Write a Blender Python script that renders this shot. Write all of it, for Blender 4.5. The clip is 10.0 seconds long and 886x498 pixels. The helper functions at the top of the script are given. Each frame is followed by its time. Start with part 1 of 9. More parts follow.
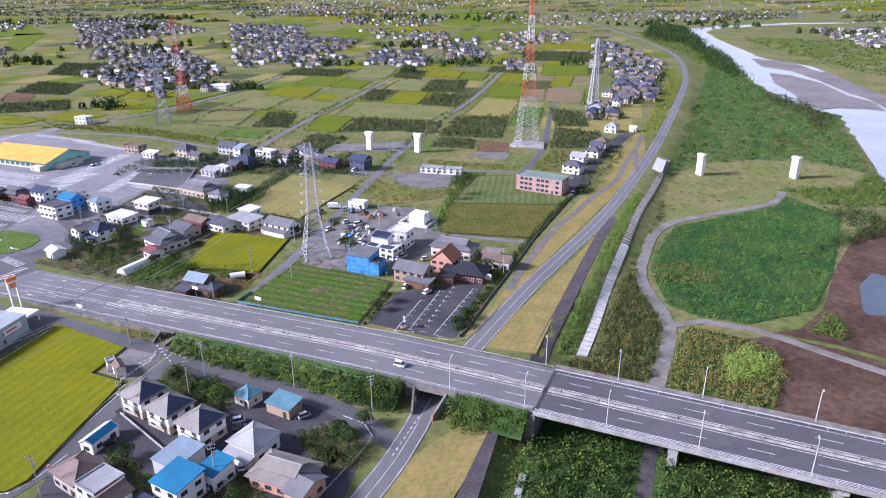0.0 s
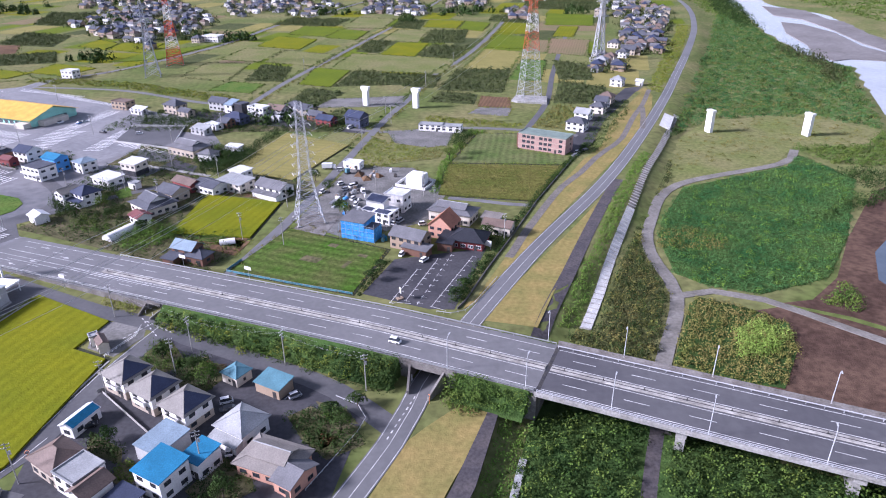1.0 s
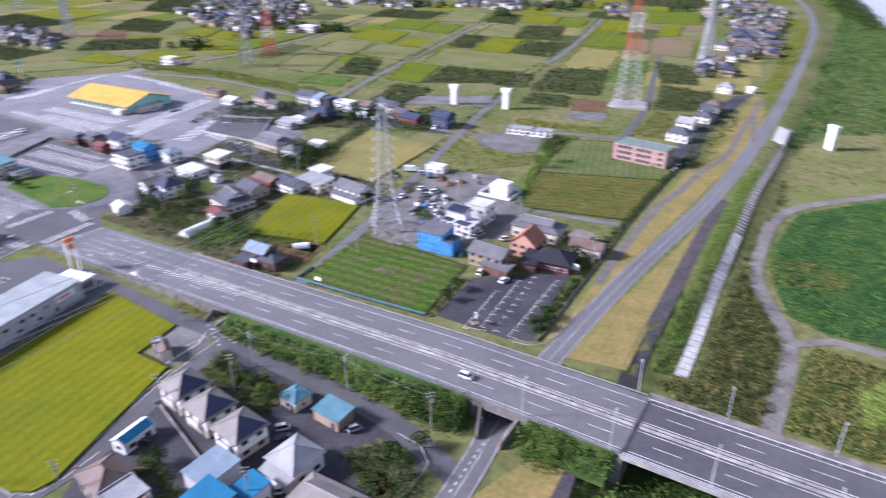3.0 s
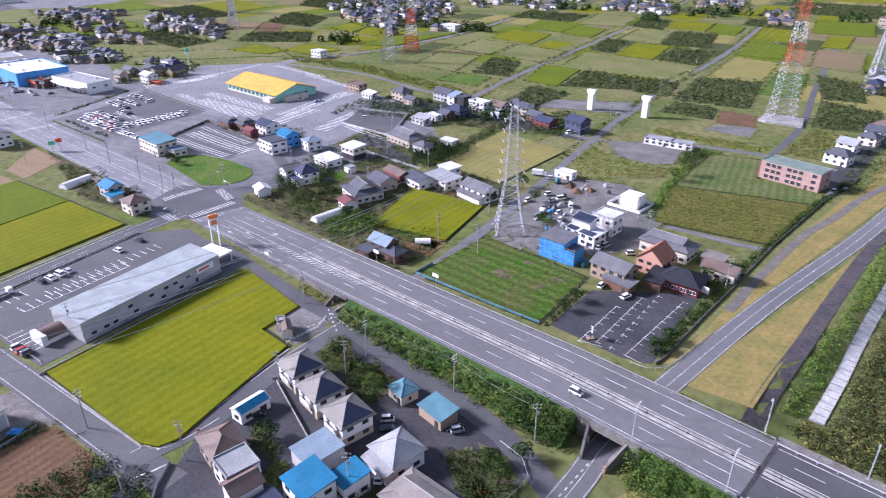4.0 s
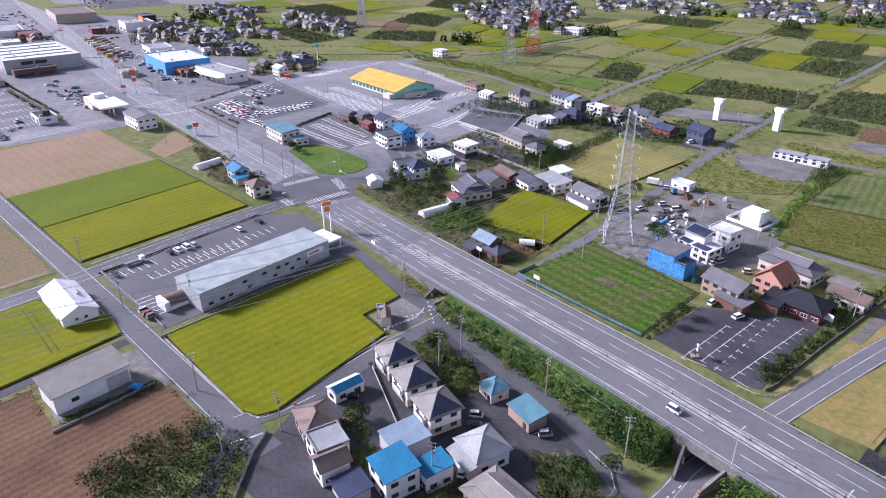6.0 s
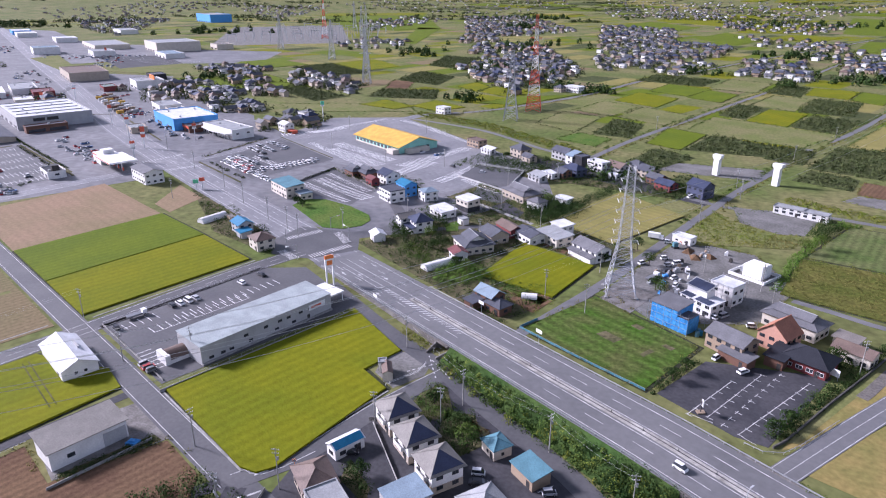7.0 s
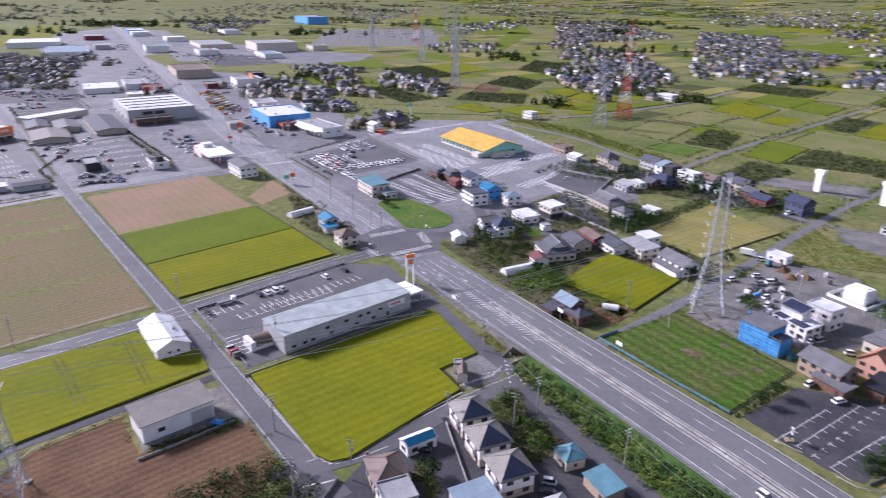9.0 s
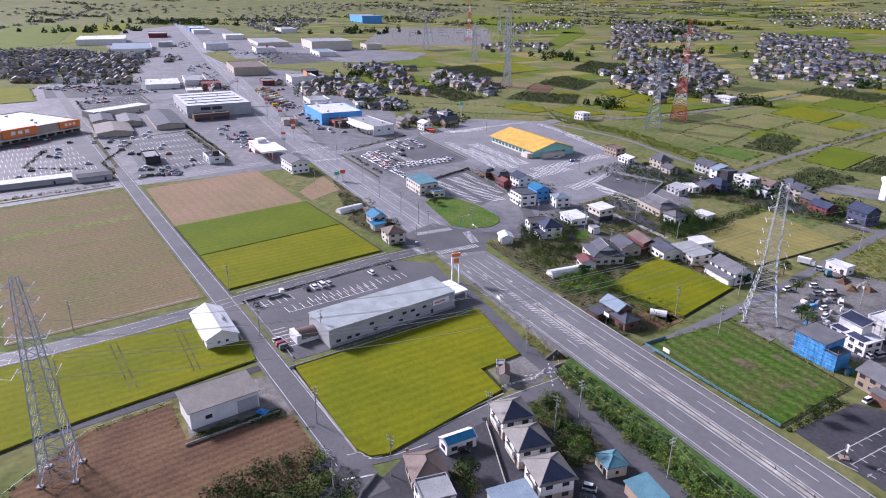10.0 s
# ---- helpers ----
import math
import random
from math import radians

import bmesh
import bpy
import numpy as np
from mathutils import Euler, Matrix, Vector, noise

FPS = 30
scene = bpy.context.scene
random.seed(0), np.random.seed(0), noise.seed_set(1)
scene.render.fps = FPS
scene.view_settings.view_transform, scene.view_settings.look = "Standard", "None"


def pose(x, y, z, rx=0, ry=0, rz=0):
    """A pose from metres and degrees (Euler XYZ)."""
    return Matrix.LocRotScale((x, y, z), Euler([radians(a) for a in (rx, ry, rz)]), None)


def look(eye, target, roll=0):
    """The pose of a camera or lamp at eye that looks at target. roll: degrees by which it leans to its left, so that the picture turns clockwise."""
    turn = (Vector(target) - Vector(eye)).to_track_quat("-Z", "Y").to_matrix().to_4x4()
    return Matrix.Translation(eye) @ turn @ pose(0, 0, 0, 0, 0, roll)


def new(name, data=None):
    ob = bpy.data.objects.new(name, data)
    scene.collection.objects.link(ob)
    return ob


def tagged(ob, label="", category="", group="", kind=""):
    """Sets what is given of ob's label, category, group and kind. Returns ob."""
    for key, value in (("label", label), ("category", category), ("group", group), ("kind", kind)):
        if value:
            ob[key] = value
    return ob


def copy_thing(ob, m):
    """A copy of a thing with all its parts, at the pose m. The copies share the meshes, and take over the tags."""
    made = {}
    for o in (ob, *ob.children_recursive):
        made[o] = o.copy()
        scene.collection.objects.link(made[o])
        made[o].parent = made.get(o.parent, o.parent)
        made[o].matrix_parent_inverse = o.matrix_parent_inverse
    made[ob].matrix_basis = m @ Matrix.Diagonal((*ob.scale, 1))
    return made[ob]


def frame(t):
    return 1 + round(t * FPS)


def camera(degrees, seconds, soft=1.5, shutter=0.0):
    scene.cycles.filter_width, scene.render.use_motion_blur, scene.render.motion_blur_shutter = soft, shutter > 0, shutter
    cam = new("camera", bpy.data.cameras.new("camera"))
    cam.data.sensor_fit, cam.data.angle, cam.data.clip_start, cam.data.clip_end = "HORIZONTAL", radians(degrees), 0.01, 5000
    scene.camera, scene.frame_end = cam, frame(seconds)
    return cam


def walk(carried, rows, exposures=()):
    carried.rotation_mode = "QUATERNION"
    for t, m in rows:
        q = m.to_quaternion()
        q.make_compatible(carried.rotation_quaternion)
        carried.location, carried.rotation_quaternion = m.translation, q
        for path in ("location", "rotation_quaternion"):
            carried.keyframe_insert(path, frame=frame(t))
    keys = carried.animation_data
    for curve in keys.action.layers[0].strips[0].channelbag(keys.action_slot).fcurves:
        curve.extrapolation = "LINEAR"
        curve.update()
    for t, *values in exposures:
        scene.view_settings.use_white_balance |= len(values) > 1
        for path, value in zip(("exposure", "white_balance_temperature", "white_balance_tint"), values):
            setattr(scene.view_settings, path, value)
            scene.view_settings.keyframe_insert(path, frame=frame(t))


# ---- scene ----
# the camera: metres ahead of the first eye, then yaw, pitch and roll in degrees
cam = camera(67.27, 10.0, soft=1.0, shutter=0.6)
ROWS = [
    (0.0, 0.00, 0.00, 108.00, 0.00, -21.71, -0.36),
    (0.5, 0.76, 5.92, 108.15, 0.10, -23.71, -0.51),
    (1.0, 1.03, 12.05, 108.61, 0.11, -25.83, -0.48),
    (1.5, 1.17, 18.38, 109.08, 0.10, -26.59, -0.49),
    (2.0, 1.30, 23.69, 109.22, 0.17, -26.54, -0.50),
    (2.5, 0.90, 27.83, 109.39, 0.61, -26.51, -0.40),
    (3.0, -0.02, 30.94, 109.02, 7.78, -26.41, -0.13),
    (3.2, 0.33, 31.23, 109.28, 11.60, -26.34, -0.12),
    (4.5, -0.56, 34.18, 108.28, 22.15, -26.38, 0.18),
    (5.0, -0.62, 33.79, 108.16, 26.92, -26.40, 0.38),
    (5.2, -0.55, 33.83, 107.98, 28.78, -26.39, 0.38),
    (6.3, 1.45, 33.40, 107.11, 29.76, -25.81, -0.11),
    (6.5, 1.47, 33.45, 107.34, 29.81, -24.66, -0.11),
    (7.0, 1.50, 33.17, 107.44, 29.85, -21.48, -0.01),
    (7.5, 1.57, 32.89, 107.28, 29.91, -21.05, -0.01),
    (8.0, 1.47, 32.82, 107.33, 30.02, -21.07, 0.00),
    (8.5, 1.14, 32.51, 107.43, 32.08, -21.13, 0.15),
    (9.0, 0.95, 32.49, 107.21, 37.11, -21.17, 0.35),
    (9.5, 1.28, 32.72, 107.29, 40.87, -21.24, 0.43),
    (10.0, 1.24, 32.93, 107.08, 41.46, -21.25, 0.40),
]
walk(cam, [(t, pose(x, y, z, 90 + pitch, 0, yaw) @ pose(0, 0, 0, 0, 0, roll)) for t, x, y, z, yaw, pitch, roll in ROWS],
     [(0.0, 1.08, 5450, 29), (2.5, 1.1, 5450, 29), (5.0, 1.02, 5500, 29), (6.5, 0.94, 5560, 29), (10.0, 0.8, 5640, 29)])

# ---- light: an overcast evening sky, the low sun behind thin cloud ahead and to the left ----
world = bpy.data.worlds.new("world")
scene.world = world
world.use_nodes = True
nt = world.node_tree
sky = nt.nodes.new("ShaderNodeTexSky")
sky.sky_type = "NISHITA"
sky.sun_disc = False
sky.sun_elevation = radians(26)
SUN_YAW = 98.0  # degrees to the left of straight ahead
sky.sun_rotation = radians(-SUN_YAW)
sky.air_density, sky.dust_density, sky.ozone_density = 1.0, 1.0, 1.0
hsv = nt.nodes.new("ShaderNodeHueSaturation")
hsv.inputs["Saturation"].default_value = 0.5  # cloud takes the blue out of the sky
nt.links.new(sky.outputs[0], hsv.inputs["Color"])
bg = nt.nodes["Background"]
bg.inputs["Strength"].default_value = 0.082
nt.links.new(hsv.outputs[0], bg.inputs["Color"])
sun_data = bpy.data.lights.new("sun", "SUN")
sun_data.energy, sun_data.angle, sun_data.color = 4.6, radians(10), (1.0, 0.94, 0.87)
sun = new("sun", sun_data)
sun.matrix_world = look((-600, 300, 300), (-600 + 300 * math.sin(radians(SUN_YAW)), 300 - 300 * math.cos(radians(SUN_YAW)), 300 - 300 * math.tan(radians(28))))

# ---- materials ----
def mat(name, c1, c2=None, rough=0.85, scale=0.05, fine=1.5, mix=1.0, bump=0.0, bump_scale=2.0, metal=0.0, spec=0.25, fleck=0.25, island=0.0, stripes=None):
    """Two colours blended by a broad noise, darkened and lightened by a fine one; world metres."""
    m = bpy.data.materials.new(name)
    m.use_nodes = True
    t = m.node_tree
    b = t.nodes["Principled BSDF"]
    b.inputs["Roughness"].default_value, b.inputs["Metallic"].default_value = rough, metal
    b.inputs["Specular IOR Level"].default_value = spec
    geo = t.nodes.new("ShaderNodeNewGeometry")
    n1 = t.nodes.new("ShaderNodeTexNoise")
    n1.inputs["Scale"].default_value, n1.inputs["Detail"].default_value = scale, 5
    t.links.new(geo.outputs["Position"], n1.inputs["Vector"])
    ramp = t.nodes.new("ShaderNodeMapRange")
    ramp.inputs["From Min"].default_value, ramp.inputs["From Max"].default_value = 0.35, 0.65
    ramp.inputs["To Max"].default_value = mix
    t.links.new(n1.outputs["Fac"], ramp.inputs["Value"])
    mx = t.nodes.new("ShaderNodeMix")
    mx.data_type = "RGBA"
    mx.inputs["A"].default_value, mx.inputs["B"].default_value = (*c1, 1), (*(c2 or [v * 0.75 for v in c1]), 1)
    t.links.new(ramp.outputs["Result"], mx.inputs["Factor"])
    n2 = t.nodes.new("ShaderNodeTexNoise")
    n2.inputs["Scale"].default_value, n2.inputs["Detail"].default_value = fine, 4
    t.links.new(geo.outputs["Position"], n2.inputs["Vector"])
    val = t.nodes.new("ShaderNodeMapRange")
    val.inputs["From Min"].default_value, val.inputs["From Max"].default_value = 0.3, 0.7
    val.inputs["To Min"].default_value, val.inputs["To Max"].default_value = 1 - fleck, 1 + fleck
    t.links.new(n2.outputs["Fac"], val.inputs["Value"])
    last = val.outputs["Result"]
    if stripes:  # (degrees, period in metres, depth): rows or wheel tracks across a field
        deg, period, depth = stripes
        mp = t.nodes.new("ShaderNodeMapping")
        mp.inputs["Rotation"].default_value = (0, 0, radians(-deg))
        t.links.new(geo.outputs["Position"], mp.inputs["Vector"])
        wv = t.nodes.new("ShaderNodeTexWave")
        wv.inputs["Scale"].default_value = 2 * math.pi / (20 * period)
        wv.inputs["Distortion"].default_value, wv.inputs["Detail"].default_value = 0.7, 2
        wv.inputs["Detail Scale"].default_value = 0.6
        t.links.new(mp.outputs["Vector"], wv.inputs["Vector"])
        w2 = t.nodes.new("ShaderNodeMapRange")
        w2.inputs["To Min"].default_value, w2.inputs["To Max"].default_value = 1 - depth, 1.0
        t.links.new(wv.outputs["Fac"], w2.inputs["Value"])
        ml = t.nodes.new("ShaderNodeMath")
        ml.operation = "MULTIPLY"
        t.links.new(last, ml.inputs[0])
        t.links.new(w2.outputs["Result"], ml.inputs[1])
        last = ml.outputs[0]
    if island:
        src = t.nodes.new("ShaderNodeMapRange")
        src.inputs["To Min"].default_value, src.inputs["To Max"].default_value = 1 - island, 1 + island
        t.links.new(geo.outputs["Random Per Island"], src.inputs["Value"])
        ml = t.nodes.new("ShaderNodeMath")
        ml.operation = "MULTIPLY"
        t.links.new(last, ml.inputs[0])
        t.links.new(src.outputs["Result"], ml.inputs[1])
        last = ml.outputs[0]
    sc = t.nodes.new("ShaderNodeVectorMath")
    sc.operation = "SCALE"
    t.links.new(mx.outputs["Result"], sc.inputs[0])
    t.links.new(last, sc.inputs["Scale"])
    t.links.new(sc.outputs[0], b.inputs["Base Color"])
    if bump:
        n3 = t.nodes.new("ShaderNodeTexNoise")
        n3.inputs["Scale"].default_value, n3.inputs["Detail"].default_value = bump_scale, 6
        t.links.new(geo.outputs["Position"], n3.inputs["Vector"])
        bp = t.nodes.new("ShaderNodeBump")
        bp.inputs["Strength"].default_value, bp.inputs["Distance"].default_value = bump, 0.5
        t.links.new(n3.outputs["Fac"], bp.inputs["Height"])
        t.links.new(bp.outputs[0], b.inputs["Normal"])
    return m


ASPHALT = mat("asphalt", (0.072, 0.072, 0.077), (0.1, 0.098, 0.101), 0.62, 0.06, 0.9, bump=0.06, fleck=0.12, spec=0.35)
# next two: far asphalt, haze and sun sheen lightened into the colour
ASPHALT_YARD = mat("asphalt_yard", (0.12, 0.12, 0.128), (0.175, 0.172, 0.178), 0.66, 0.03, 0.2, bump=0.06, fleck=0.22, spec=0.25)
ASPHALT_HAZED = mat("asphalt_hazed", (0.165, 0.165, 0.175), (0.21, 0.207, 0.214), 0.64, 0.05, 0.4, bump=0.06, fleck=0.14, spec=0.3)
ASPHALT_DARK = mat("asphalt_dark", (0.043, 0.043, 0.049), (0.066, 0.064, 0.07), 0.72, 0.08, 0.9, bump=0.08, fleck=0.18, spec=0.18)
ASPHALT_DECK = mat("asphalt_deck", (0.115, 0.114, 0.117), (0.142, 0.14, 0.143), 0.58, 0.04, 0.6, bump=0.05, fleck=0.1, spec=0.4)
ASPHALT_PATCH = mat("asphalt_patch", (0.055, 0.05, 0.055), (0.08, 0.07, 0.07), 0.85, 0.2, 1.2, fleck=0.3)
ASPHALT_BRIDGE = mat("asphalt_bridge", (0.075, 0.073, 0.08), (0.1, 0.098, 0.103), 0.6, 0.05, 0.6, bump=0.05, fleck=0.1, spec=0.35)
LINE = mat("road_paint", (0.6, 0.6, 0.59), (0.36, 0.36, 0.36), 0.6, 0.35, 1.6)
STALL_PAINT = mat("stall_paint", (0.85, 0.85, 0.84), (0.7, 0.7, 0.69), 0.6, 0.3, 1.5, fleck=0.1)
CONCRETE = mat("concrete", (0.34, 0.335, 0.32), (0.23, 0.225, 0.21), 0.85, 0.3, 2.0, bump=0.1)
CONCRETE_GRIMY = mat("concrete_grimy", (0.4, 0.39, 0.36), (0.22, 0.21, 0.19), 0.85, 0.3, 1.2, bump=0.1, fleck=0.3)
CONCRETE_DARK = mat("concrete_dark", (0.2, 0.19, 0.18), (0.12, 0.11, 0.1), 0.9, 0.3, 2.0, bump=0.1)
CONCRETE_PALE = mat("concrete_pale", (0.46, 0.46, 0.45), (0.36, 0.36, 0.35), 0.85, 0.3, 2.0, bump=0.1)
CONCRETE_BLACK = mat("concrete_black", (0.06, 0.06, 0.055), (0.1, 0.095, 0.085), 0.9, 0.3, 2.0, bump=0.1)
MIRROR = mat("mirror", (0.85, 0.85, 0.85), (0.8, 0.8, 0.8), 0.05, 0.5, 2, metal=1.0, fleck=0.02)
GRAVEL = mat("gravel", (0.175, 0.17, 0.163), (0.11, 0.108, 0.1), 0.95, 0.1, 1.0, bump=0.2, fleck=0.25)
GROUND = mat("ground", (0.095, 0.122, 0.035), (0.165, 0.155, 0.068), 0.95, 0.018, 0.25, bump=0.3, bump_scale=0.6, fleck=0.3, spec=0.06)
RICE = mat("rice_ripe", (0.165, 0.168, 0.004), (0.125, 0.145, 0.005), 0.85, 0.045, 0.9, bump=0.25, bump_scale=1.6, fleck=0.12, stripes=(-15, 3.6, 0.13), spec=0.06)
RICE_GREEN = mat("rice_green", (0.115, 0.15, 0.009), (0.092, 0.13, 0.01), 0.85, 0.04, 0.9, bump=0.25, bump_scale=1.6, fleck=0.12, stripes=(-14, 3.4, 0.13), spec=0.06)
RICE_PALE = mat("rice_pale", (0.25, 0.22, 0.075), (0.2, 0.185, 0.06), 0.9, 0.06, 1.2, bump=0.25, fleck=0.12, stripes=(75, 4.5, 0.14), spec=0.06)
STUBBLE = mat("stubble", (0.27, 0.19, 0.125), (0.22, 0.17, 0.1), 0.95, 0.03, 0.6, bump=0.15, fleck=0.12, stripes=(76, 5.0, 0.06), spec=0.06)
STUBBLE_GREEN = mat("stubble_green", (0.16, 0.145, 0.07), (0.205, 0.15, 0.09), 0.95, 0.02, 0.8, bump=0.2, fleck=0.18, stripes=(-13, 2.6, 0.15), spec=0.06)
SOIL = mat("soil", (0.12, 0.072, 0.045), (0.165, 0.105, 0.06), 0.95, 0.08, 1.2, bump=0.3, fleck=0.2, stripes=(-12, 2.4, 0.22), spec=0.06)
SOIL_RED = mat("soil_red", (0.062, 0.038, 0.029), (0.11, 0.07, 0.05), 0.95, 0.06, 0.5, bump=0.5, fleck=0.3, spec=0.06)
GRASS = mat("grass", (0.06, 0.12, 0.02), (0.1, 0.14, 0.03), 0.95, 0.08, 1.0, bump=0.5, fleck=0.35, spec=0.06)
GRASS_DRY = mat("grass_dry", (0.26, 0.2, 0.075), (0.18, 0.165, 0.055), 0.95, 0.09, 0.7, bump=0.25, fleck=0.18, stripes=(-25, 2.6, 0.06), spec=0.06)
GRASS_ROWS = mat("grass_rows", (0.06, 0.125, 0.015), (0.1, 0.115, 0.035), 0.95, 0.09, 0.7, bump=0.5, fleck=0.35, stripes=(69, 4.4, 0.3), spec=0.06)
LOT_ROWS = mat("lot_rows", (0.085, 0.125, 0.034), (0.145, 0.152, 0.065), 0.95, 0.05, 0.6, bump=0.4, fleck=0.25, stripes=(-8, 3.6, 0.22), spec=0.06)
LOT_GREEN = mat("lot_green", (0.128, 0.148, 0.046), (0.172, 0.165, 0.072), 0.95, 0.04, 0.5, bump=0.4, fleck=0.25, spec=0.06)
CROP = mat("crop_field", (0.05, 0.105, 0.02), (0.075, 0.12, 0.025), 0.9, 0.1, 0.8, bump=0.6, fleck=0.35, spec=0.06)
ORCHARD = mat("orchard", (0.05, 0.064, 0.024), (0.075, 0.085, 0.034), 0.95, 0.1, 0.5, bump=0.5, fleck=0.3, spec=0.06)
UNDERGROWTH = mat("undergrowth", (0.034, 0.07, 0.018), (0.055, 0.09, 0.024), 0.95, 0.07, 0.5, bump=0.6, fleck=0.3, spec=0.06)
GARDEN = mat("garden_soil", (0.06, 0.066, 0.026), (0.13, 0.112, 0.066), 0.95, 0.12, 0.7, bump=0.4, fleck=0.35, spec=0.06)
DITCH = mat("ditch", (0.028, 0.03, 0.02), (0.05, 0.055, 0.03), 0.9, 0.3, 1.5, fleck=0.3, spec=0.1)
LEAF = mat("leaf", (0.055, 0.105, 0.02), (0.095, 0.13, 0.024), 0.75, 0.12, 1.5, fleck=0.22, island=0.22, spec=0.06)
LEAF_DARK = mat("leaf_dark", (0.02, 0.043, 0.011), (0.042, 0.07, 0.017), 0.75, 0.15, 1.5, fleck=0.22, island=0.22, spec=0.06)
LEAF_LIME = mat("leaf_lime", (0.14, 0.19, 0.025), (0.18, 0.18, 0.03), 0.75, 0.15, 1.5, fleck=0.22, island=0.22, spec=0.06)
LEAF_OLIVE = mat("leaf_olive", (0.12, 0.13, 0.03), (0.18, 0.155, 0.05), 0.8, 0.12, 1.5, fleck=0.22, island=0.22, spec=0.06)
LEAF_OLIVE_DARK = mat("leaf_olive_dark", (0.035, 0.05, 0.016), (0.06, 0.066, 0.026), 0.8, 0.12, 1.5, fleck=0.22, island=0.22, spec=0.06)
LEAF_FRESH = mat("leaf_fresh", (0.085, 0.17, 0.025), (0.12, 0.19, 0.03), 0.75, 0.12, 1.5, fleck=0.22, island=0.22, spec=0.06)
LEAF_BRIGHT = mat("leaf_bright", (0.17, 0.26, 0.045), (0.21, 0.29, 0.06), 0.75, 0.12, 1.5, fleck=0.22, island=0.22, spec=0.06)
PATH_BROWN = mat("path_brown", (0.115, 0.105, 0.098), (0.16, 0.145, 0.125), 0.9, 0.2, 1.2, fleck=0.25)
LEAF_KUDZU = mat("leaf_vine", (0.035, 0.11, 0.034), (0.08, 0.155, 0.042), 0.7, 0.07, 0.6, fleck=0.25, island=0.18, spec=0.06)
LEAF_RUST = mat("leaf_rust", (0.13, 0.05, 0.025), (0.1, 0.065, 0.03), 0.8, 0.15, 1.5, fleck=0.22, island=0.22, spec=0.06)
BARK = mat("bark", (0.1, 0.075, 0.055), None, 0.95, 0.8, 4, bump=0.3)
MOWN = mat("mown_grass", (0.085, 0.1, 0.02), (0.125, 0.118, 0.032), 0.95, 0.08, 0.7, bump=0.5, fleck=0.35, stripes=(80, 4.0, 0.12), spec=0.06)
STEEL = mat("galvanised_steel", (0.45, 0.46, 0.47), (0.35, 0.36, 0.37), 0.45, 0.3, 3, metal=0.6, fleck=0.1)
TOWER_STEEL = mat("tower_steel", (0.46, 0.47, 0.49), (0.38, 0.39, 0.41), 0.5, 0.3, 3, metal=0.0, fleck=0.1)
STEEL_PAINT_RED = mat("red_paint", (0.62, 0.11, 0.06), (0.56, 0.13, 0.07), 0.5, 0.2, 2, fleck=0.1)
STEEL_PAINT_WHITE = mat("white_paint", (0.78, 0.78, 0.77), (0.7, 0.7, 0.69), 0.5, 0.2, 2, fleck=0.08)
WOOD_POLE = mat("pole_concrete", (0.36, 0.35, 0.33), (0.28, 0.27, 0.25), 0.9, 0.5, 3)
GLASS = mat("window_glass", (0.03, 0.035, 0.045), (0.05, 0.055, 0.065), 0.12, 0.3, 1, spec=0.8)
DARK = mat("dark_trim", (0.035, 0.035, 0.04), (0.06, 0.055, 0.05), 0.6, 0.5, 2)
RUBBER = mat("rubber", (0.02, 0.02, 0.02), (0.03, 0.03, 0.03), 0.9, 0.5, 2)
LEAF_ORCHARD = mat("leaf_orchard", (0.05, 0.07, 0.024), (0.085, 0.1, 0.036), 0.8, 0.06, 0.8, fleck=0.2, island=0.2, spec=0.06)
SAND = mat("river_gravel", (0.19, 0.18, 0.175), (0.14, 0.13, 0.125), 0.95, 0.02, 0.2, fleck=0.15)
POND = mat("pond_water", (0.06, 0.08, 0.1), (0.09, 0.11, 0.13), 0.12, 0.05, 0.3, spec=0.5, fleck=0.05)
TRACK = mat("gravel_track", (0.2, 0.188, 0.17), (0.135, 0.126, 0.11), 0.95, 0.12, 0.9, bump=0.2, fleck=0.2)
# glossy, and the pale base colour adds to the sky's reflection
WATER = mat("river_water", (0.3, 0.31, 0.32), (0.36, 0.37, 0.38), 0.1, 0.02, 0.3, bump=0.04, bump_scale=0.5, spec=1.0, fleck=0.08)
NET_BLUE = mat("blue_netting", (0.06, 0.2, 0.27), (0.1, 0.25, 0.31), 0.7, 0.3, 2)
SHEET_BLUE = mat("blue_sheeting", (0.045, 0.235, 0.56), (0.075, 0.3, 0.62), 0.6, 0.3, 1.2, bump=0.3)


def wall_mat(name, c):
    return mat(name, c, [v * 0.86 for v in c], 0.85, 0.25, 2.5, fleck=0.08)


def roof_mat(name, c, rough=0.6):
    return mat(name, c, [v * 0.78 for v in c], rough, 0.25, 3.0, fleck=0.16, bump=0.15, bump_scale=3, spec=0.16)


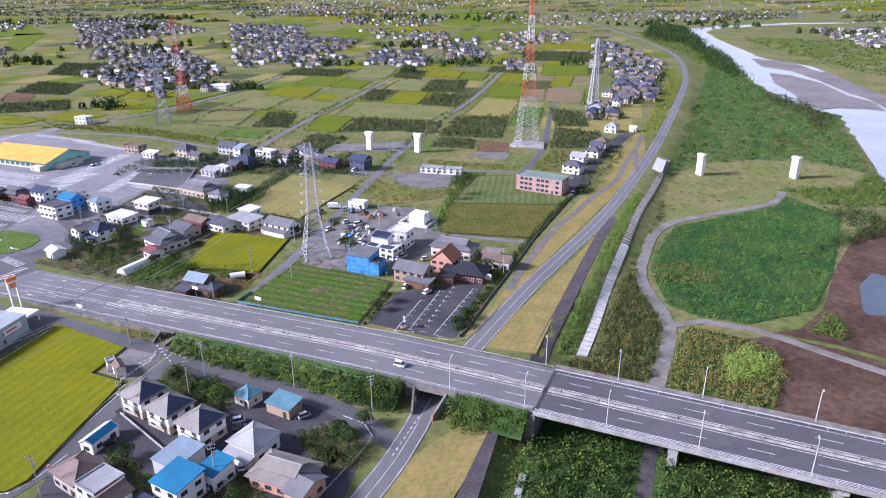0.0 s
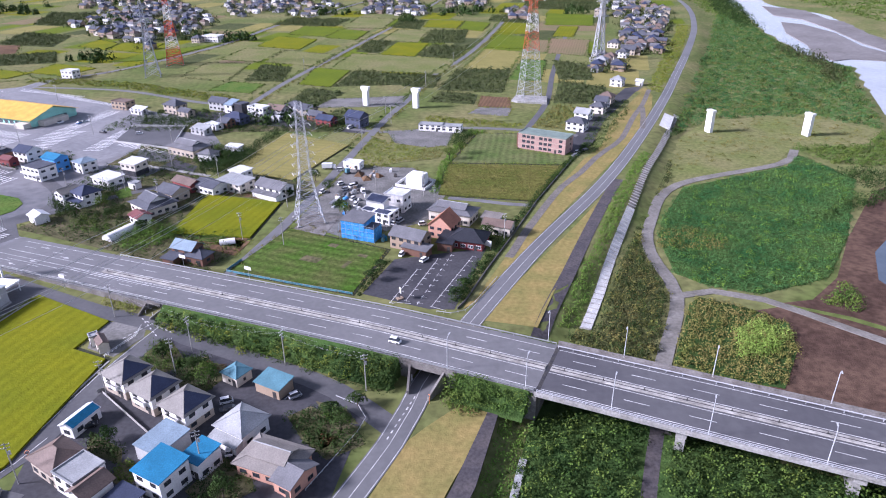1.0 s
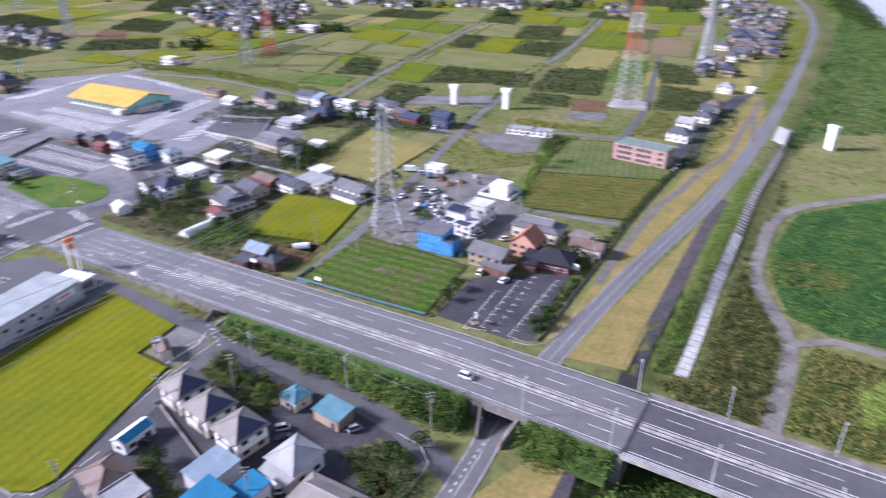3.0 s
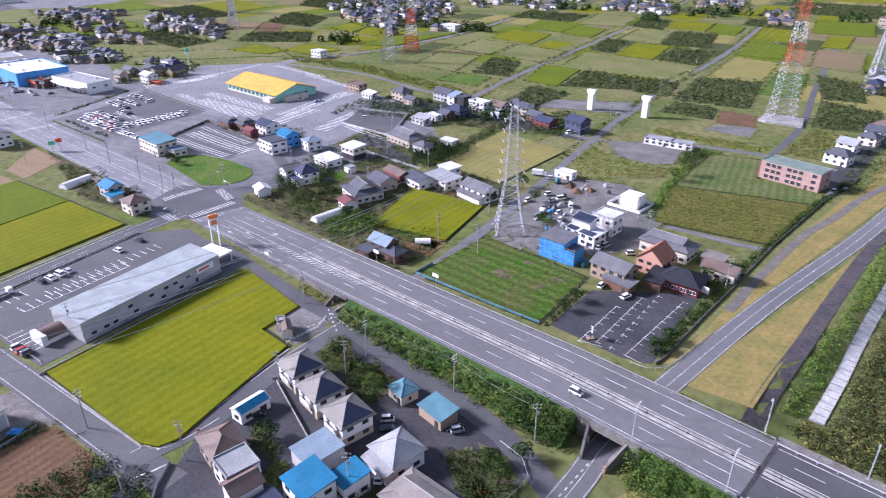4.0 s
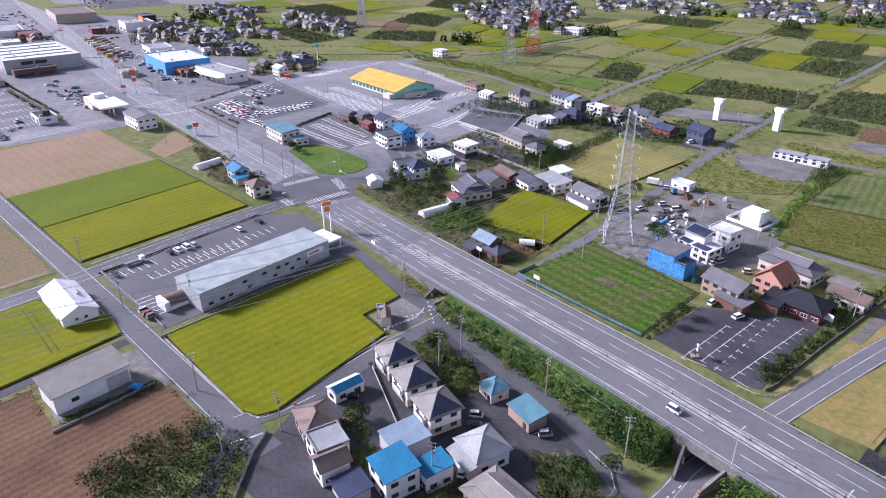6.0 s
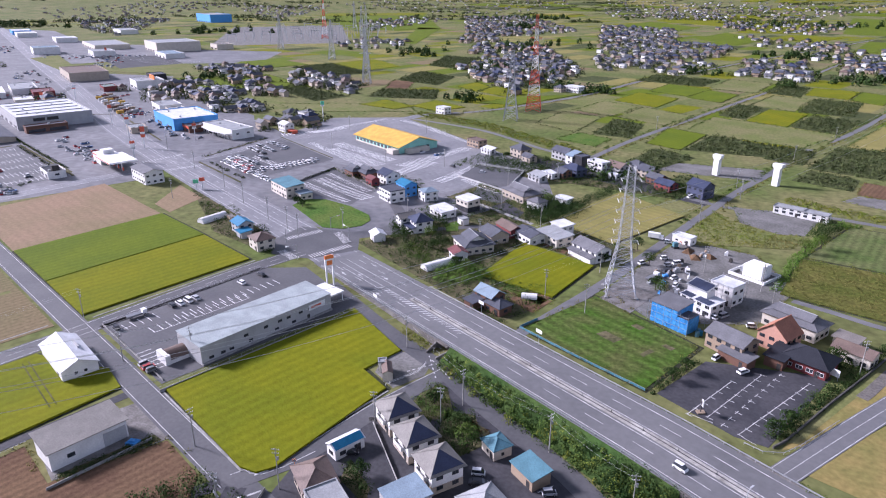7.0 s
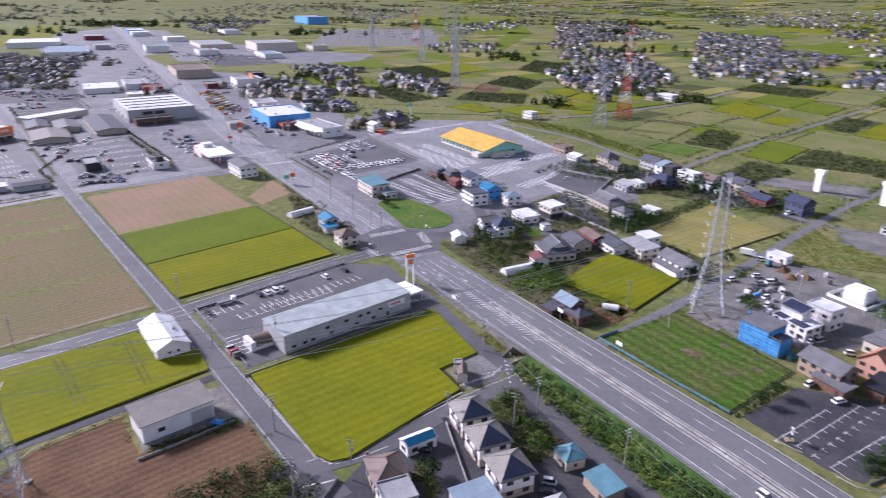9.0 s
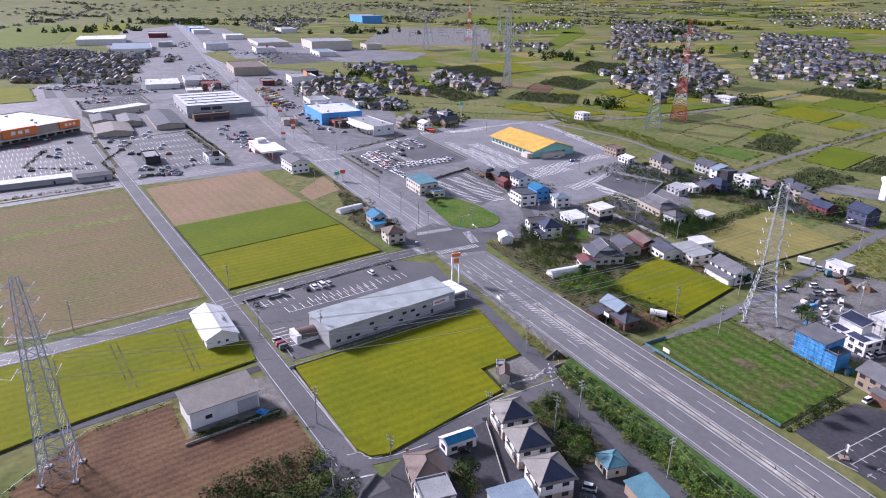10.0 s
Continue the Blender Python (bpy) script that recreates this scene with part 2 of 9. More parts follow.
WALLS = {k: wall_mat("wall_" + k, v) for k, v in {
    "white": (0.72, 0.71, 0.69), "cream": (0.58, 0.53, 0.45), "beige": (0.42, 0.36, 0.29), "grey": (0.4, 0.4, 0.4),
    "brown": (0.16, 0.085, 0.06), "pink": (0.36, 0.235, 0.205), "navy": (0.07, 0.08, 0.13), "mint": (0.3, 0.62, 0.52), "blue": (0.1, 0.33, 0.7),
    "salmon": (0.52, 0.29, 0.21), "maroon": (0.2, 0.05, 0.05), "black": (0.04, 0.04, 0.045), "tan": (0.33, 0.25, 0.18), "red": (0.6, 0.08, 0.05)}.items()}
ROOFS = {k: roof_mat("roof_" + k, v) for k, v in {
    "slate": (0.085, 0.09, 0.11), "grey": (0.15, 0.15, 0.16), "pale": (0.31, 0.32, 0.325), "navy": (0.045, 0.055, 0.095), "brown": (0.17, 0.125, 0.105),
    "blue": (0.022, 0.16, 0.29), "teal": (0.1, 0.215, 0.26), "white": (0.62, 0.63, 0.65), "orange": (0.36, 0.155, 0.095), "black": (0.03, 0.032, 0.04),
    "yellow": (0.6, 0.37, 0.075), "green": (0.19, 0.24, 0.21), "tan": (0.22, 0.2, 0.18), "tile": (0.095, 0.099, 0.115), "maroon": (0.16, 0.06, 0.06), "skyblue": (0.21, 0.275, 0.33), "stone": (0.22, 0.207, 0.187), "sheet": (0.36, 0.4, 0.4)}.items()}


# ---- mesh building ----
class Shape:
    """Gathers corners and faces for one mesh."""

    def __init__(self):
        self.v, self.f = [], []

    def face(self, *pts):
        k = len(self.v)
        self.v.extend(pts)
        self.f.append(tuple(range(k, k + len(pts))))
        return self

    def solid(self, pts, faces):
        k = len(self.v)
        self.v.extend(pts)
        self.f.extend(tuple(i + k for i in q) for q in faces)
        return self

    def box(self, cx, cy, z0, sx, sy, sz, turn=0.0):
        c, s = math.cos(radians(turn)), math.sin(radians(turn))
        pts = []
        for z in (z0, z0 + sz):
            for a, b in ((-1, -1), (1, -1), (1, 1), (-1, 1)):
                x, y = a * sx / 2, b * sy / 2
                pts.append((cx + c * x - s * y, cy + s * x + c * y, z))
        return self.solid(pts, BOX)

    def prism(self, outline, z0, z1):
        n = len(outline)
        area = sum(outline[i][0] * outline[(i + 1) % n][1] - outline[(i + 1) % n][0] * outline[i][1] for i in range(n))
        o = list(outline) if area > 0 else list(outline)[::-1]
        pts = [(x, y, z0) for x, y in o] + [(x, y, z1) for x, y in o]
        return self.solid(pts, [tuple(range(n))[::-1], tuple(range(n, 2 * n))] + [(i, (i + 1) % n, n + (i + 1) % n, n + i) for i in range(n)])

    def tube(self, a, b, r0, r1, n=6):
        a, b = Vector(a), Vector(b)
        q = (b - a).to_track_quat("Z", "Y")
        pts = []
        for p, r in ((a, r0), (b, r1)):
            for i in range(n):
                ang = 2 * math.pi * i / n
                pts.append(tuple(p + q @ Vector((r * math.cos(ang), r * math.sin(ang), 0))))
        return self.solid(pts, [tuple(range(n))[::-1], tuple(range(n, 2 * n))] + [(i, (i + 1) % n, n + (i + 1) % n, n + i) for i in range(n)])

    def loft(self, rings):
        """A closed skin through rings of corners, capped at both ends."""
        k, n = len(self.v), len(rings[0])
        for r in rings:
            self.v.extend(tuple(p) for p in r)
        for i in range(len(rings) - 1):
            for j in range(n):
                a, b = k + i * n + j, k + i * n + (j + 1) % n
                self.f.append((a, a + n, b + n, b))
        self.f.append(tuple(range(k, k + n)))
        self.f.append(tuple(range(k + (len(rings) - 1) * n, k + len(rings) * n))[::-1])
        return self

    def mesh(self, name, material, smooth=False):
        me = bpy.data.meshes.new(name)
        me.from_pydata(self.v, [], self.f)
        me.materials.append(material)
        if smooth:
            me.polygons.foreach_set("use_smooth", [True] * len(me.polygons))
        me.update()
        return me


BOX = [(3, 2, 1, 0), (4, 5, 6, 7), (0, 1, 5, 4), (1, 2, 6, 5), (2, 3, 7, 6), (3, 0, 4, 7)]


def part(name, shape, material, parent=None, label="", m=None, smooth=False):
    """One mesh object under a thing or under a part."""
    me = shape if isinstance(shape, bpy.types.Mesh) else shape.mesh(name, material, smooth)
    ob = new(name, me)
    ob.parent = parent
    if m is not None:
        ob.matrix_basis = m
    if label:
        tagged(ob, label)
    return ob


def empty(name, m, label, category, group="", kind=""):
    ob = new(name)
    ob.matrix_basis = m
    ob.empty_display_size = 1.0
    return tagged(ob, label, category, group, kind)

# ---- the lie of the land ----
LEVEE = [(-60, 20), (-37, 80), (-12, 132), (-5, 154), (3, 173), (10, 187), (23.3, 213), (36.6, 238), (52.2, 265), (72, 299), (94.3, 342), (122, 400.6), (139.6, 439.6), (162.5, 492), (189.4, 557), (223.8, 640), (267.5, 750), (302, 845), (346, 989), (377, 1129), (398, 1300), (406, 1396), (421, 1688), (443, 2130), (490, 2934), (600, 4700)]
BANK_LINE = [(120, -200), (200, 250), (262, 378), (284, 424), (304, 471), (335, 544), (360, 600), (348, 660), (366, 756), (379, 824), (428, 1004), (480, 1222), (499, 1338), (562, 1608), (583, 1703), (663, 1851), (800, 1960), (1100, 2080), (2200, 2200)]


def along(line, x, y):
    """Distance to a line of points (positive on its right-hand side)."""
    best, side = 1e9, 1.0
    for (ax, ay), (bx, by) in zip(line, line[1:]):
        dx, dy = bx - ax, by - ay
        k = min(1, max(0, ((x - ax) * dx + (y - ay) * dy) / (dx * dx + dy * dy)))
        d = math.hypot(x - ax - k * dx, y - ay - k * dy)
        if d < best:
            best, side = d, (1.0 if dx * (y - ay) - dy * (x - ax) < 0 else -1.0)
    return best * side


def smoothstep(a, b, v):
    k = min(1.0, max(0.0, (v - a) / (b - a)))
    return k * k * (3 - 2 * k)


def river_width(y):
    return 190 - 85 * smoothstep(560, 680, y) - 50 * smoothstep(950, 1120, y)


def land(x, y):
    """Height of the ground: the plain at 0, the river flats 3.5 m lower, the bed lower still; far off the plain rises gently."""
    far = math.hypot(x, y)
    if far > 3200:
        return 64 * (far - 3200) / 1750
    if x < -250 and y < 1200:
        return 0.0
    d = along(LEVEE, x, y)
    edge = 17.5 - 9 * smoothstep(240, 400, y)
    z = -3.5 * smoothstep(edge, edge + 11, d)
    if d > 60:
        r = along(BANK_LINE, x, y)
        w = river_width(y)
        z -= 2.4 * smoothstep(-6, 4, r) * (1 - smoothstep(w - 6, w + 8, r))
    return z


def ticks(*spans):
    out = []
    for a, b, step in spans:
        n = max(1, round((b - a) / step))
        out += [a + (b - a) * i / n for i in range(n)]
    return out + [spans[-1][1]]


def ground_sheet():
    xs = ticks((-20000, -6500, 2700), (-6500, -1000, 500), (-1000, -60, 47), (-60, 320, 6), (320, 760, 12), (760, 1500, 60), (1500, 6500, 500), (6500, 20000, 2700))
    ys = ticks((-1500, 40, 110), (40, 460, 6), (460, 1300, 14), (1300, 2400, 60), (2400, 6500, 410), (6500, 20000, 2700))
    s = Shape()
    s.v = [(x, y, land(x, y)) for y in ys for x in xs]
    w = len(xs)
    s.f = [(j * w + i, j * w + i + 1, (j + 1) * w + i + 1, (j + 1) * w + i) for j in range(len(ys) - 1) for i in range(w - 1)]
    return tagged(part("ground", s, GROUND, smooth=True), "weedy green and brown open ground of a river plain", "ground", kind="structure")


ground = ground_sheet()


def offset_line(line, d):
    """The line moved d metres to its right."""
    out = []
    for i, (x, y) in enumerate(line):
        a, b = line[max(0, i - 1)], line[min(len(line) - 1, i + 1)]
        v = Vector((b[0] - a[0], b[1] - a[1])).normalized()
        out.append((x + v.y * d, y - v.x * d))
    return out


def smooth_line(line, step=9.0):
    """A smooth curve through the points."""
    if len(line) < 3:
        (ax, ay), (bx, by) = line
        n = max(1, int(math.hypot(bx - ax, by - ay) / 12))
        return [(ax + (bx - ax) * i / n, ay + (by - ay) * i / n) for i in range(n + 1)]
    p = [Vector(q) for q in line]
    p = [2 * p[0] - p[1]] + p + [2 * p[-1] - p[-2]]
    out = []
    for i in range(1, len(p) - 2):
        n = min(24, max(1, int((p[i + 1] - p[i]).length / step)))
        for k in range(n):
            t = k / n
            a, b, c, d = p[i - 1], p[i], p[i + 1], p[i + 2]
            q = 0.5 * ((2 * b) + (c - a) * t + (2 * a - 5 * b + 4 * c - d) * t * t + (3 * b - a - 3 * c + d) * t ** 3)
            out.append((q.x, q.y))
    return out + [tuple(line[-1])]


def strip_shape(pts, n0, n1, h, thick=0.3):
    """A strip between n0 and n1 metres to the right of the points, at height h(x, y)."""
    s = Shape()
    a, b = offset_line(pts, n0), offset_line(pts, n1)
    rings = []
    for (ax, ay), (bx, by) in zip(a, b):
        za, zb = h(ax, ay), h(bx, by)
        rings.append([(ax, ay, za - thick), (bx, by, zb - thick), (bx, by, zb), (ax, ay, za)])
    return s.loft([r[::-1] for r in rings])


def ribbon(name, line, width, z, material, label, category="road", kind="structure", parent=None, shift=0.0, thick=0.3):
    """A strip of road, path or verge along a line of points; z lies above the ground."""
    pts = smooth_line(line)
    ob = part(name, strip_shape(pts, shift - width / 2, shift + width / 2, lambda x, y: land(x, y) + z, thick), material, parent)
    return tagged(ob, label, category, kind=kind) if parent is None else ob


def dashes(name, line, shift, z, parent, length=6.0, gap=9.0, width=0.16, start=0.0, stop=1e9):
    """Broken lane line: each stroke a piece of its own."""
    pts = [Vector(p) for p in offset_line(smooth_line(line, 4.0), shift)]
    run, strokes, s0 = 0.0, [], start
    table = []
    for a, b in zip(pts, pts[1:]):
        table.append((run, a, b))
        run += (b - a).length
    def at(d):
        for r, a, b in reversed(table):
            if d >= r:
                v = (b - a).normalized()
                return a + v * (d - r), v
        return pts[0], (pts[1] - pts[0]).normalized()
    while s0 + length < min(run, stop):
        p, v = at(s0 + length / 2)
        ob = part(name, Shape().box(0, 0, 0, length, width, 0.02), LINE, parent, m=pose(p.x, p.y, land(p.x, p.y) + z, 0, 0, math.degrees(math.atan2(v.y, v.x))))
        s0 += length + gap
    return parent


def line_mark(line, shift, z, parent, width=0.16):
    return ribbon("edge_line", line, width, z, LINE, "", parent=parent, shift=shift, thick=0.02)


def field(name, corners, z, material, label, category="field", kind="structure", base=-0.3):
    return tagged(part(name, Shape().prism(corners, base, z), material), label, category, kind=kind)


# ---- the river ----
def river():
    pts = smooth_line(BANK_LINE[1:], 20)
    s = Shape()
    right = []
    for (x, y), (rx, ry) in zip(pts, offset_line(pts, 1)):
        w = river_width(y) + 14
        right.append((x + (rx - x) * w, y + (ry - y) * w))
    left = offset_line(pts, -8)
    for i in range(len(pts) - 1):
        s.face((*left[i], -4.7), (*right[i], -4.7), (*right[i + 1], -4.7), (*left[i + 1], -4.7))
    tagged(part("water", s, WATER), "glossy river water, sky's brightness partly put into its pale colour", "river", kind="structure")


river()
field("gravel_bar", [(489, 1087), (527, 1036), (506, 925), (516, 894), (470, 689), (422, 637), (437, 687), (439, 728), (461, 831), (473, 927), (456, 974)], -4.2, SAND, "bare grey gravel bank along the far river arm", "gravel bar", base=-6)
field("gravel_bar", [(434, 904), (450, 880), (451, 806), (429, 713), (431, 673), (413, 623), (397, 636), (378, 642), (359, 634), (358, 669), (378, 723), (396, 809)], -4.2, SAND, "bare grey gravel bar between the river's arms", "gravel bar", base=-6)


# ---- the highway: s metres along it, n metres to its far side ----
HO, HD, HN = Vector((-29, 178.2)), Vector((0.9166, -0.3998)), Vector((0.3998, 0.9166))
HW_TURN = -23.57


def hw(s, n):
    p = HO + s * HD + n * HN
    return (p.x, p.y)


def hwz(s):
    return 0.3 + 5.5 * max(0.0, min(1.0, (s + 152) / 162)) if s > -152 else 0.3 * max(0.0, 1 + (s + 152) / 60) + 0.06


def hw_pose(s, n, dz=0.0):
    return pose(*hw(s, n), hwz(s) + dz, 0, 0, HW_TURN)


def hw_strip(name, s0, s1, n0, n1, dz, material, label="", parent=None, thick=0.5, step=6.0):
    s = Shape()
    k = max(1, int((s1 - s0) / step))
    rings = []
    for i in range(k + 1):
        a = s0 + (s1 - s0) * i / k
        (x0, y0), (x1, y1), z = hw(a, n0), hw(a, n1), hwz(a) + dz
        rings.append([(x0, y0, z - thick), (x1, y1, z - thick), (x1, y1, z), (x0, y0, z)])
    ob = part(name, s.loft(rings), material, parent)
    return tagged(ob, label) if label else ob


def fence_run(name, s0, s1, n, label, rails, post_h, gap, material, group="highway guardrails"):
    """Posts with rails along the highway's edge: one thing, each post and rail a part."""
    root = empty(name, Matrix(), label, "guardrail", group)
    post = Shape().box(0, 0, 0, 0.14, 0.14, post_h).mesh("post", material)
    k = max(1, round((s1 - s0) / gap))
    for i in range(k + 1):
        part("post", post, material, root, m=hw_pose(s0 + (s1 - s0) * i / k, n))
    for z, h in rails:
        hw_strip("rail", s0, s1, n - 0.06, n + 0.06, z, material, parent=root, thick=h)
    return root


highway = empty("highway", Matrix(), "grey four-lane highway with worn white lane markings", "road", kind="structure")
hw_strip("carriageway", -152, 61.4, -11, 11.4, 0, ASPHALT_DECK, parent=highway)
bridge = empty("bridge", Matrix(), "concrete girder road bridge with dark asphalt deck", "bridge", kind="structure")
hw_strip("deck", 62.4, 330, -11.2, 12, 0, ASPHALT_BRIDGE, parent=bridge, thick=0.4)
hw_strip("deck_slab", 61.4, 330, -11.5, 12.3, -0.401, CONCRETE, parent=bridge, thick=0.5)
for n in (-9.4, -5.2, -1.0, 3.2, 7.4, 10.6):
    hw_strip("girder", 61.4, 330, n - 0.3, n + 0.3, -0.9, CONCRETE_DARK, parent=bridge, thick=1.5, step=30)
part("expansion_joint", Shape().box(0, 0, 0, 1.0, 23, 0.3), DARK, bridge, m=hw_pose(61.9, 0.3, -0.28))
for s in (96, 132, 168, 204, 240):
    part("pier", Shape().box(0, 0, -9, 2.2, 16, 6.8).box(0, 0, -3.2, 2.4, 21, 1.2), CONCRETE, bridge, m=hw_pose(s, 0.3))
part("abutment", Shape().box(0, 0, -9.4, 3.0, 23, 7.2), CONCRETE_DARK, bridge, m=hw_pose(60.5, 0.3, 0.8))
hw_strip("parapet", 61.4, 330, 12.0, 12.35, 0.75, CONCRETE_DARK, parent=bridge, thick=1.3)
hw_strip("kerb", 61.4, 330, -11.5, -11.0, 0.3, CONCRETE, parent=bridge, thick=0.8)
hw_strip("kerb", 61.4, 330, 10.2, 12.0, 0.18, CONCRETE_DARK, parent=bridge, thick=0.5)

# markings
for s0, s1 in ((-148, 61.2), (62.6, 330)):
    for n in (-9.2, -1.75, 1.75, 9.0):
        hw_strip("edge_line", s0, s1, n - 0.1, n + 0.1, 0.012, LINE, parent=highway if s0 < 0 else bridge, thick=0.01)
stroke = Shape().box(0, 0, 0, 6.0, 0.18, 0.014).mesh("lane_stroke", LINE)
for n in (-5.4, 5.3):
    s = -140.0
    while s < 200:
        slope = math.degrees(math.atan2(hwz(s + 2) - hwz(s - 2), 4))
        part("lane_stroke", stroke, LINE, highway, m=hw_pose(s, n, 0.0) @ pose(0, 0, 0, 0, -slope, 0))
        s += 15.0
hatch = Shape().box(0, 0, 0, 2.6, 0.5, 0.014, 50).mesh("hatch_stroke", LINE)
for i in range(24):
    s = -112 + i * 2.1
    k = 1 - abs(i - 9) / 18
    slope = math.degrees(math.atan2(hwz(s + 2) - hwz(s - 2), 4))
    part("hatch_stroke", hatch, LINE, highway, m=hw_pose(s, -2.9, 0.005) @ pose(0, 0, 0, 0, -slope, 0) @ Matrix.Diagonal((0.55 + 0.45 * k, 0.55 + 0.45 * k, 1, 1)))
hw_strip("turn_line", -140, -112, -4.2, -4.02, 0.012, LINE, parent=highway, thick=0.01)
for s, n in ((-126, -3.1), (-132, -7.2), (-106, -7.2), (-120, 3.2), (-135, 7.0)):
    arrow = Shape().box(0, 0, 0, 2.6, 0.25, 0.02).prism([(1.3, -0.7), (3.2, 0), (1.3, 0.7)], 0, 0.02)
    part("turn_arrow", arrow, LINE, highway, m=hw_pose(s, n, 0.01) @ pose(0, 0, 0, 0, -1.9, 0 if n > 0 else 180))
hw_strip("median", -96, 61.2, -0.95, 0.95, 0.22, CONCRETE_GRIMY, "worn concrete median kerb with grime", highway, thick=0.5)
hw_strip("median", 62.6, 330, -0.95, 0.95, 0.22, CONCRETE_GRIMY, parent=bridge, thick=0.5)
hw_strip("median_joint", -95, 61, -0.16, 0.16, 0.226, ASPHALT_PATCH, parent=highway, thick=0.1)
hw_strip("median_joint", 62.8, 330, -0.16, 0.16, 0.226, ASPHALT_PATCH, parent=bridge, thick=0.1)
marker = Shape().tube((0, 0, 0), (0, 0, 0.75), 0.1, 0.08, 8).box(0, 0, 0, 0.5, 0.5, 0.06).mesh("delineator", DARK)
for i in range(26):
    s = -94 + i * 10.0
    tagged(part("delineator_post", marker, DARK, m=hw_pose(s, 0.0, 0.22)), "short dark rubber delineator post on the median kerb", "delineator", "median delineators")

# guardrails and lamps
fence_run("guardrail", -146, 24, -11.0 + 0.25, "grey steel guardrail along the highway's edge", [(0.8, 0.32)], 0.8, 4.0, STEEL)
fence_run("guardrail", 24, 61, -11.0 + 0.25, "grey steel guardrail above the underpass", [(0.8, 0.3), (0.4, 0.12)], 0.85, 3.0, STEEL)
fence_run("guardrail", -100, 61, 11.1, "dull steel guardrail along the highway's far edge", [(0.8, 0.32)], 0.8, 4.0, STEEL)
fence_run("bridge_railing", 62, 330, -11.25, "pale grey double-rail bridge railing on a kerb", [(1.15, 0.12), (0.75, 0.1)], 1.15, 4.0, TOWER_STEEL, "bridge railings")
fence_run("guardrail", 62, 330, 9.7, "pale grey guardrail beside the bridge pavement", [(0.85, 0.26)], 0.85, 4.0, TOWER_STEEL)


def street_lamp(m, h=10.0, reach=1.6, label="tall slim white street lamp on the bridge's edge", group="bridge street lamps"):
    root = empty("street_lamp", m, label, "street lamp", group)
    part("pole", Shape().tube((0, 0, 0), (0, 0, h * 0.93), 0.13, 0.09, 8).tube((0, 0, h * 0.93), (0, reach * 0.5, h), 0.08, 0.06, 6), TOWER_STEEL, root)
    part("lamp_head", Shape().box(0, reach * 0.5 + 0.5, h - 0.04, 0.3, 1.1, 0.16), TOWER_STEEL, root)
    part("base", Shape().box(0, 0, 0, 0.5, 0.5, 0.35), CONCRETE, root)
    return root


lamp = street_lamp(hw_pose(59, -10.6))
for s in (80, 101.5, 125, 149, 173):
    copy_thing(lamp, hw_pose(s, -10.9))
for s in (58.5, 79, 101, 127.5, 150):
    copy_thing(lamp, hw_pose(s, 12.1) @ pose(0, 0, 0, 0, 0, 180))
copy_thing(lamp, hw_pose(38, -10.6))


# embankment
def slope_run(name, s0, s1, n_top, out, side, material, label):
    """Grassed side of the embankment from the road's edge down to the ground."""
    s = Shape()
    k = int((s1 - s0) / 5)
    for i in range(k):
        a, b = s0 + (s1 - s0) * i / k, s0 + (s1 - s0) * (i + 1) / k
        za, zb = hwz(a) - 0.05, hwz(b) - 0.05
        na, nb = n_top + side * out * za, n_top + side * out * zb
        pts = [(*hw(a, n_top), za), (*hw(b, n_top), zb), (*hw(b, nb), -0.2), (*hw(a, na), -0.2), (*hw(a, n_top - side), -0.2), (*hw(b, n_top - side), -0.2)]
        s.solid(pts, [(0, 1, 2, 3), (0, 4, 5, 1), (0, 3, 4), (1, 5, 2), (3, 2, 5, 4)])
    return tagged(part(name, s, material), label, "embankment", kind="structure")


slope_run("embankment", -58, 24.5, -11.0, 1.3, -1, UNDERGROWTH, "steep overgrown grassy highway embankment")
slope_run("embankment", 41, 60, -11.0, 0.9, -1, UNDERGROWTH, "overgrown embankment beside the bridge abutment")
slope_run("embankment", -95, 27, 11.3, 1.15, 1, GRASS, "narrow grassy slope on the highway's far side")
slope_run("embankment", 38, 60, 11.3, 1.3, 1, GRASS_DRY, "dry grass slope on the highway's far side")
core = Shape()
for s0, s1 in ((-150, -64.6), (-59.4, 27.6), (37, 60)):
    k = max(1, int((s1 - s0) / 6))
    for i in range(k):
        a, b = s0 + (s1 - s0) * i / k, s0 + (s1 - s0) * (i + 1) / k
        low = [(*hw(a, -10.8), -0.3), (*hw(b, -10.8), -0.3), (*hw(b, 11.2), -0.3), (*hw(a, 11.2), -0.3)]
        core.solid(low + [(x, y, hwz(a if j in (0, 3) else b) - 0.45) for j, (x, y, z) in enumerate(low)], BOX)
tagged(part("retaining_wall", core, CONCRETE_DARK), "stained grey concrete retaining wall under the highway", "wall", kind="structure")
underpass = empty("underpass", Matrix(), "dark stained concrete underpass beneath the highway", "underpass", kind="structure")
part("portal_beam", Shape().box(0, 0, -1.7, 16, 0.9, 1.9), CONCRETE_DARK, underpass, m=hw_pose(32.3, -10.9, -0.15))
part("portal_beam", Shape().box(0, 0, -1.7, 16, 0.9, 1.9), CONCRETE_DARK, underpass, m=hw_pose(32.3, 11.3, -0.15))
for n0 in (-10.5, 10.9):
    part("clearance_post", Shape().box(0, 0, 0, 0.3, 0.3, 2.0), STEEL_PAINT_WHITE, underpass, m=pose(*hw(28.2, n0 - 1.2), 0, 0, 0, HW_TURN))
    part("clearance_post", Shape().box(0, 0, 0, 0.3, 0.3, 2.0), STEEL_PAINT_WHITE, underpass, m=pose(*hw(36.6, n0 - 1.2), 0, 0, 0, HW_TURN))
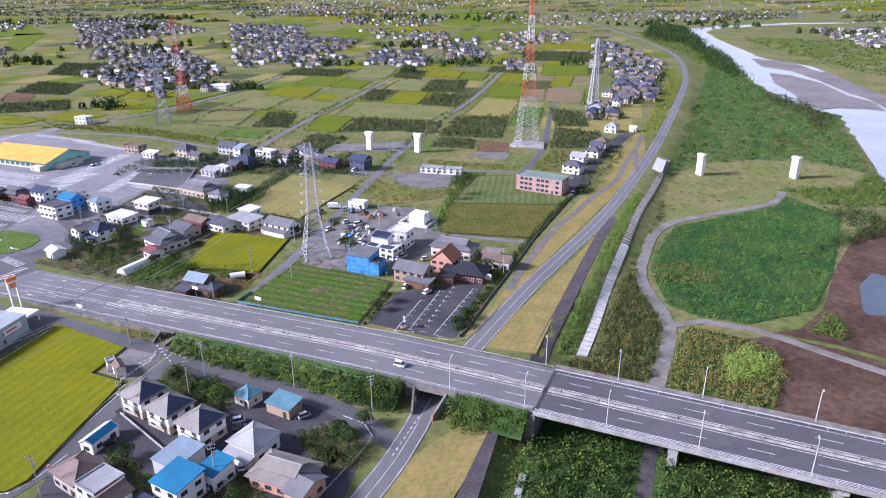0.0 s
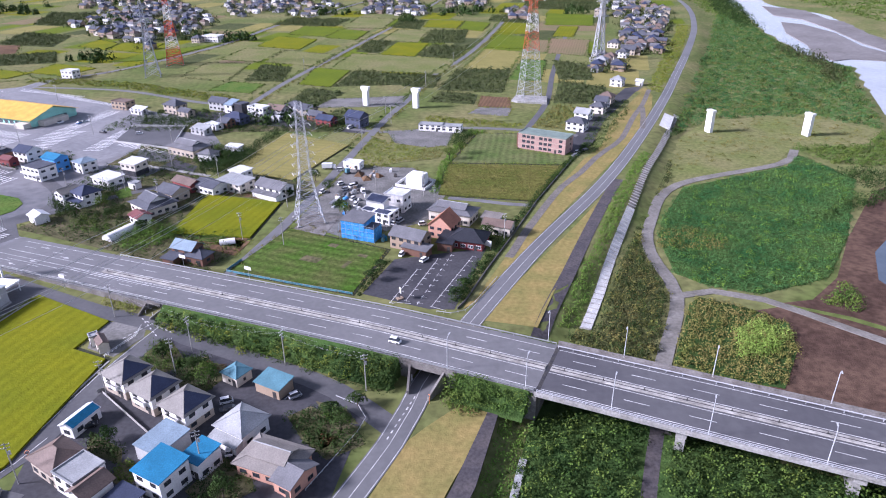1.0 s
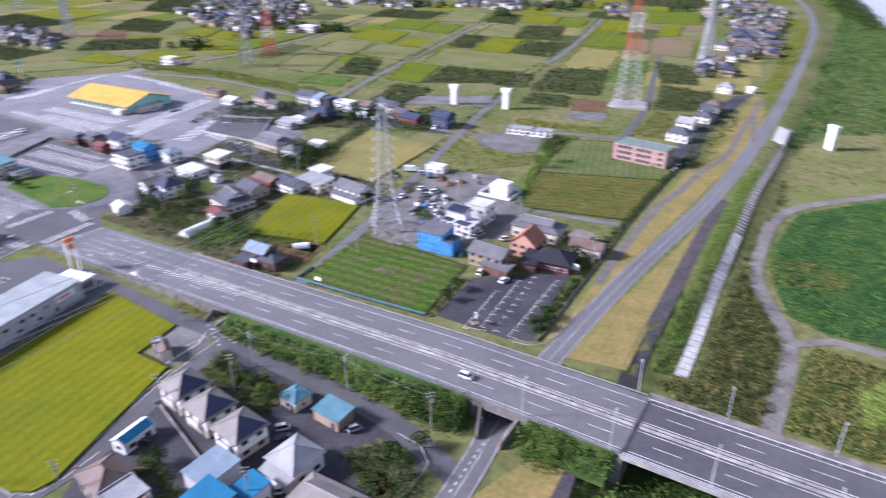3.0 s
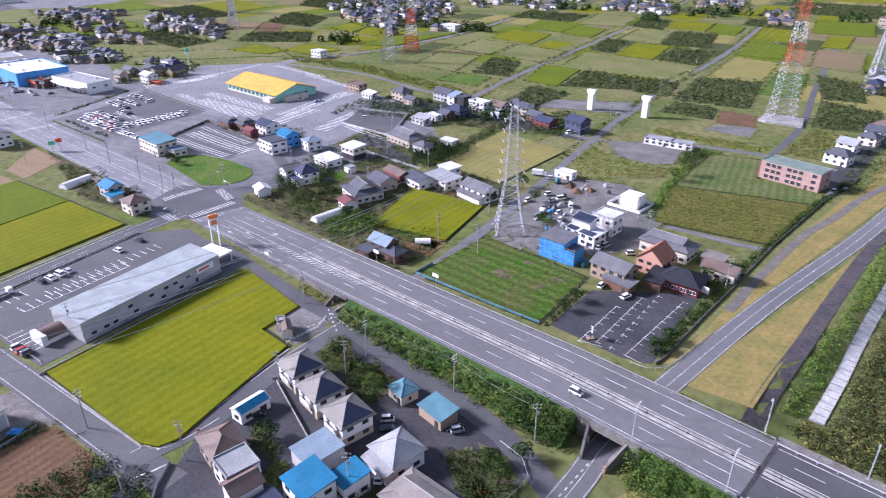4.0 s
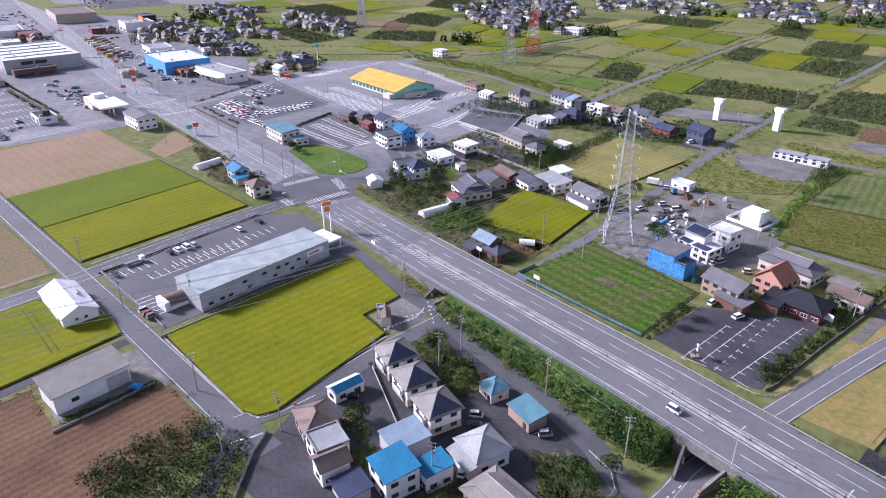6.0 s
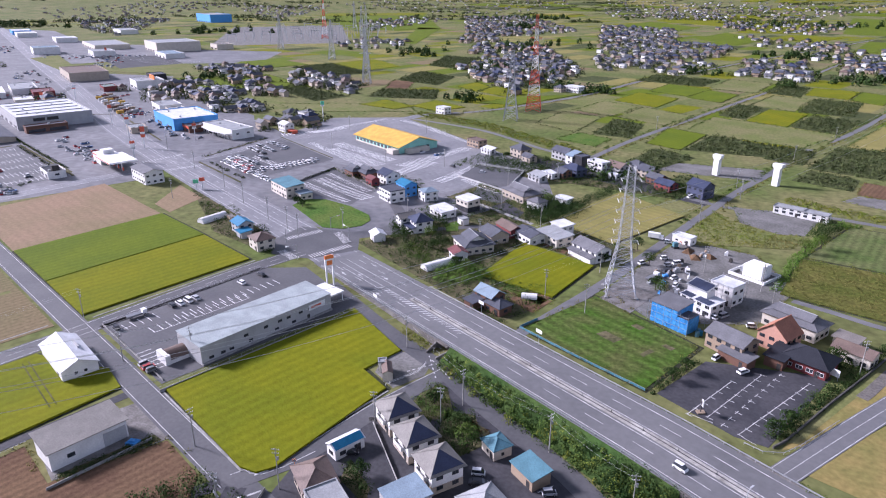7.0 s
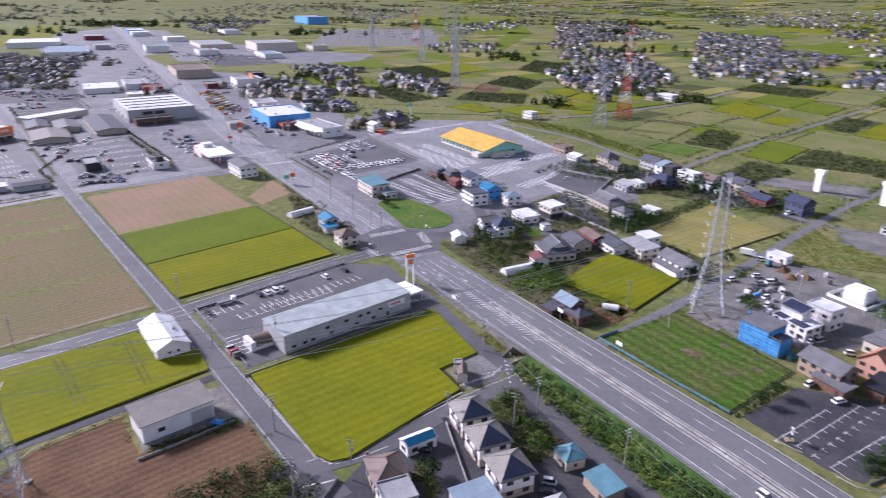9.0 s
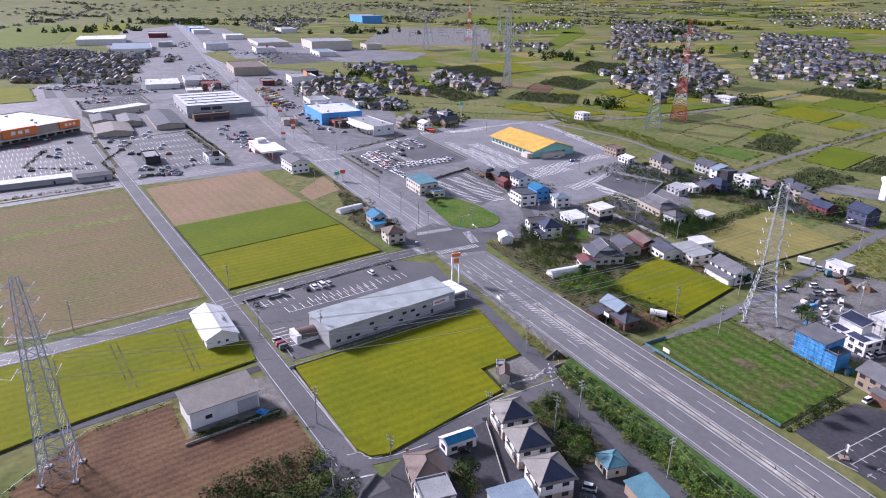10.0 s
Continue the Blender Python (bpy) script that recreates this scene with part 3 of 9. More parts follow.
for s, turn in ((27.4, 20), (37.4, -14)):
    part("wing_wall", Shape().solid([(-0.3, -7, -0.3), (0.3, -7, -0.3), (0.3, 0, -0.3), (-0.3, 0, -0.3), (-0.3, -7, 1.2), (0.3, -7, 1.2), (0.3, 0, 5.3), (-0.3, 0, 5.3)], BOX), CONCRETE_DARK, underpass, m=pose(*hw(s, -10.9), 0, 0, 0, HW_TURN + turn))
culvert = empty("culvert", Matrix(), "small dark concrete path underpass below the highway", "underpass", kind="structure")
part("portal", Shape().box(0, 0, -0.9, 5.6, 0.7, 0.9), CONCRETE_DARK, culvert, m=hw_pose(-62, -11.0, 0))
for s in (-65, -59):
    part("wing_wall", Shape().solid([(-0.2, -2.5, -0.3), (0.2, -2.5, -0.3), (0.2, 2.5, -0.3), (-0.2, 2.5, -0.3), (-0.2, -2.5, 0.7), (0.2, -2.5, 0.7), (0.2, 2.5, 2.2), (-0.2, 2.5, 2.2)], BOX), CONCRETE_DARK, culvert, m=pose(*hw(s, -13.2), 0, 0, 0, HW_TURN + (14 if s < -62 else -14)))
for s in (-63.4, -60.6):
    part("barrier_post", Shape().tube((0, 0, 0), (0, 0, 1.4), 0.08, 0.08), STEEL_PAINT_WHITE, culvert, m=pose(*hw(s, -13.5), 0))

# ---- fields ----
WEEDY = []  # outlines of plots with rank weeds along their edges
RIPE = "ripe yellow-green rice field with faint wheel tracks"
for corners, z, m, label, cat, nm in (
    ([(-97.9, 125.2), (-100.5, 121.6), (-105, 121.2), (-148, 134.6), (-132.5, 203), (-102, 186.5), (-105.5, 171.5), (-94, 166.5)], 0.6, RICE, RIPE, "rice field", "rice_field"),
    ([(-251, 162), (-212.5, 151.5), (-199.5, 218.5), (-239, 229.6)], 0.6, RICE, RIPE, "rice field", "rice_field"),
    ([(-251.9, 162.3), (-295, 174), (-282.4, 241), (-239.9, 230)], 0.6, RICE_GREEN, "greener unripe rice field beside a ripe one", "rice field", "rice_field"),
    ([(-295.9, 174.2), (-369, 195), (-359, 262), (-283.3, 241.2)], 0.1, STUBBLE, "bare brown harvested field with drill lines", "field", "stubble_field"),
    ([(-281.5, 245.0), (-300, 250.5), (-318, 282), (-287, 271)], 0.1, STUBBLE, "small bare brown plot beside the highway", "field", "stubble_field"),
    ([(-386, 126), (-374.5, 185), (-213.5, 142), (-227, 80)], 0.1, STUBBLE_GREEN, "wide brown harvested field with green regrowth", "field", "stubble_field"),
    ([(-212.5, 74), (-199.5, 127.6), (-172, 133.5), (-160.5, 129), (-168, 80), (-171, 40), (-216, 40)], 0.6, RICE, RIPE, "rice field", "rice_field"),
    ([(-107, 252), (-74.5, 247), (-70.5, 283.5), (-106, 294)], 0.6, RICE, RIPE, "rice field", "rice_field"),
    ([(-107, 329), (-71, 313), (-51.5, 368.5), (-91, 394)], 0.55, RICE_PALE, "pale straw-coloured rice field ready to cut", "rice field", "rice_field"),
    ([(-75, 219.5), (-29.5, 203), (-20.5, 236), (-61, 256.5)], 0.15, GRASS_ROWS, "green vegetable meadow with mown rows", "field", "meadow"),
    ([(3.4, 335), (61.5, 330.5), (41.0, 284), (-1.5, 292.5)], 0.35, MOWN, "rough grass field beside the levee", "field", "meadow"),
    ([(5, 337.5), (21.5, 391), (46, 388), (40.5, 359), (67, 345.5), (62.5, 333)], 0.2, LOT_ROWS, "mown green lot with pale rows", "field", "meadow"),
    ([(-234.8, 285.1), (-236.0, 296.9), (-225.9, 301.9), (-207.7, 299.1), (-190.3, 292.0), (-184.6, 285.4), (-183.7, 277.0), (-188.8, 268.9), (-198.5, 265.6)], 0.2, GRASS, "bright mown green lawn with a rounded edge", "lawn", "lawn"),
    ([(-152, 58), (-162, 79), (-158, 100), (-140, 95), (-129, 119.5), (-112, 114.5), (-106, 106), (-120, 60)], 0.12, SOIL, "dry brown ploughed field with stubble rows", "field", "soil_field"),
    ([(-100, 296), (-72, 286), (-69.5, 290), (-98, 301)], 0.12, SOIL, "small brown vegetable bed", "field", "soil_field"),
    ([(-88, 238), (-76, 232), (-73.5, 244), (-86, 248)], 0.12, SOIL, "small brown vegetable plot with rows", "field", "soil_field"),
    ([(-70, 372), (-52, 366), (-47, 388), (-64, 396)], 0.1, LOT_GREEN, "weedy green lot beside a rice field", "lot", "weed_lot"),
    ([(-32.5, 398), (8, 395), (3, 367), (-8, 364), (-26, 373)], 0.08, GRAVEL, "open gravel lot with weeds", "lot", "gravel_lot"),
    ([(-47.5, 332), (-39.5, 384), (-27, 371.5), (-8.2, 362.5), (2, 364), (-1.5, 345), (-22, 338), (-36, 330.5)], 0.14, LOT_GREEN, "yellow-green weedy lot", "lot", "weed_lot"),
    ([(-60, 262), (-36, 246), (-6, 262), (4, 300), (-14, 330), (-46, 334)], 0.06, GRAVEL, "grey gravel building yard", "yard", "gravel_yard"),
    ([(-86, 455), (-28, 457), (-25, 488), (-83, 480)], 0.06, GRAVEL, "grey gravel lot round the bare piers", "lot", "gravel_lot"),
    ([(17, 437), (42, 429), (47, 451), (25, 452)], 0.06, GRAVEL, "flat grey gravel pad", "lot", "gravel_lot"),
    ([(24, 455), (46, 450), (48, 480), (28, 486)], 0.1, SOIL, "brown tilled garden beds", "field", "soil_field"),
    ([(-59.5, 254), (-46, 249), (-42, 268), (-56, 274)], 0.11, CONCRETE_DARK, "grey concrete pad under a transmission tower", "pad", "tower_pad"),
):
    field(nm, corners, z, m, label, cat)
    if nm in ("gravel_lot", "weed_lot", "gravel_yard", "meadow", "soil_field"):
        WEEDY.append(list(corners) + [corners[0]])
    if nm in ("rice_field", "meadow"):
        cx, cy = sum(p[0] for p in corners) / len(corners), sum(p[1] for p in corners) / len(corners)
        rim = []
        for px, py in corners:
            d = math.hypot(px - cx, py - cy)
            rim.append((cx + (px - cx) * (1 + 1.7 / d), cy + (py - cy) * (1 + 1.7 / d)))
        field("field_ditch", rim, 0.03, DITCH, "dark narrow ditch and balk round a field", "ditch")
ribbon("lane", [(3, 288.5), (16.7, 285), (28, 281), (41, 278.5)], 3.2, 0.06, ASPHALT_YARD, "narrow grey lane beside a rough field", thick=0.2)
for line_pts, wd in (([(-268, 92), (-254.5, 150)], 2.6), ([(-336, 112), (-325, 168)], 8.0), ([(-292, 98), (-280.5, 155)], 1.4), ([(-356, 119), (-345, 173)], 5.0), ([(-310, 104), (-300, 158)], 2.0)):
    a, b = line_pts
    ribbon("regrowth_strip", [a, ((a[0] + b[0]) / 2, (a[1] + b[1]) / 2 + 1.2), b], wd, 0.115, LOT_GREEN, "green regrowth streak across a harvested field", "grass strip", thick=0.1)
for cx, cy, w, d, turn in ((-47.5, 228.5, 8, 4.5, -21), (-41, 240, 4, 3, -21), (-29, 231, 4, 2.5, -21), (-34, 224, 6, 2, 69)):
    field("dug_patch", [(cx + (a * w * math.cos(radians(turn)) - b * d * math.sin(radians(turn))) / 2, cy + (a * w * math.sin(radians(turn)) + b * d * math.cos(radians(turn))) / 2) for a, b in ((-1, -0.8), (0.9, -1), (1, 0.9), (-0.8, 1))], 0.17, GARDEN, "dug brown patch in a green meadow", "bare soil")
NORTH = (
    (RICE_PALE, "golden field", ((18, 587), (58, 580), (77, 669), (43, 688))), (RICE_GREEN, "green rice field", ((43, 697), (81, 686), (93, 763), (61, 782))),
    (RICE, "ripe rice field", ((64, 797), (96, 785), (107, 857), (78, 872))), (RICE, "bright rice field", ((121, 766), (142, 761), (163, 841), (142, 848))),
    (STUBBLE_GREEN, "brownish rough field", ((100, 660), (134, 643), (156, 739), (116, 751))), (GRASS, "fresh green field", ((52, 541), (77, 535), (94, 622), (73, 630))),
    (LOT_GREEN, "broad pale green field", ((-95, 588), (1, 566), (14, 632), (-85, 667))), (RICE_GREEN, "green rice field", ((-110, 530), (-84, 519), (-77, 581), (-108, 595))),
    (RICE, "bright yellow rice field", ((-58, 661), (-25, 649), (-13, 723), (-46, 732))), (LOT_GREEN, "green field", ((-65, 749), (-25, 731), (-15, 818), (-51, 831))),
    (RICE, "bright yellow rice field", ((-188, 715), (-141, 692), (-134, 757), (-181, 779))), (RICE_GREEN, "green rice field", ((-174, 797), (-129, 777), (-116, 842), (-167, 865))),
    (RICE, "narrow yellow rice field", ((-22, 850), (18, 836), (29, 903), (-16, 914))), (RICE_GREEN, "green rice field", ((20, 831), (47, 810), (61, 881), (31, 903))),
    (RICE_GREEN, "green rice field", ((126, 860), (182, 850), (204, 956), (145, 976))), (RICE, "yellow rice field", ((-374, 723), (-337, 699), (-341, 740), (-373, 766))),
    (RICE, "yellow-green rice field", ((-335, 700), (-290, 680), (-292, 739), (-338, 742))), (LOT_GREEN, "pale grass field", ((-212, 561), (-170, 542), (-170, 617), (-210, 626))),
    (RICE, "yellow rice field", ((-349, 584), (-313, 570), (-300, 601), (-346, 624))), (RICE, "yellow rice field", ((-398, 566), (-352, 559), (-346, 583), (-392, 602))),
    (SOIL, "bare brown field", ((-442, 673), (-416, 680), (-441, 735), (-472, 736))), (RICE_GREEN, "broad green rice fields", ((-793, 1243), (-742, 1215), (-970, 1714), (-1047, 1721))),
    (GRASS, "green vegetable field", ((-174, 511), (-140, 500), (-137, 531), (-166, 542))), (RICE, "broad ripe rice fields", ((-233, 1914), (-71, 1960), (-47, 2786), (-242, 2575))),
    (RICE_GREEN, "broad green rice fields", ((-285, 1652), (-180, 1516), (-140, 1686), (-255, 1916))), (RICE, "ripe rice field", ((-287, 1349), (-234, 1315), (-239, 1446), (-324, 1528))),
    (RICE, "pale ripe rice fields", ((181, 1229), (270, 1197), (300, 1330), (205, 1370))), (LOT_GREEN, "pale green field", ((-160, 625), (-108, 602), (-100, 660), (-152, 690))),
    (LOT_GREEN, "pale green field", ((-205, 640), (-165, 625), (-156, 688), (-196, 705))), (RICE_GREEN, "green field", ((-128, 770), (-92, 752), (-84, 815), (-118, 835))),
    (RICE_GREEN, "green field by the road", ((-300, 630), (-262, 640), (-232, 735), (-285, 680))), (LOT_GREEN, "pale field", ((-120, 850), (-70, 838), (-60, 930), (-112, 950))),
    (RICE, "ripe rice field", ((-760, 238), (-756, 270), (-871, 300), (-893, 270))), (RICE_GREEN, "wide green rice fields", ((-1425, 437), (-1500, 560), (-2250, 900), (-2364, 600))),
    (RICE, "wide yellow rice fields", ((-1510, 570), (-1640, 740), (-2300, 1080), (-2260, 920))), (RICE_GREEN, "wide green rice fields", ((-1122, 1516), (-960, 1700), (-1500, 2500), (-1800, 2200))),
    (RICE, "wide yellow rice fields", ((-1820, 2220), (-1520, 2520), (-1900, 3300), (-2300, 3000))), (RICE_GREEN, "green rice fields", ((-600, 560), (-520, 640), (-650, 700), (-720, 610))),
    (LOT_GREEN, "rough green strip", ((-430, 500), (-330, 560), (-360, 590), (-470, 530))), (LOT_GREEN, "rough green strip", ((-540, 560), (-440, 600), (-460, 640), (-560, 600))),
    (RICE_GREEN, "green rice field", ((-800, 790), (-700, 760), (-680, 820), (-780, 860))), (RICE, "yellow rice field", ((-660, 850), (-560, 800), (-550, 870), (-640, 930))),
    (RICE, "ripe rice fields", ((-150, 1720), (-40, 1650), (0, 1850), (-110, 1900))), (RICE_GREEN, "green rice fields", ((20, 1450), (150, 1420), (190, 1700), (50, 1740))),
    (RICE_GREEN, "green rice fields", ((-600, 1900), (-420, 1700), (-350, 2100), (-560, 2400))), (RICE, "yellow rice fields", ((-560, 2450), (-300, 2200), (-260, 2900), (-600, 3300))),
    (RICE_GREEN, "wide green fields", ((0, 2000), (250, 1900), (330, 2800), (20, 3000))), (RICE, "wide yellow fields", ((-1400, 2900), (-900, 2600), (-1000, 3600), (-1600, 3900))),
)
for m, label, c in NORTH:
    field("crop_field", c, 0.45 if m in (RICE, RICE_GREEN) else 0.12, m, label + " on the plain, bounded by paths", "field")
# beyond the river
for m, label, c in ((RICE, "yellow field beyond the river", ((700, 800), (900, 760), (960, 900), (740, 950))), (LOT_GREEN, "grassy flood bank beyond the river", ((640, 640), (860, 560), (900, 700), (690, 780))),
                    (RICE_GREEN, "green field beyond the river", ((760, 1000), (1000, 950), (1050, 1150), (800, 1200))), (RICE, "yellow field beyond the river", ((980, 700), (1300, 640), (1340, 780), (1020, 860)))):
    field("crop_field", c, -3.2, m, label, "field", base=-4)

# ---- levee strips ----
field("levee_grass", [(13, 186), (29, 182), (42, 216), (54, 246), (76, 299), (80, 308), (68, 282), (49.7, 250), (35, 226), (22.5, 205)], 0.05, GRASS_DRY, "dry golden mown grass beside the levee road", "grass verge")
ribbon("levee_track", [(28, 175), (34, 192), (44, 216), (56, 246), (70.5, 281), (79, 300), (84, 311)], 4.8, 0.09, ASPHALT_PATCH, "dark crumbling asphalt track on the levee", "track")
field("levee_grass", [(7, 193), (8, 197), (17, 220.5), (26.5, 243.5), (38, 272.5), (41.5, 281), (57.5, 317), (69.5, 343), (84, 368), (101, 418), (141, 496), (152, 511), (149, 482), (139, 449), (117, 397), (91.6, 345), (75, 315), (54.7, 278), (39.4, 250), (26.6, 226), (14, 200)], 0.05, GRASS_DRY,
      "dry golden grass bank between path and levee road", "grass verge")
field("levee_grass", [(8, 197), (17, 220.5), (26.5, 243.5), (38, 272.5), (41.5, 281), (57.5, 317), (69.5, 343), (84, 368), (101, 418), (141, 496), (144, 494), (105, 416), (88, 366), (73, 341), (61, 316), (45, 281), (41, 272), (29, 242), (19.5, 220), (10.5, 198)], 0.07, LOT_GREEN, "green weedy strip at the foot of the wall", "grass verge")
ribbon("levee_path", [(24.5, 229), (26.3, 233), (32.5, 249.5), (39, 264.7), (46.3, 281.5), (56, 302), (68, 321), (79.6, 343), (89, 357.7), (101.8, 378), (120.6, 424.7), (134.6, 456), (152, 502)], 3.2, 0.1, PATH_BROWN, "dark narrow asphalt path below the levee road", "path")
ribbon("levee_path", [(119, 398), (126, 422), (133, 450)], 3.2, 0.105, PATH_BROWN, "dark path forking up to the levee road", "path")
field("levee_grass", [(-46, 40), (-14, 119), (-8, 133), (-3.6, 138), (4.7, 146), (12.7, 149), (15.5, 146), (13, 143), (2, 119), (-32, 40)], 0.05, GRASS_DRY, "dry golden mown grass strip south of the bridge", "grass verge")
field("levee_track", [(-25, 55), (2.5, 119), (12, 144.5), (14.3, 143), (7.5, 119), (-20, 52)], 0.09, ASPHALT_PATCH, "dark crumbling asphalt track with weedy edges", "track")

levee_road = ribbon("levee_road", LEVEE[1:], 6.8, 0.1, ASPHALT_DECK, "dark asphalt levee road with white lines")
for sh in (-3.0, 0.0, 3.0):
    line_mark(LEVEE[1:16], sh, 0.115, levee_road, 0.15)

# ---- plain roads ----
ROAD_A = [(-90, 113.5), (-103, 117), (-148, 129.5), (-203, 144.5), (-370, 189), (-640, 262), (-900, 335)]
ROAD_B = [(-260, -60), (-218.5, 76), (-204.5, 136), (-193.5, 205), (-186, 236)]
ROAD_C = [(-420, 20), (-396, 128), (-386.5, 192), (-369, 286), (-360, 330), (-346, 420), (-325, 495), (-312, 556)]
ROAD_D = [(-103, 117), (-95.5, 131), (-90, 160), (-83, 183)]
FRONT = [(-154, 216), (-110, 194), (-85, 184), (-74, 177), (-44, 162), (-27, 152), (-12, 138)]
ROAD_E = [(-76, 208), (-72, 224), (-60.5, 276), (-46.5, 358), (-32.5, 437), (-22, 480), (-6, 560), (20, 640), (46, 744), (76, 886), (110, 1050)]
ROAD_W = [(-132, 458), (-121, 541), (-94, 676), (-70, 800), (-46, 922), (30, 1357)]
ROAD_G = [(-320, 528), (-238, 512), (-170, 474), (-126, 456), (-46, 398), (7, 403), (48, 397), (78, 384)]
ROAD_M = [(-312, 556), (-281, 585), (-254, 645), (-223, 745), (-204, 873), (-176, 960), (-100, 1250), (60, 1800)]
HIGHWAY_WEST = [(-140, 227.5), (-188, 247.5), (-375, 320), (-520, 382), (-765, 502), (-1060, 640), (-1557, 880), (-2500, 1330)]
road_a = ribbon("road", ROAD_A, 8.0, 0.06, ASPHALT, "grey two-lane side road with white edge lines")
for sh in (-3.1, 3.1):
    line_mark(ROAD_A[1:6], sh, 0.075, road_a)
road_b = ribbon("road", ROAD_B, 9.0, 0.07, ASPHALT, "grey two-lane road with a broken centre line")
for sh in (-3.6, 3.6):
    line_mark(ROAD_B, sh, 0.085, road_b)
dashes("lane_stroke", ROAD_B, 0, 0.085, road_b, 5.0, 5.0, start=40)
road_c = ribbon("road", ROAD_C, 11.0, 0.05, ASPHALT_HAZED, "wide grey cross road by the shops")
for sh in (-4.4, 4.4):
    line_mark(ROAD_C, sh, 0.065, road_c)
dashes("lane_stroke", ROAD_C, 0, 0.065, road_c, 5.0, 5.0)
road_d = ribbon("road", ROAD_D, 6.0, 0.08, ASPHALT, "narrow grey lane beside the rice field")
line_mark(ROAD_D, -2.7, 0.095, road_d)
front = ribbon("road", FRONT, 6.2, 0.085, ASPHALT, "grey narrow lane at the embankment's foot")
ribbon("road", ROAD_E, 4.6, 0.09, ASPHALT_DECK, "narrow straight grey farm road")
ribbon("road", ROAD_W, 4.6, 0.07, ASPHALT_DECK, "narrow straight grey farm road")
ribbon("road", ROAD_G, 4.4, 0.06, ASPHALT_DECK, "grey lane along an irrigation ditch")
ribbon("road", ROAD_M, 6.0, 0.05, ASPHALT_DECK, "grey country road between fields and houses")
ribbon("road", [(50, 397), (72, 467), (90, 560), (120, 700), (150, 830)], 4.0, 0.05, ASPHALT, "narrow grey farm lane")
ribbon("road", [(-101, 116), (-93, 98), (-76, 62)], 5.0, 0.075, ASPHALT_DARK, "dark lane between houses and shrubs")
ribbon("road", [(-105, 115), (-118, 92), (-140, 40)], 4.0, 0.072, ASPHALT_DARK, "narrow dark lane at the field's end")
ribbon("road", [(-178, 262), (-150, 291), (-118, 312), (-85, 306)], 4.5, 0.055, ASPHALT, "grey lane among the houses")
ribbon("road", [(-182, 262), (-170, 290), (-205, 330)], 6.0, 0.06, ASPHALT, "grey lane curving round the lawn")
ribbon("road", [(-640, 262), (-690, 420), (-760, 500)], 7.0, 0.05, ASPHALT, "grey cross street between shops")
west = ribbon("road", HIGHWAY_WEST, 22.0, 0.045, ASPHALT_HAZED, "wide grey highway through the shopping strip")
for sh in (-9.0, 9.0, -1.0, 1.0):
    line_mark(HIGHWAY_WEST, sh, 0.06, west, 0.22)
for sh in (-5.2, 5.2):
    dashes("lane_stroke", HIGHWAY_WEST, sh, 0.06, west, 6.0, 9.0, 0.2, start=70, stop=900)
bar = Shape().box(0, 0, 0, 4.0, 0.5, 0.02).mesh("crossing_bar", LINE)
for ax, ay, bx, by, n, turn in ((-203, 245, -196, 262, 15, -22), (-179, 233, -172, 252.5, 16, -22), (-187.5, 263, -175, 254.5, 12, 66), (-195, 233, -183, 229, 9, 62), (-352, 302, -344, 322, 14, -21), (-384, 300, -379, 336, 18, -21)):
    for i in range(n):
        k = (i + 0.5) / n
        part("crossing_bar", bar, LINE, west, m=pose(ax + (bx - ax) * k, ay + (by - ay) * k, 0.42 if ax > -190 else 0.075, 0, 0, turn))

# the crossing where the highway meets the roads
field("junction", [(-196, 228), (-178, 232), (-166, 250), (-178, 268), (-208, 262), (-207, 240)], 0.062, ASPHALT, "wide grey road junction with crossings", "road")

# ---- car parks ----
def stall_row(shape, x, y, turn, count, pitch, length, z, back=True, width=0.2):
    """Strokes of one row of parking stalls."""
    c, s = math.cos(radians(turn)), math.sin(radians(turn))
    for i in range(count + 1):
        d = i * pitch
        shape.box(x + c * d - s * length / 2, y + s * d + c * length / 2, z, width, length, 0.015, turn)
    if back:
        shape.box(x + c * count * pitch / 2, y + s * count * pitch / 2, z, count * pitch, 0.14, 0.012, turn)


def lot(corners, label, rows, material=ASPHALT, z=0.05):
    ob = field("car_park", corners, z, material, label, "car park")
    s = Shape()
    for x, y, turn, count, pitch, length, *rest in rows:
        stall_row(s, x, y, turn, count, pitch, length, z + 0.004, *(rest or (True,)), width=0.2 if x > -205 and y < 230 else (0.5 if x > -380 else 0.16))
    if rows:
        part("stall_lines", s, STALL_PAINT, ob)
    return ob


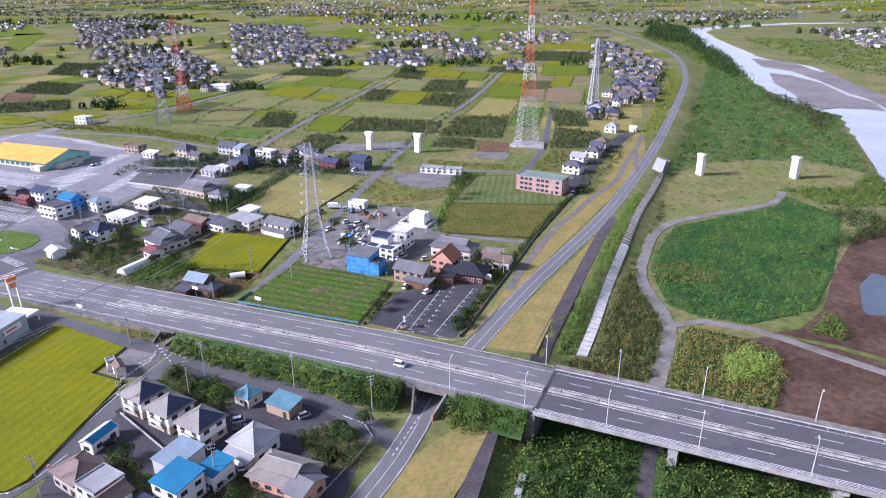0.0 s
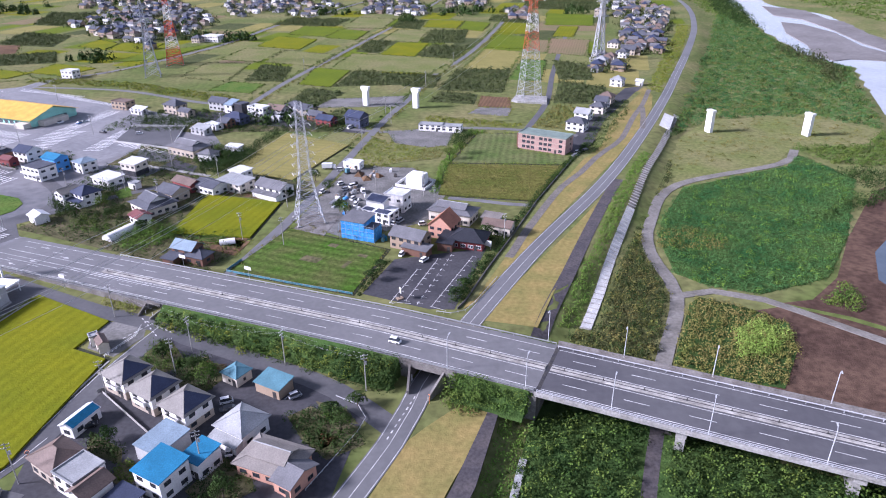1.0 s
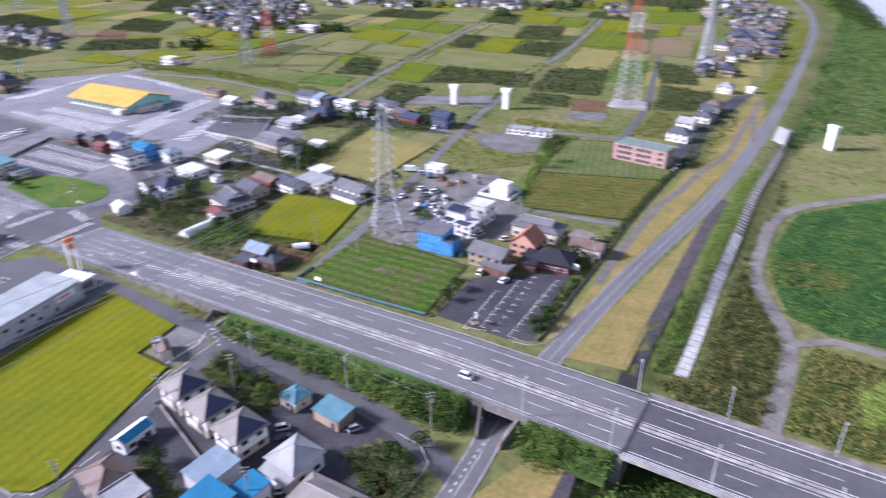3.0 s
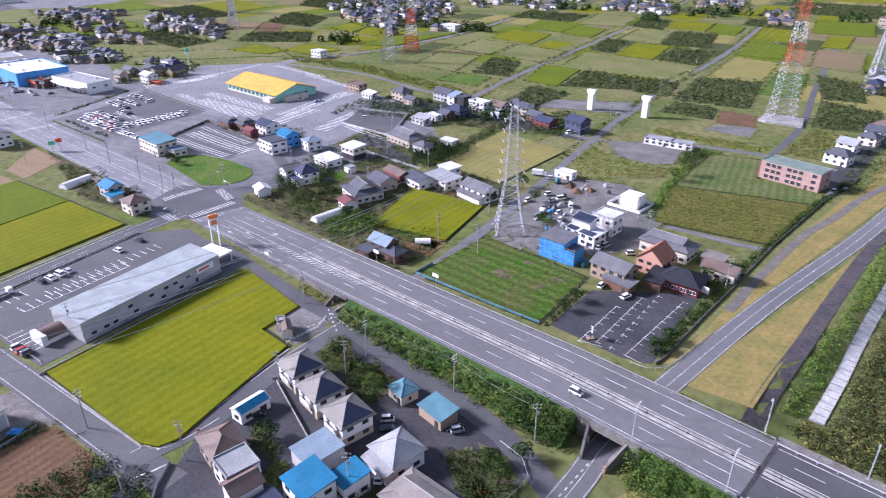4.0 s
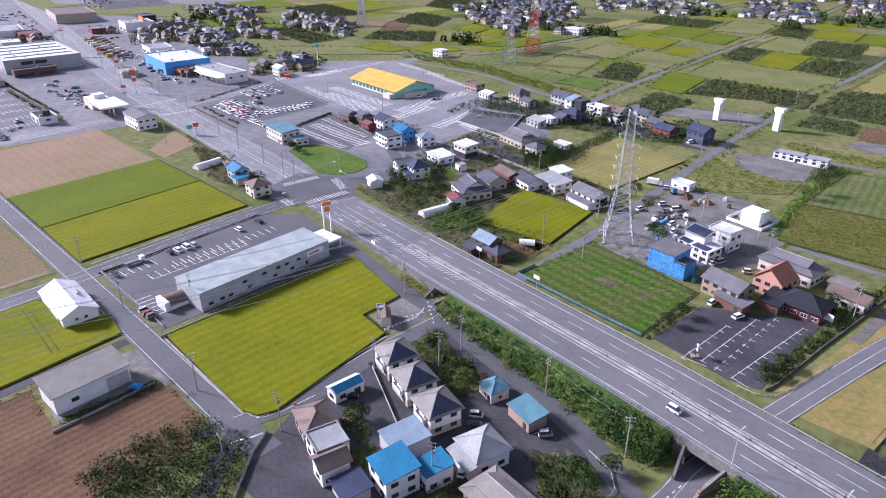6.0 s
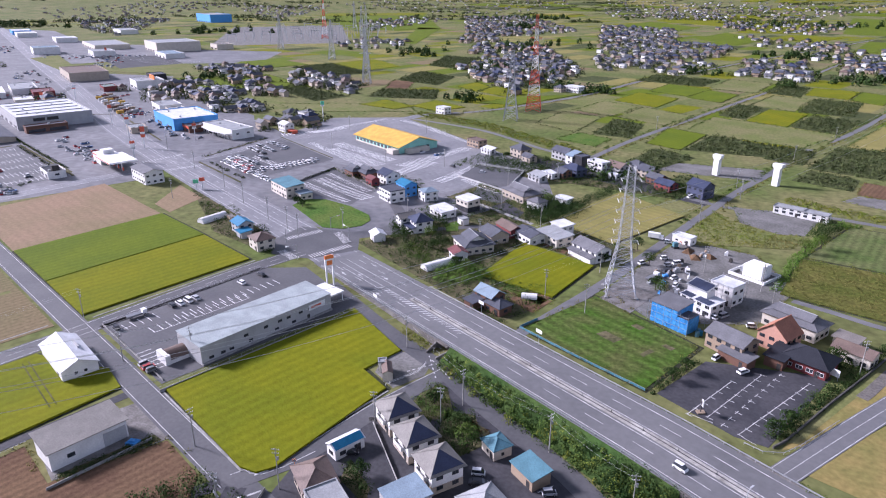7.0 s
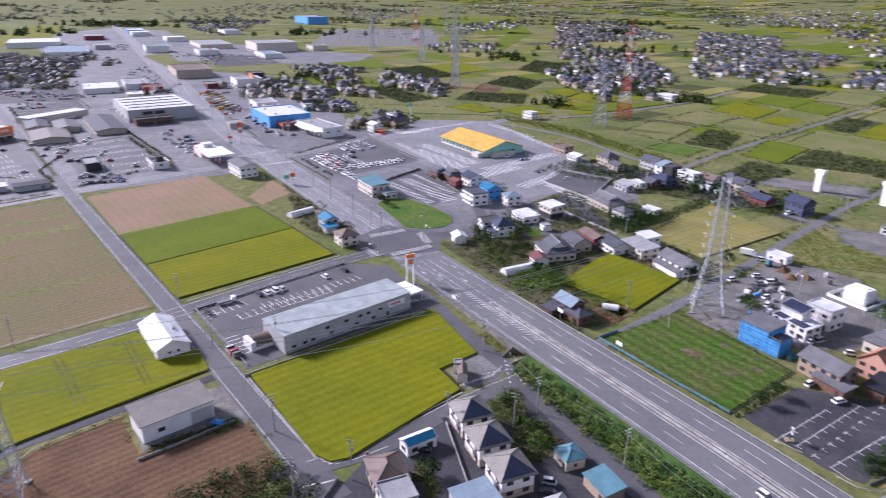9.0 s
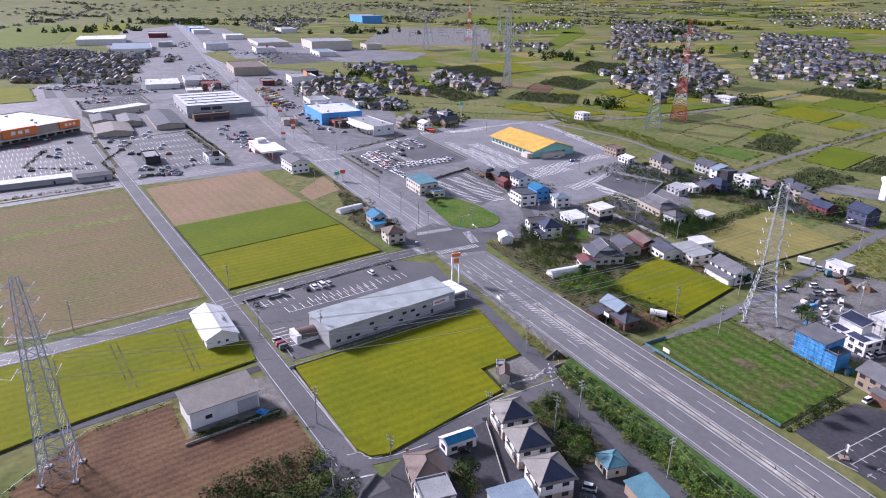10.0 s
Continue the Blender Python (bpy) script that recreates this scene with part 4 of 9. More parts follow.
lot([(-200, 149.5), (-152, 136.2), (-134.5, 203), (-151, 214), (-173, 224), (-189, 214)], "dark asphalt shop car park with white stalls", [
    (-195, 151, 80, 5, 2.8, -5.0, False), (-192, 150, -15, 0, 2.7, 5), (-180, 156, 77, 12, 3.0, 5.0, True), (-185, 168, 77, 14, 2.9, -4.8, False), (-173, 143.5, -15, 5, 2.6, 4.8, False)], ASPHALT, 0.07)
restaurant_lot = lot([(-26, 203), (-17, 228), (17, 237), (4, 192.5), (-4, 193)], "dark restaurant car park with white stall lines", [], ASPHALT_DARK, 0.075)
marks = Shape()
for (ax, ay), (bx, by), n in (((-16.5, 197), (-8.4, 220.2), 6), ((-11.5, 198.2), (-1.2, 228.2), 8), ((-7.4, 196.8), (3.6, 231), 9), ((-3.2, 194.3), (11.4, 229.9), 10)):
    turn = math.degrees(math.atan2(by - ay, bx - ax))
    if ax != -7.4:
        marks.box((ax + bx) / 2, (ay + by) / 2, 0.079, math.hypot(bx - ax, by - ay), 0.18, 0.015, turn)
    for i in range(n + 1):
        k = i / n
        px, py = ax + (bx - ax) * k, ay + (by - ay) * k
        if ax == -7.4:
            marks.box(px, py, 0.079, 2.0, 0.18, 0.015, turn)
        marks.box(px + 0.5 * math.sin(radians(turn)), py - 0.5 * math.cos(radians(turn)), 0.079, 0.18, 1.9, 0.018, turn)
marks.box(-1.0, 193.2, 0.079, 5.5, 0.16, 0.015, -28)
marks.box(-13.2, 196.9, 0.079, 7, 0.15, 0.015, -10)
part("stall_lines", marks, LINE, restaurant_lot)
STALLS = ((-308, 416.3, -21, 25, 2), (-326.8, 405.4, -26, 30, 1), (-230.3, 383.7, 79, 25, 2), (-224.1, 364.6, 80, 14, 2), (-190.9, 363, 85, 16, 2), (-343.3, 459.6, 76, 21, 1), (-317.6, 514.5, -23, 23, 1), (-276.1, 493, -29, 21, 1), (-364.2, 419, 58, 15, 2),
          (-350, 440, 70, 10, 2), (-181, 373, -28, 12, 1), (-300, 400, -21, 22, 2))
big_rows = []
for x, y, turn, count, sides in STALLS:
    big_rows += [(x, y, turn, count, 2.7, w, w > 0) for w in ((5.0, -5.0) if sides == 2 else (5.0,))]
lot([(-356, 384), (-376, 496), (-322, 529), (-152, 425), (-166, 372), (-180, 338), (-254, 366)], "vast grey half-empty car park with rows of white stalls", big_rows, ASPHALT_HAZED, 0.055)
walled = lot([(-189, 411), (-156, 410), (-148, 364), (-186, 379)], "empty grey asphalt plot inside a low pale wall", [], ASPHALT, 0.075)
for (ax, ay), (bx, by) in (((-186, 379), (-148, 364)), ((-148, 364), (-156, 410)), ((-156, 410), (-189, 411))):
    part("low_wall", Shape().box(0, 0, 0, math.hypot(bx - ax, by - ay), 0.35, 1.1), CONCRETE_PALE, walled, m=pose((ax + bx) / 2, (ay + by) / 2, 0, 0, 0, math.degrees(math.atan2(by - ay, bx - ax))))
field("crop_rows", [(-95, 253), (-75, 250), (-76, 239), (-95, 244)], 0.12, SOIL, "brown vegetable plot with planted rows", "field")
for i in range(6):
    ribbon("crop_row", [(-94, 245.4 + i * 1.4), (-84, 243.6 + i * 1.5)], 0.7, 0.3, CROP, "green row of vegetables in brown soil", "crop row")
field("lawn", [(-150, 299), (-146, 306), (-140, 294), (-144, 290)], 0.15, GRASS, "small bright green lawn between houses", "lawn")
field("patio", [(-143, 334), (-139, 346), (-124, 335), (-122, 321)], 0.08, ASPHALT_DARK, "blue-grey paved yard before a large house", "yard")
ribbon("garden_path", [(-153, 337.5), (-113, 320)], 2.4, 0.14, CONCRETE, "pale concrete path between gardens", "path")
lot([(-262, 322), (-263, 356), (-212, 329), (-209, 301), (-236, 306)], "grey car park with white stalls behind the blue-roofed office", [
    (-258, 318.5, -20, 17, 2.7, 5.0, True), (-256, 333, -21, 19, 2.7, 5.0, True), (-256, 333, -21, 19, 2.7, -5.0, False), (-257, 347, -23, 17, 2.7, -4.6, False)], ASPHALT, 0.058)
lot([(-344, 331), (-357, 409), (-279, 375), (-291, 313)], "grey car dealer's yard crowded with parked cars", [(-338, 334, -18, 16, 2.8, 5.0, True), (-330, 352, -18, 10, 2.8, 5.0, True)], ASPHALT, 0.058)
lot([(-440, 120), (-552, 120), (-561, 179), (-559, 234), (-427, 203), (-403, 190), (-415, 125)], "huge grey supermarket car park with painted stalls", [
    (-540 + 17 * k, 140, 76, 26 - k, 2.8, 5.0, True) for k in range(6)] + [(-540 + 17 * k, 140, 76, 26 - k, 2.8, -5.0, False) for k in range(6)], ASPHALT, 0.05)
lot([(-507, 243), (-501, 292), (-392, 260), (-405, 204), (-414, 214)], "wide grey shop car park with white stalls", [
    (-506 + 19 * k, 250 - 5 * k, 74, 14, 2.7, 5.0, True) for k in range(6)] + [(-506 + 19 * k, 250 - 5 * k, 74, 14, 2.7, -5.0, False) for k in range(6)], ASPHALT, 0.05)
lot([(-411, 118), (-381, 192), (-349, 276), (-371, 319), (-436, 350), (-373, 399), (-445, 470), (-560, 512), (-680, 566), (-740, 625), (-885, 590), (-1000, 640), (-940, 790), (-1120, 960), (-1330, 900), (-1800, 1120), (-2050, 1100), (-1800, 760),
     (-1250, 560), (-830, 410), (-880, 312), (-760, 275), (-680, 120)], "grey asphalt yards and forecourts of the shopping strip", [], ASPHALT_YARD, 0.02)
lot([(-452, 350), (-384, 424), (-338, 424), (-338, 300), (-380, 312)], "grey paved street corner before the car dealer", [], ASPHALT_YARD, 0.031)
lot([(-724, 298), (-727, 360), (-668, 342), (-665, 280)], "dark asphalt bicycle yard with close white strokes", [(-716 + 13 * k, 300 - 4 * k, 92, 20, 2.6, 6.0, False) for k in range(4)], ASPHALT_DARK, 0.045)
lot([(-860, 311), (-804, 400), (-716, 358), (-767, 282)], "grey yard crowded with parked cars", [], ASPHALT_DARK, 0.04)
lot([(-1057, 736), (-988, 807), (-831, 727), (-863, 640)], "dark yard with rows of stored goods", [(-1000 + 28 * k, 740 - 8 * k, 40, 20, 4.0, 12.0, True) for k in range(5)], ASPHALT_DARK, 0.045)
for c in (((-1132, 668), (-1149, 725), (-919, 612), (-902, 582)), ((-887, 611), (-852, 740), (-731, 684), (-723, 640)), ((-640, 585), (-720, 640), (-560, 590), (-440, 520), (-380, 500), (-400, 480), (-470, 500))):
    field("weed_strip", c, 0.3, LOT_GREEN, "rough grassy vacant strip behind roadside shops", "grass strip")
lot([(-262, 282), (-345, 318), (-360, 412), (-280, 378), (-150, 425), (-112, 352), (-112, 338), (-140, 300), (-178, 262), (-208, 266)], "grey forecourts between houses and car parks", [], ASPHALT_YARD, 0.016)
for line, w in (([(-398, 128), (-388, 186)], 1.6), ([(-555, 240), (-430, 206)], 2.2), ([(-512, 244), (-508, 292)], 1.8), ([(-505, 296), (-392, 264)], 1.6), ([(-545, 312), (-400, 268)], 1.4), ([(-660, 278), (-560, 246)], 2.0), ([(-430, 203), (-404, 192)], 2.4), ([(-360, 338), (-366, 404)], 1.2), ([(-520, 398), (-430, 358)], 1.4), ([(-650, 462), (-530, 402)], 1.6), ([(-640, 350), (-560, 412)], 1.4),
                ([(-352, 326), (-292, 304)], 1.4), ([(-360, 412), (-282, 378)], 1.0), ([(-735, 365), (-660, 343)], 1.6)):
    ribbon("kerb_strip", line, w, 0.18, GARDEN, "narrow planted kerb strip between car parks", "kerb strip")
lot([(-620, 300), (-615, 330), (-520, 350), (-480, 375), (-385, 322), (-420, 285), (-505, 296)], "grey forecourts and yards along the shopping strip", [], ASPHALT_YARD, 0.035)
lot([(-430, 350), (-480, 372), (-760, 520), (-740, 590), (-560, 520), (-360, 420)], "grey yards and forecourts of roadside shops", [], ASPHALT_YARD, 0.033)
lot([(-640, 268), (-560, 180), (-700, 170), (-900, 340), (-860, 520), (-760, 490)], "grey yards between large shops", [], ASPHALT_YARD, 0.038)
lot([(-1071, 985), (-880, 1185), (-1318, 1717), (-1520, 1480)], "grey gravelled substation yard", [], GRAVEL, 0.05)
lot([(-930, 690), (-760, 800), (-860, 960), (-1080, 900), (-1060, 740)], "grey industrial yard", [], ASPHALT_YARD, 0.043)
lot([(-95, 130), (-93, 142), (-84, 181), (-62, 170), (-30, 153), (-19, 141), (-24, 112), (-60, 96), (-90, 104)], "dark asphalt drives and yards between houses", [], ASPHALT_DARK, 0.05)
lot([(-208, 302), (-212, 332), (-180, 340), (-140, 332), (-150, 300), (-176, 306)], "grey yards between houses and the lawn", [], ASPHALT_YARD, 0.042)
lot([(-160, 345), (-166, 366), (-136, 356), (-142, 342)], "grey yard before a large house", [], ASPHALT, 0.042)
lot([(-205, 424), (-150, 425), (-45, 392), (-45, 404), (-140, 445), (-200, 446)], "grey drives behind a row of houses", [], ASPHALT_DARK, 0.04)
lot([(72, 350), (66, 356), (80, 395), (112, 462), (136, 508), (151, 514), (144, 500), (99, 413), (84, 372)], "dark lane and yards along the levee houses", [], ASPHALT_DARK, 0.045)
lot([(-60, 150), (-40, 140), (-34, 150), (-50, 160)], "dark asphalt parking by the sheds", [(-47, 153, -31, 3, 2.7, 4.5, False)], ASPHALT_DARK, 0.055)
lot([(-106, 187), (-102, 172.5), (-92.5, 168), (-88, 178), (-90, 186)], "grey gravel yard at the rice field's corner", [], GRAVEL, 0.05)
lot([(-159, 103), (-140, 96), (-129, 121), (-150, 127)], "grey concrete yard round the white barn", [], CONCRETE_DARK, 0.045)
field("garden_ground", [(-141, 98), (-138.5, 97), (-130.5, 119), (-134, 119.5)], 0.06, GARDEN, "dark weedy strip before the barn", "garden")
ribbon("road", [(-176, 40), (-170.5, 62), (-164.3, 90), (-160.5, 108), (-155.8, 128)], 3.4, 0.058, ASPHALT_DARK, "dark narrow lane between rice and ploughed field")

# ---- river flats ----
# dark growth under the bridge; its colour also holds the deck's shade
field("bare_earth", [hw(62, -13), hw(62, 14), hw(118, 14), hw(118, -13)], -3.36, UNDERGROWTH, "dark green undergrowth sheet, bridge's shade put into its colour", "undergrowth", base=-4.2)
SOUTH_TRACK = [(63, 168), (56, 150), (53.2, 140), (49.4, 130.5), (45, 118.6), (38, 100), (28, 70)]
ribbon("river_path", SOUTH_TRACK[1:], 3.4, 0.26, ASPHALT_PATCH, "dark narrow track through riverside bushes", "path")
ribbon("river_path", [(50, 120), (56, 148), (63, 168), (79, 206), (79.5, 240), (88, 269), (113, 312), (176, 342), (194, 365)], 4.6, 0.2, TRACK, "pale gravel track across the river flats", "path")
ribbon("river_path", [(79, 206), (92, 209), (107, 203), (125, 185), (150, 160)], 3.6, 0.22, TRACK, "pale gravel track past bare earth", "path")
field("bare_earth", [(88, 154), (93, 184), (100, 196), (112, 199), (128, 190), (150, 172), (220, 190), (240, 120), (120, 110)], -3.42, SOIL_RED, "bare dark red-brown bulldozed earth", "bare earth", base=-4.2)
field("bare_earth", [(112, 201), (123, 203), (139, 218), (161, 251), (199, 300), (212, 309), (230, 200), (152, 174), (130, 192)], -3.43, SOIL_RED, "bare dark red-brown earth strip", "bare earth", base=-4.2)
field("pond", [(153, 213), (152.6, 216.3), (164, 238), (176, 250), (186, 240), (168, 212)], -3.36, POND, "small grey-blue pool on bare earth", "pool", base=-4.2)
field("flood_meadow", [(100, 296), (116, 312), (176, 345), (194, 368), (240, 372), (262, 400), (240, 440), (170, 430), (135, 385)], -3.4, LOT_GREEN, "pale dry grass clearing on the river flats", "meadow", base=-4.2)

# ---- buildings ----
UNIT_FRAME = {}


def window_mesh(w, h, dark):
    key = (round(w, 1), round(h, 1), dark)
    if key not in UNIT_FRAME:
        f = Shape()
        t = 0.09
        for cx, cz, sx, sz in ((0, 0, w, t), (0, h - t, w, t), (-w / 2 + t / 2, t, t, h - 2 * t), (w / 2 - t / 2, t, t, h - 2 * t), (0, t, t, h - 2 * t)):
            f.box(cx, -0.02, cz, sx, 0.12, sz)
        UNIT_FRAME[key] = (f.mesh("window", DARK if dark else STEEL_PAINT_WHITE), Shape().box(0, 0.0, 0.04, w - 0.05, 0.07, h - 0.08).mesh("pane", GLASS))
    return UNIT_FRAME[key]


def add_window(root, x, y, z, turn, w=1.7, h=1.15, dark=True):
    fm, pm = window_mesh(w, h, dark)
    place = root.matrix_basis.translation
    if place.length > 300:
        out = root.matrix_basis.to_3x3() @ Vector((math.sin(radians(turn)), -math.cos(radians(turn)), 0))
        if out.dot(place) > 0.25 * place.length:  # blind rear walls of far houses
            return
        part("window", pm, None, root, m=pose(x, y, z, 0, 0, turn))
        return
    win = part("window", fm, None, root, m=pose(x, y, z, 0, 0, turn))
    part("pane", pm, None, win)


def roof_shape(kind, w, d, z, rise, eave=0.6, thick=0.18):
    """Roof shell over a w by d plan; the ridge runs along x."""
    s = Shape()
    a, b = w / 2 + eave, d / 2 + eave
    drop = rise * eave / (d / 2 + eave)
    z0 = z - drop * 0.6
    if kind == "flat":
        s.box(0, 0, z, w + 0.3, d + 0.3, 0.22)
        for cx, cy, sx, sy in ((0, -d / 2, w + 0.3, 0.25), (0, d / 2, w + 0.3, 0.25), (-w / 2, 0, 0.25, d - 0.25), (w / 2, 0, 0.25, d - 0.25)):
            s.box(cx, cy, z + 0.22, sx, sy, 0.3)
        return s
    if kind == "mono":
        lo = [(-a, -b, z0), (a, -b, z0), (a, b, z0 + rise), (-a, b, z0 + rise)]
        s.solid(lo + [(x, y, q + thick) for x, y, q in lo], BOX)
        return s
    if kind == "gable":
        r0, r1 = -a, a
    elif kind == "pyramid":
        r0, r1 = -0.05, 0.05
    else:  # hip
        r0, r1 = -max(0.3, (w - d) / 2 + (0 if w > d else 0.2)), max(0.3, (w - d) / 2 + (0 if w > d else 0.2))
    base = [(-a, -b, z0), (a, -b, z0), (a, b, z0), (-a, b, z0), (r0, 0, z0 + rise), (r1, 0, z0 + rise)]
    top = [(x, y, q + thick) for x, y, q in base]
    up = [(0, 1, 5, 4), (2, 3, 4, 5), (1, 2, 5), (3, 0, 4)]
    n = 6
    faces = [tuple(i + n for i in f) for f in up] + [tuple(reversed(f)) for f in up] + [(0, 1, 1 + n, 0 + n), (1, 2, 2 + n, 1 + n), (2, 3, 3 + n, 2 + n), (3, 0, n, 3 + n)]
    if kind == "gable":
        faces = [tuple(i + n for i in f) for f in up[:2]] + [tuple(reversed(f)) for f in up[:2]] + [(0, 1, 1 + n, n), (2, 3, 3 + n, 2 + n), (1, 5, 5 + n, 1 + n), (5, 2, 2 + n, 5 + n), (3, 4, 4 + n, 3 + n), (4, 0, n, 4 + n)]
    s.solid(base + top, faces)
    return s


def wall_shape(kind, w, d, h, rise):
    s = Shape()
    if kind == "gable":
        pts = [(-w / 2, -d / 2, 0), (w / 2, -d / 2, 0), (w / 2, d / 2, 0), (-w / 2, d / 2, 0), (-w / 2, -d / 2, h), (w / 2, -d / 2, h), (w / 2, d / 2, h), (-w / 2, d / 2, h), (-w / 2, 0, h + rise * 0.86), (w / 2, 0, h + rise * 0.86)]
        return s.solid(pts, [(3, 2, 1, 0), (0, 1, 5, 4), (2, 3, 7, 6), (1, 2, 6, 9, 5), (3, 0, 4, 8, 7), (4, 5, 9, 8), (6, 7, 8, 9)])
    return s.box(0, 0, 0, w, d, h)


def ridge_cap(kind, w, d, z, rise, eave=0.6):
    s = Shape()
    zt = z - rise * eave / (d / 2 + eave) * 0.6 + rise + 0.16
    a, b = w / 2 + eave, d / 2 + eave
    if kind == "gable":
        s.tube((-a, 0, zt), (a, 0, zt), 0.16, 0.16, 6)
    else:
        r = 0.05 if kind == "pyramid" else max(0.3, (w - d) / 2)
        zb = zt - rise
        if kind == "hip":
            s.tube((-r, 0, zt), (r, 0, zt), 0.16, 0.16, 6)
        for sx in (-1, 1):
            for sy in (-1, 1):
                s.tube((sx * r, 0, zt), (sx * a, sy * b, zb), 0.12, 0.12, 5)
    return s


def window_walls(root, w, d, h, floors, dark, each=2.7, size=(1.7, 1.15)):
    for f in range(floors):
        z = 0.95 + f * (h / floors)
        for side, length, off in ((0, w, d / 2), (1, d, w / 2)):
            n = max(1, int(length // (each + 0.4)))
            for i in range(n):
                u = (i + 0.5) / n * length - length / 2
                if side == 0:
                    add_window(root, u, -off, z, 0, *size, dark)
                    add_window(root, -u, off, z, 180, *size, dark)
                else:
                    add_window(root, off, u, z, 90, *size, dark)
                    add_window(root, -off, -u, z, 270, *size, dark)


def house(x, y, turn, w, d, h, roof, roof_c, wall_c, label, rise=None, floors=2, eave=0.6, windows=True, dark=True, name="house", category="house", group="", porch=None, size=(1.7, 1.15), chimney=False, z=0.0):
    root = empty(name, pose(x, y, z, 0, 0, turn), label, category, group)
    rise = rise if rise is not None else (0.0 if roof == "flat" else 0.33 * d)
    part("wall", wall_shape(roof, w, d, h, rise), WALLS[wall_c], root)
    rf = part("roof", roof_shape(roof, w, d, h + (0.0 if roof == "flat" else 0.05), rise, eave), ROOFS[roof_c], root)
    if roof in ("hip", "gable", "pyramid"):
        part("ridge", ridge_cap(roof, w, d, h + 0.05, rise, eave), ROOFS[roof_c], rf)
    if windows:
        window_walls(root, w, d, h, floors, dark, size=size)
    part("door", Shape().box(w * 0.3, -d / 2 - 0.03, 0.05, 1.1, 0.1, 2.05), DARK if dark else STEEL_PAINT_WHITE, root)
    if porch:  # a lower lean-to roof along one long side
        side, depth = porch
        part("porch_roof", roof_shape("mono", w * 0.98, depth, 2.6, 0.7, 0.3).mesh("porch_roof", ROOFS[roof_c]), None, root, m=pose(0, side * (d / 2 + depth / 2 + 0.1), 0, 0, 0, 0 if side < 0 else 180))
        part("porch_wall", Shape().box(0, side * (d / 2 + depth / 2 - 0.1), 0, w * 0.95, depth - 0.3, 2.55), WALLS[wall_c], root)
    return root


# the three like houses and their neighbours south of the highway
for x, y in ((-82, 154.5), (-72.3, 148), (-62, 141.7)):
    h3 = house(x, y, -31, 8.6, 8.2, 5.6, "pyramid", "stone", "white", "white two-storey house with a grey-beige pyramid roof", rise=2.9, eave=0.7, group="row of three like houses")
    part("lower_band", Shape().box(0, 0, 0.02, 8.66, 8.26, 2.2), WALLS["beige"], h3)
    # navy panels cover the whole face, standing in partly for its shade
    a, b, zb, zt = 4.3 + 0.7, 4.1 + 0.7, 5.52, 8.42
    panel = [(a - 0.5, -b + 0.75, zb + 0.4), (a - 0.5, b - 0.75, zb + 0.4), (0.42, 0.22, zt + 0.06), (0.42, -0.22, zt + 0.06)]
    part("solar_panel", Shape().solid([(x, y, z) for x, y, z in panel] + [(x, y, z + 0.14) for x, y, z in panel], BOX), ROOFS["navy"], h3, "dark navy solar panels covering one roof face")
    part("balcony", Shape().box(0, -4.55, 2.7, 4.4, 1.0, 0.18).box(0, -5.0, 2.88, 4.4, 0.1, 0.95).box(-2.15, -4.55, 2.88, 0.1, 0.9, 0.95).box(2.15, -4.55, 2.88, 0.1, 0.9, 0.95), WALLS["white"], h3)
house(-47, 135.8, -30, 8.5, 8.5, 4.4, "pyramid", "pale", "white", "white house with a pale grey tiled pyramid roof", rise=2.8, floors=1, porch=(-1, 2.2))
house(-59.8, 119.8, -29, 8.2, 7.8, 5.8, "mono", "blue", "white", "white house with a bright blue metal roof", rise=0.9, eave=0.4)
house(-53.2, 125.0, -29, 5.5, 6.5, 4.6, "mono", "blue", "white", "white annex with a bright blue metal roof", rise=0.7, floors=1, eave=0.3, category="annex", name="annex")
house(-63.6, 130.0, -29, 7.6, 9.0, 4.2, "mono", "skyblue", "grey", "low workshop with a pale grey-blue metal roof", rise=0.5, floors=1, eave=0.3, windows=False, name="workshop", category="workshop")
def skirt_house(x, y, turn, w, d, h, roof_c, wall_c, label, rise=2.0, z=0.0, name="house", category="house"):
    """An old farm house: a broad hipped skirt roof with a ridged gable roof standing out of it."""
    root = house(x, y, turn, w, d, h, "hip", roof_c, wall_c, label, rise=rise, floors=1, eave=0.8, name=name, category=category, z=z)
    k = h + rise * 0.45
    part("upper_wall", wall_shape("gable", w * 0.62, d * 0.52, k + 0.35, rise * 0.75), WALLS["white"], root)
    up = part("upper_roof", roof_shape("gable", w * 0.66, d * 0.56, k + 0.4, rise * 0.78, 0.5), ROOFS[roof_c], root)
    part("ridge", ridge_cap("gable", w * 0.66, d * 0.56, k + 0.4, rise * 0.78, 0.5), ROOFS["pale"], up, "pale ridge tiles")
    return root


skirt_house(-37.0, 124.6, -22, 13.5, 9.0, 3.6, "tan", "salmon", "old house with a weathered grey-brown tiled roof")
house(-31.5, 120.0, -32, 5.0, 8.0, 3.4, "gable", "grey", "salmon", "wing of an old house with grey tiles", rise=1.8, floors=1, name="house_wing", category="house wing")
house(-84.6, 124.6, -33, 9.5, 7.6, 4.4, "hip", "brown", "beige", "house with a weathered brown-grey tiled roof", rise=2.4, floors=1)
house(-77.4, 119.8, -30, 7.2, 7.4, 5.2, "flat", "pale", "white", "white flat-roofed house with stained parapets", floors=2)
house(-73.0, 115.5, 62, 6.5, 5.0, 4.6, "gable", "brown", "white", "small white house with a brown-grey gable roof", rise=1.7, floors=1)
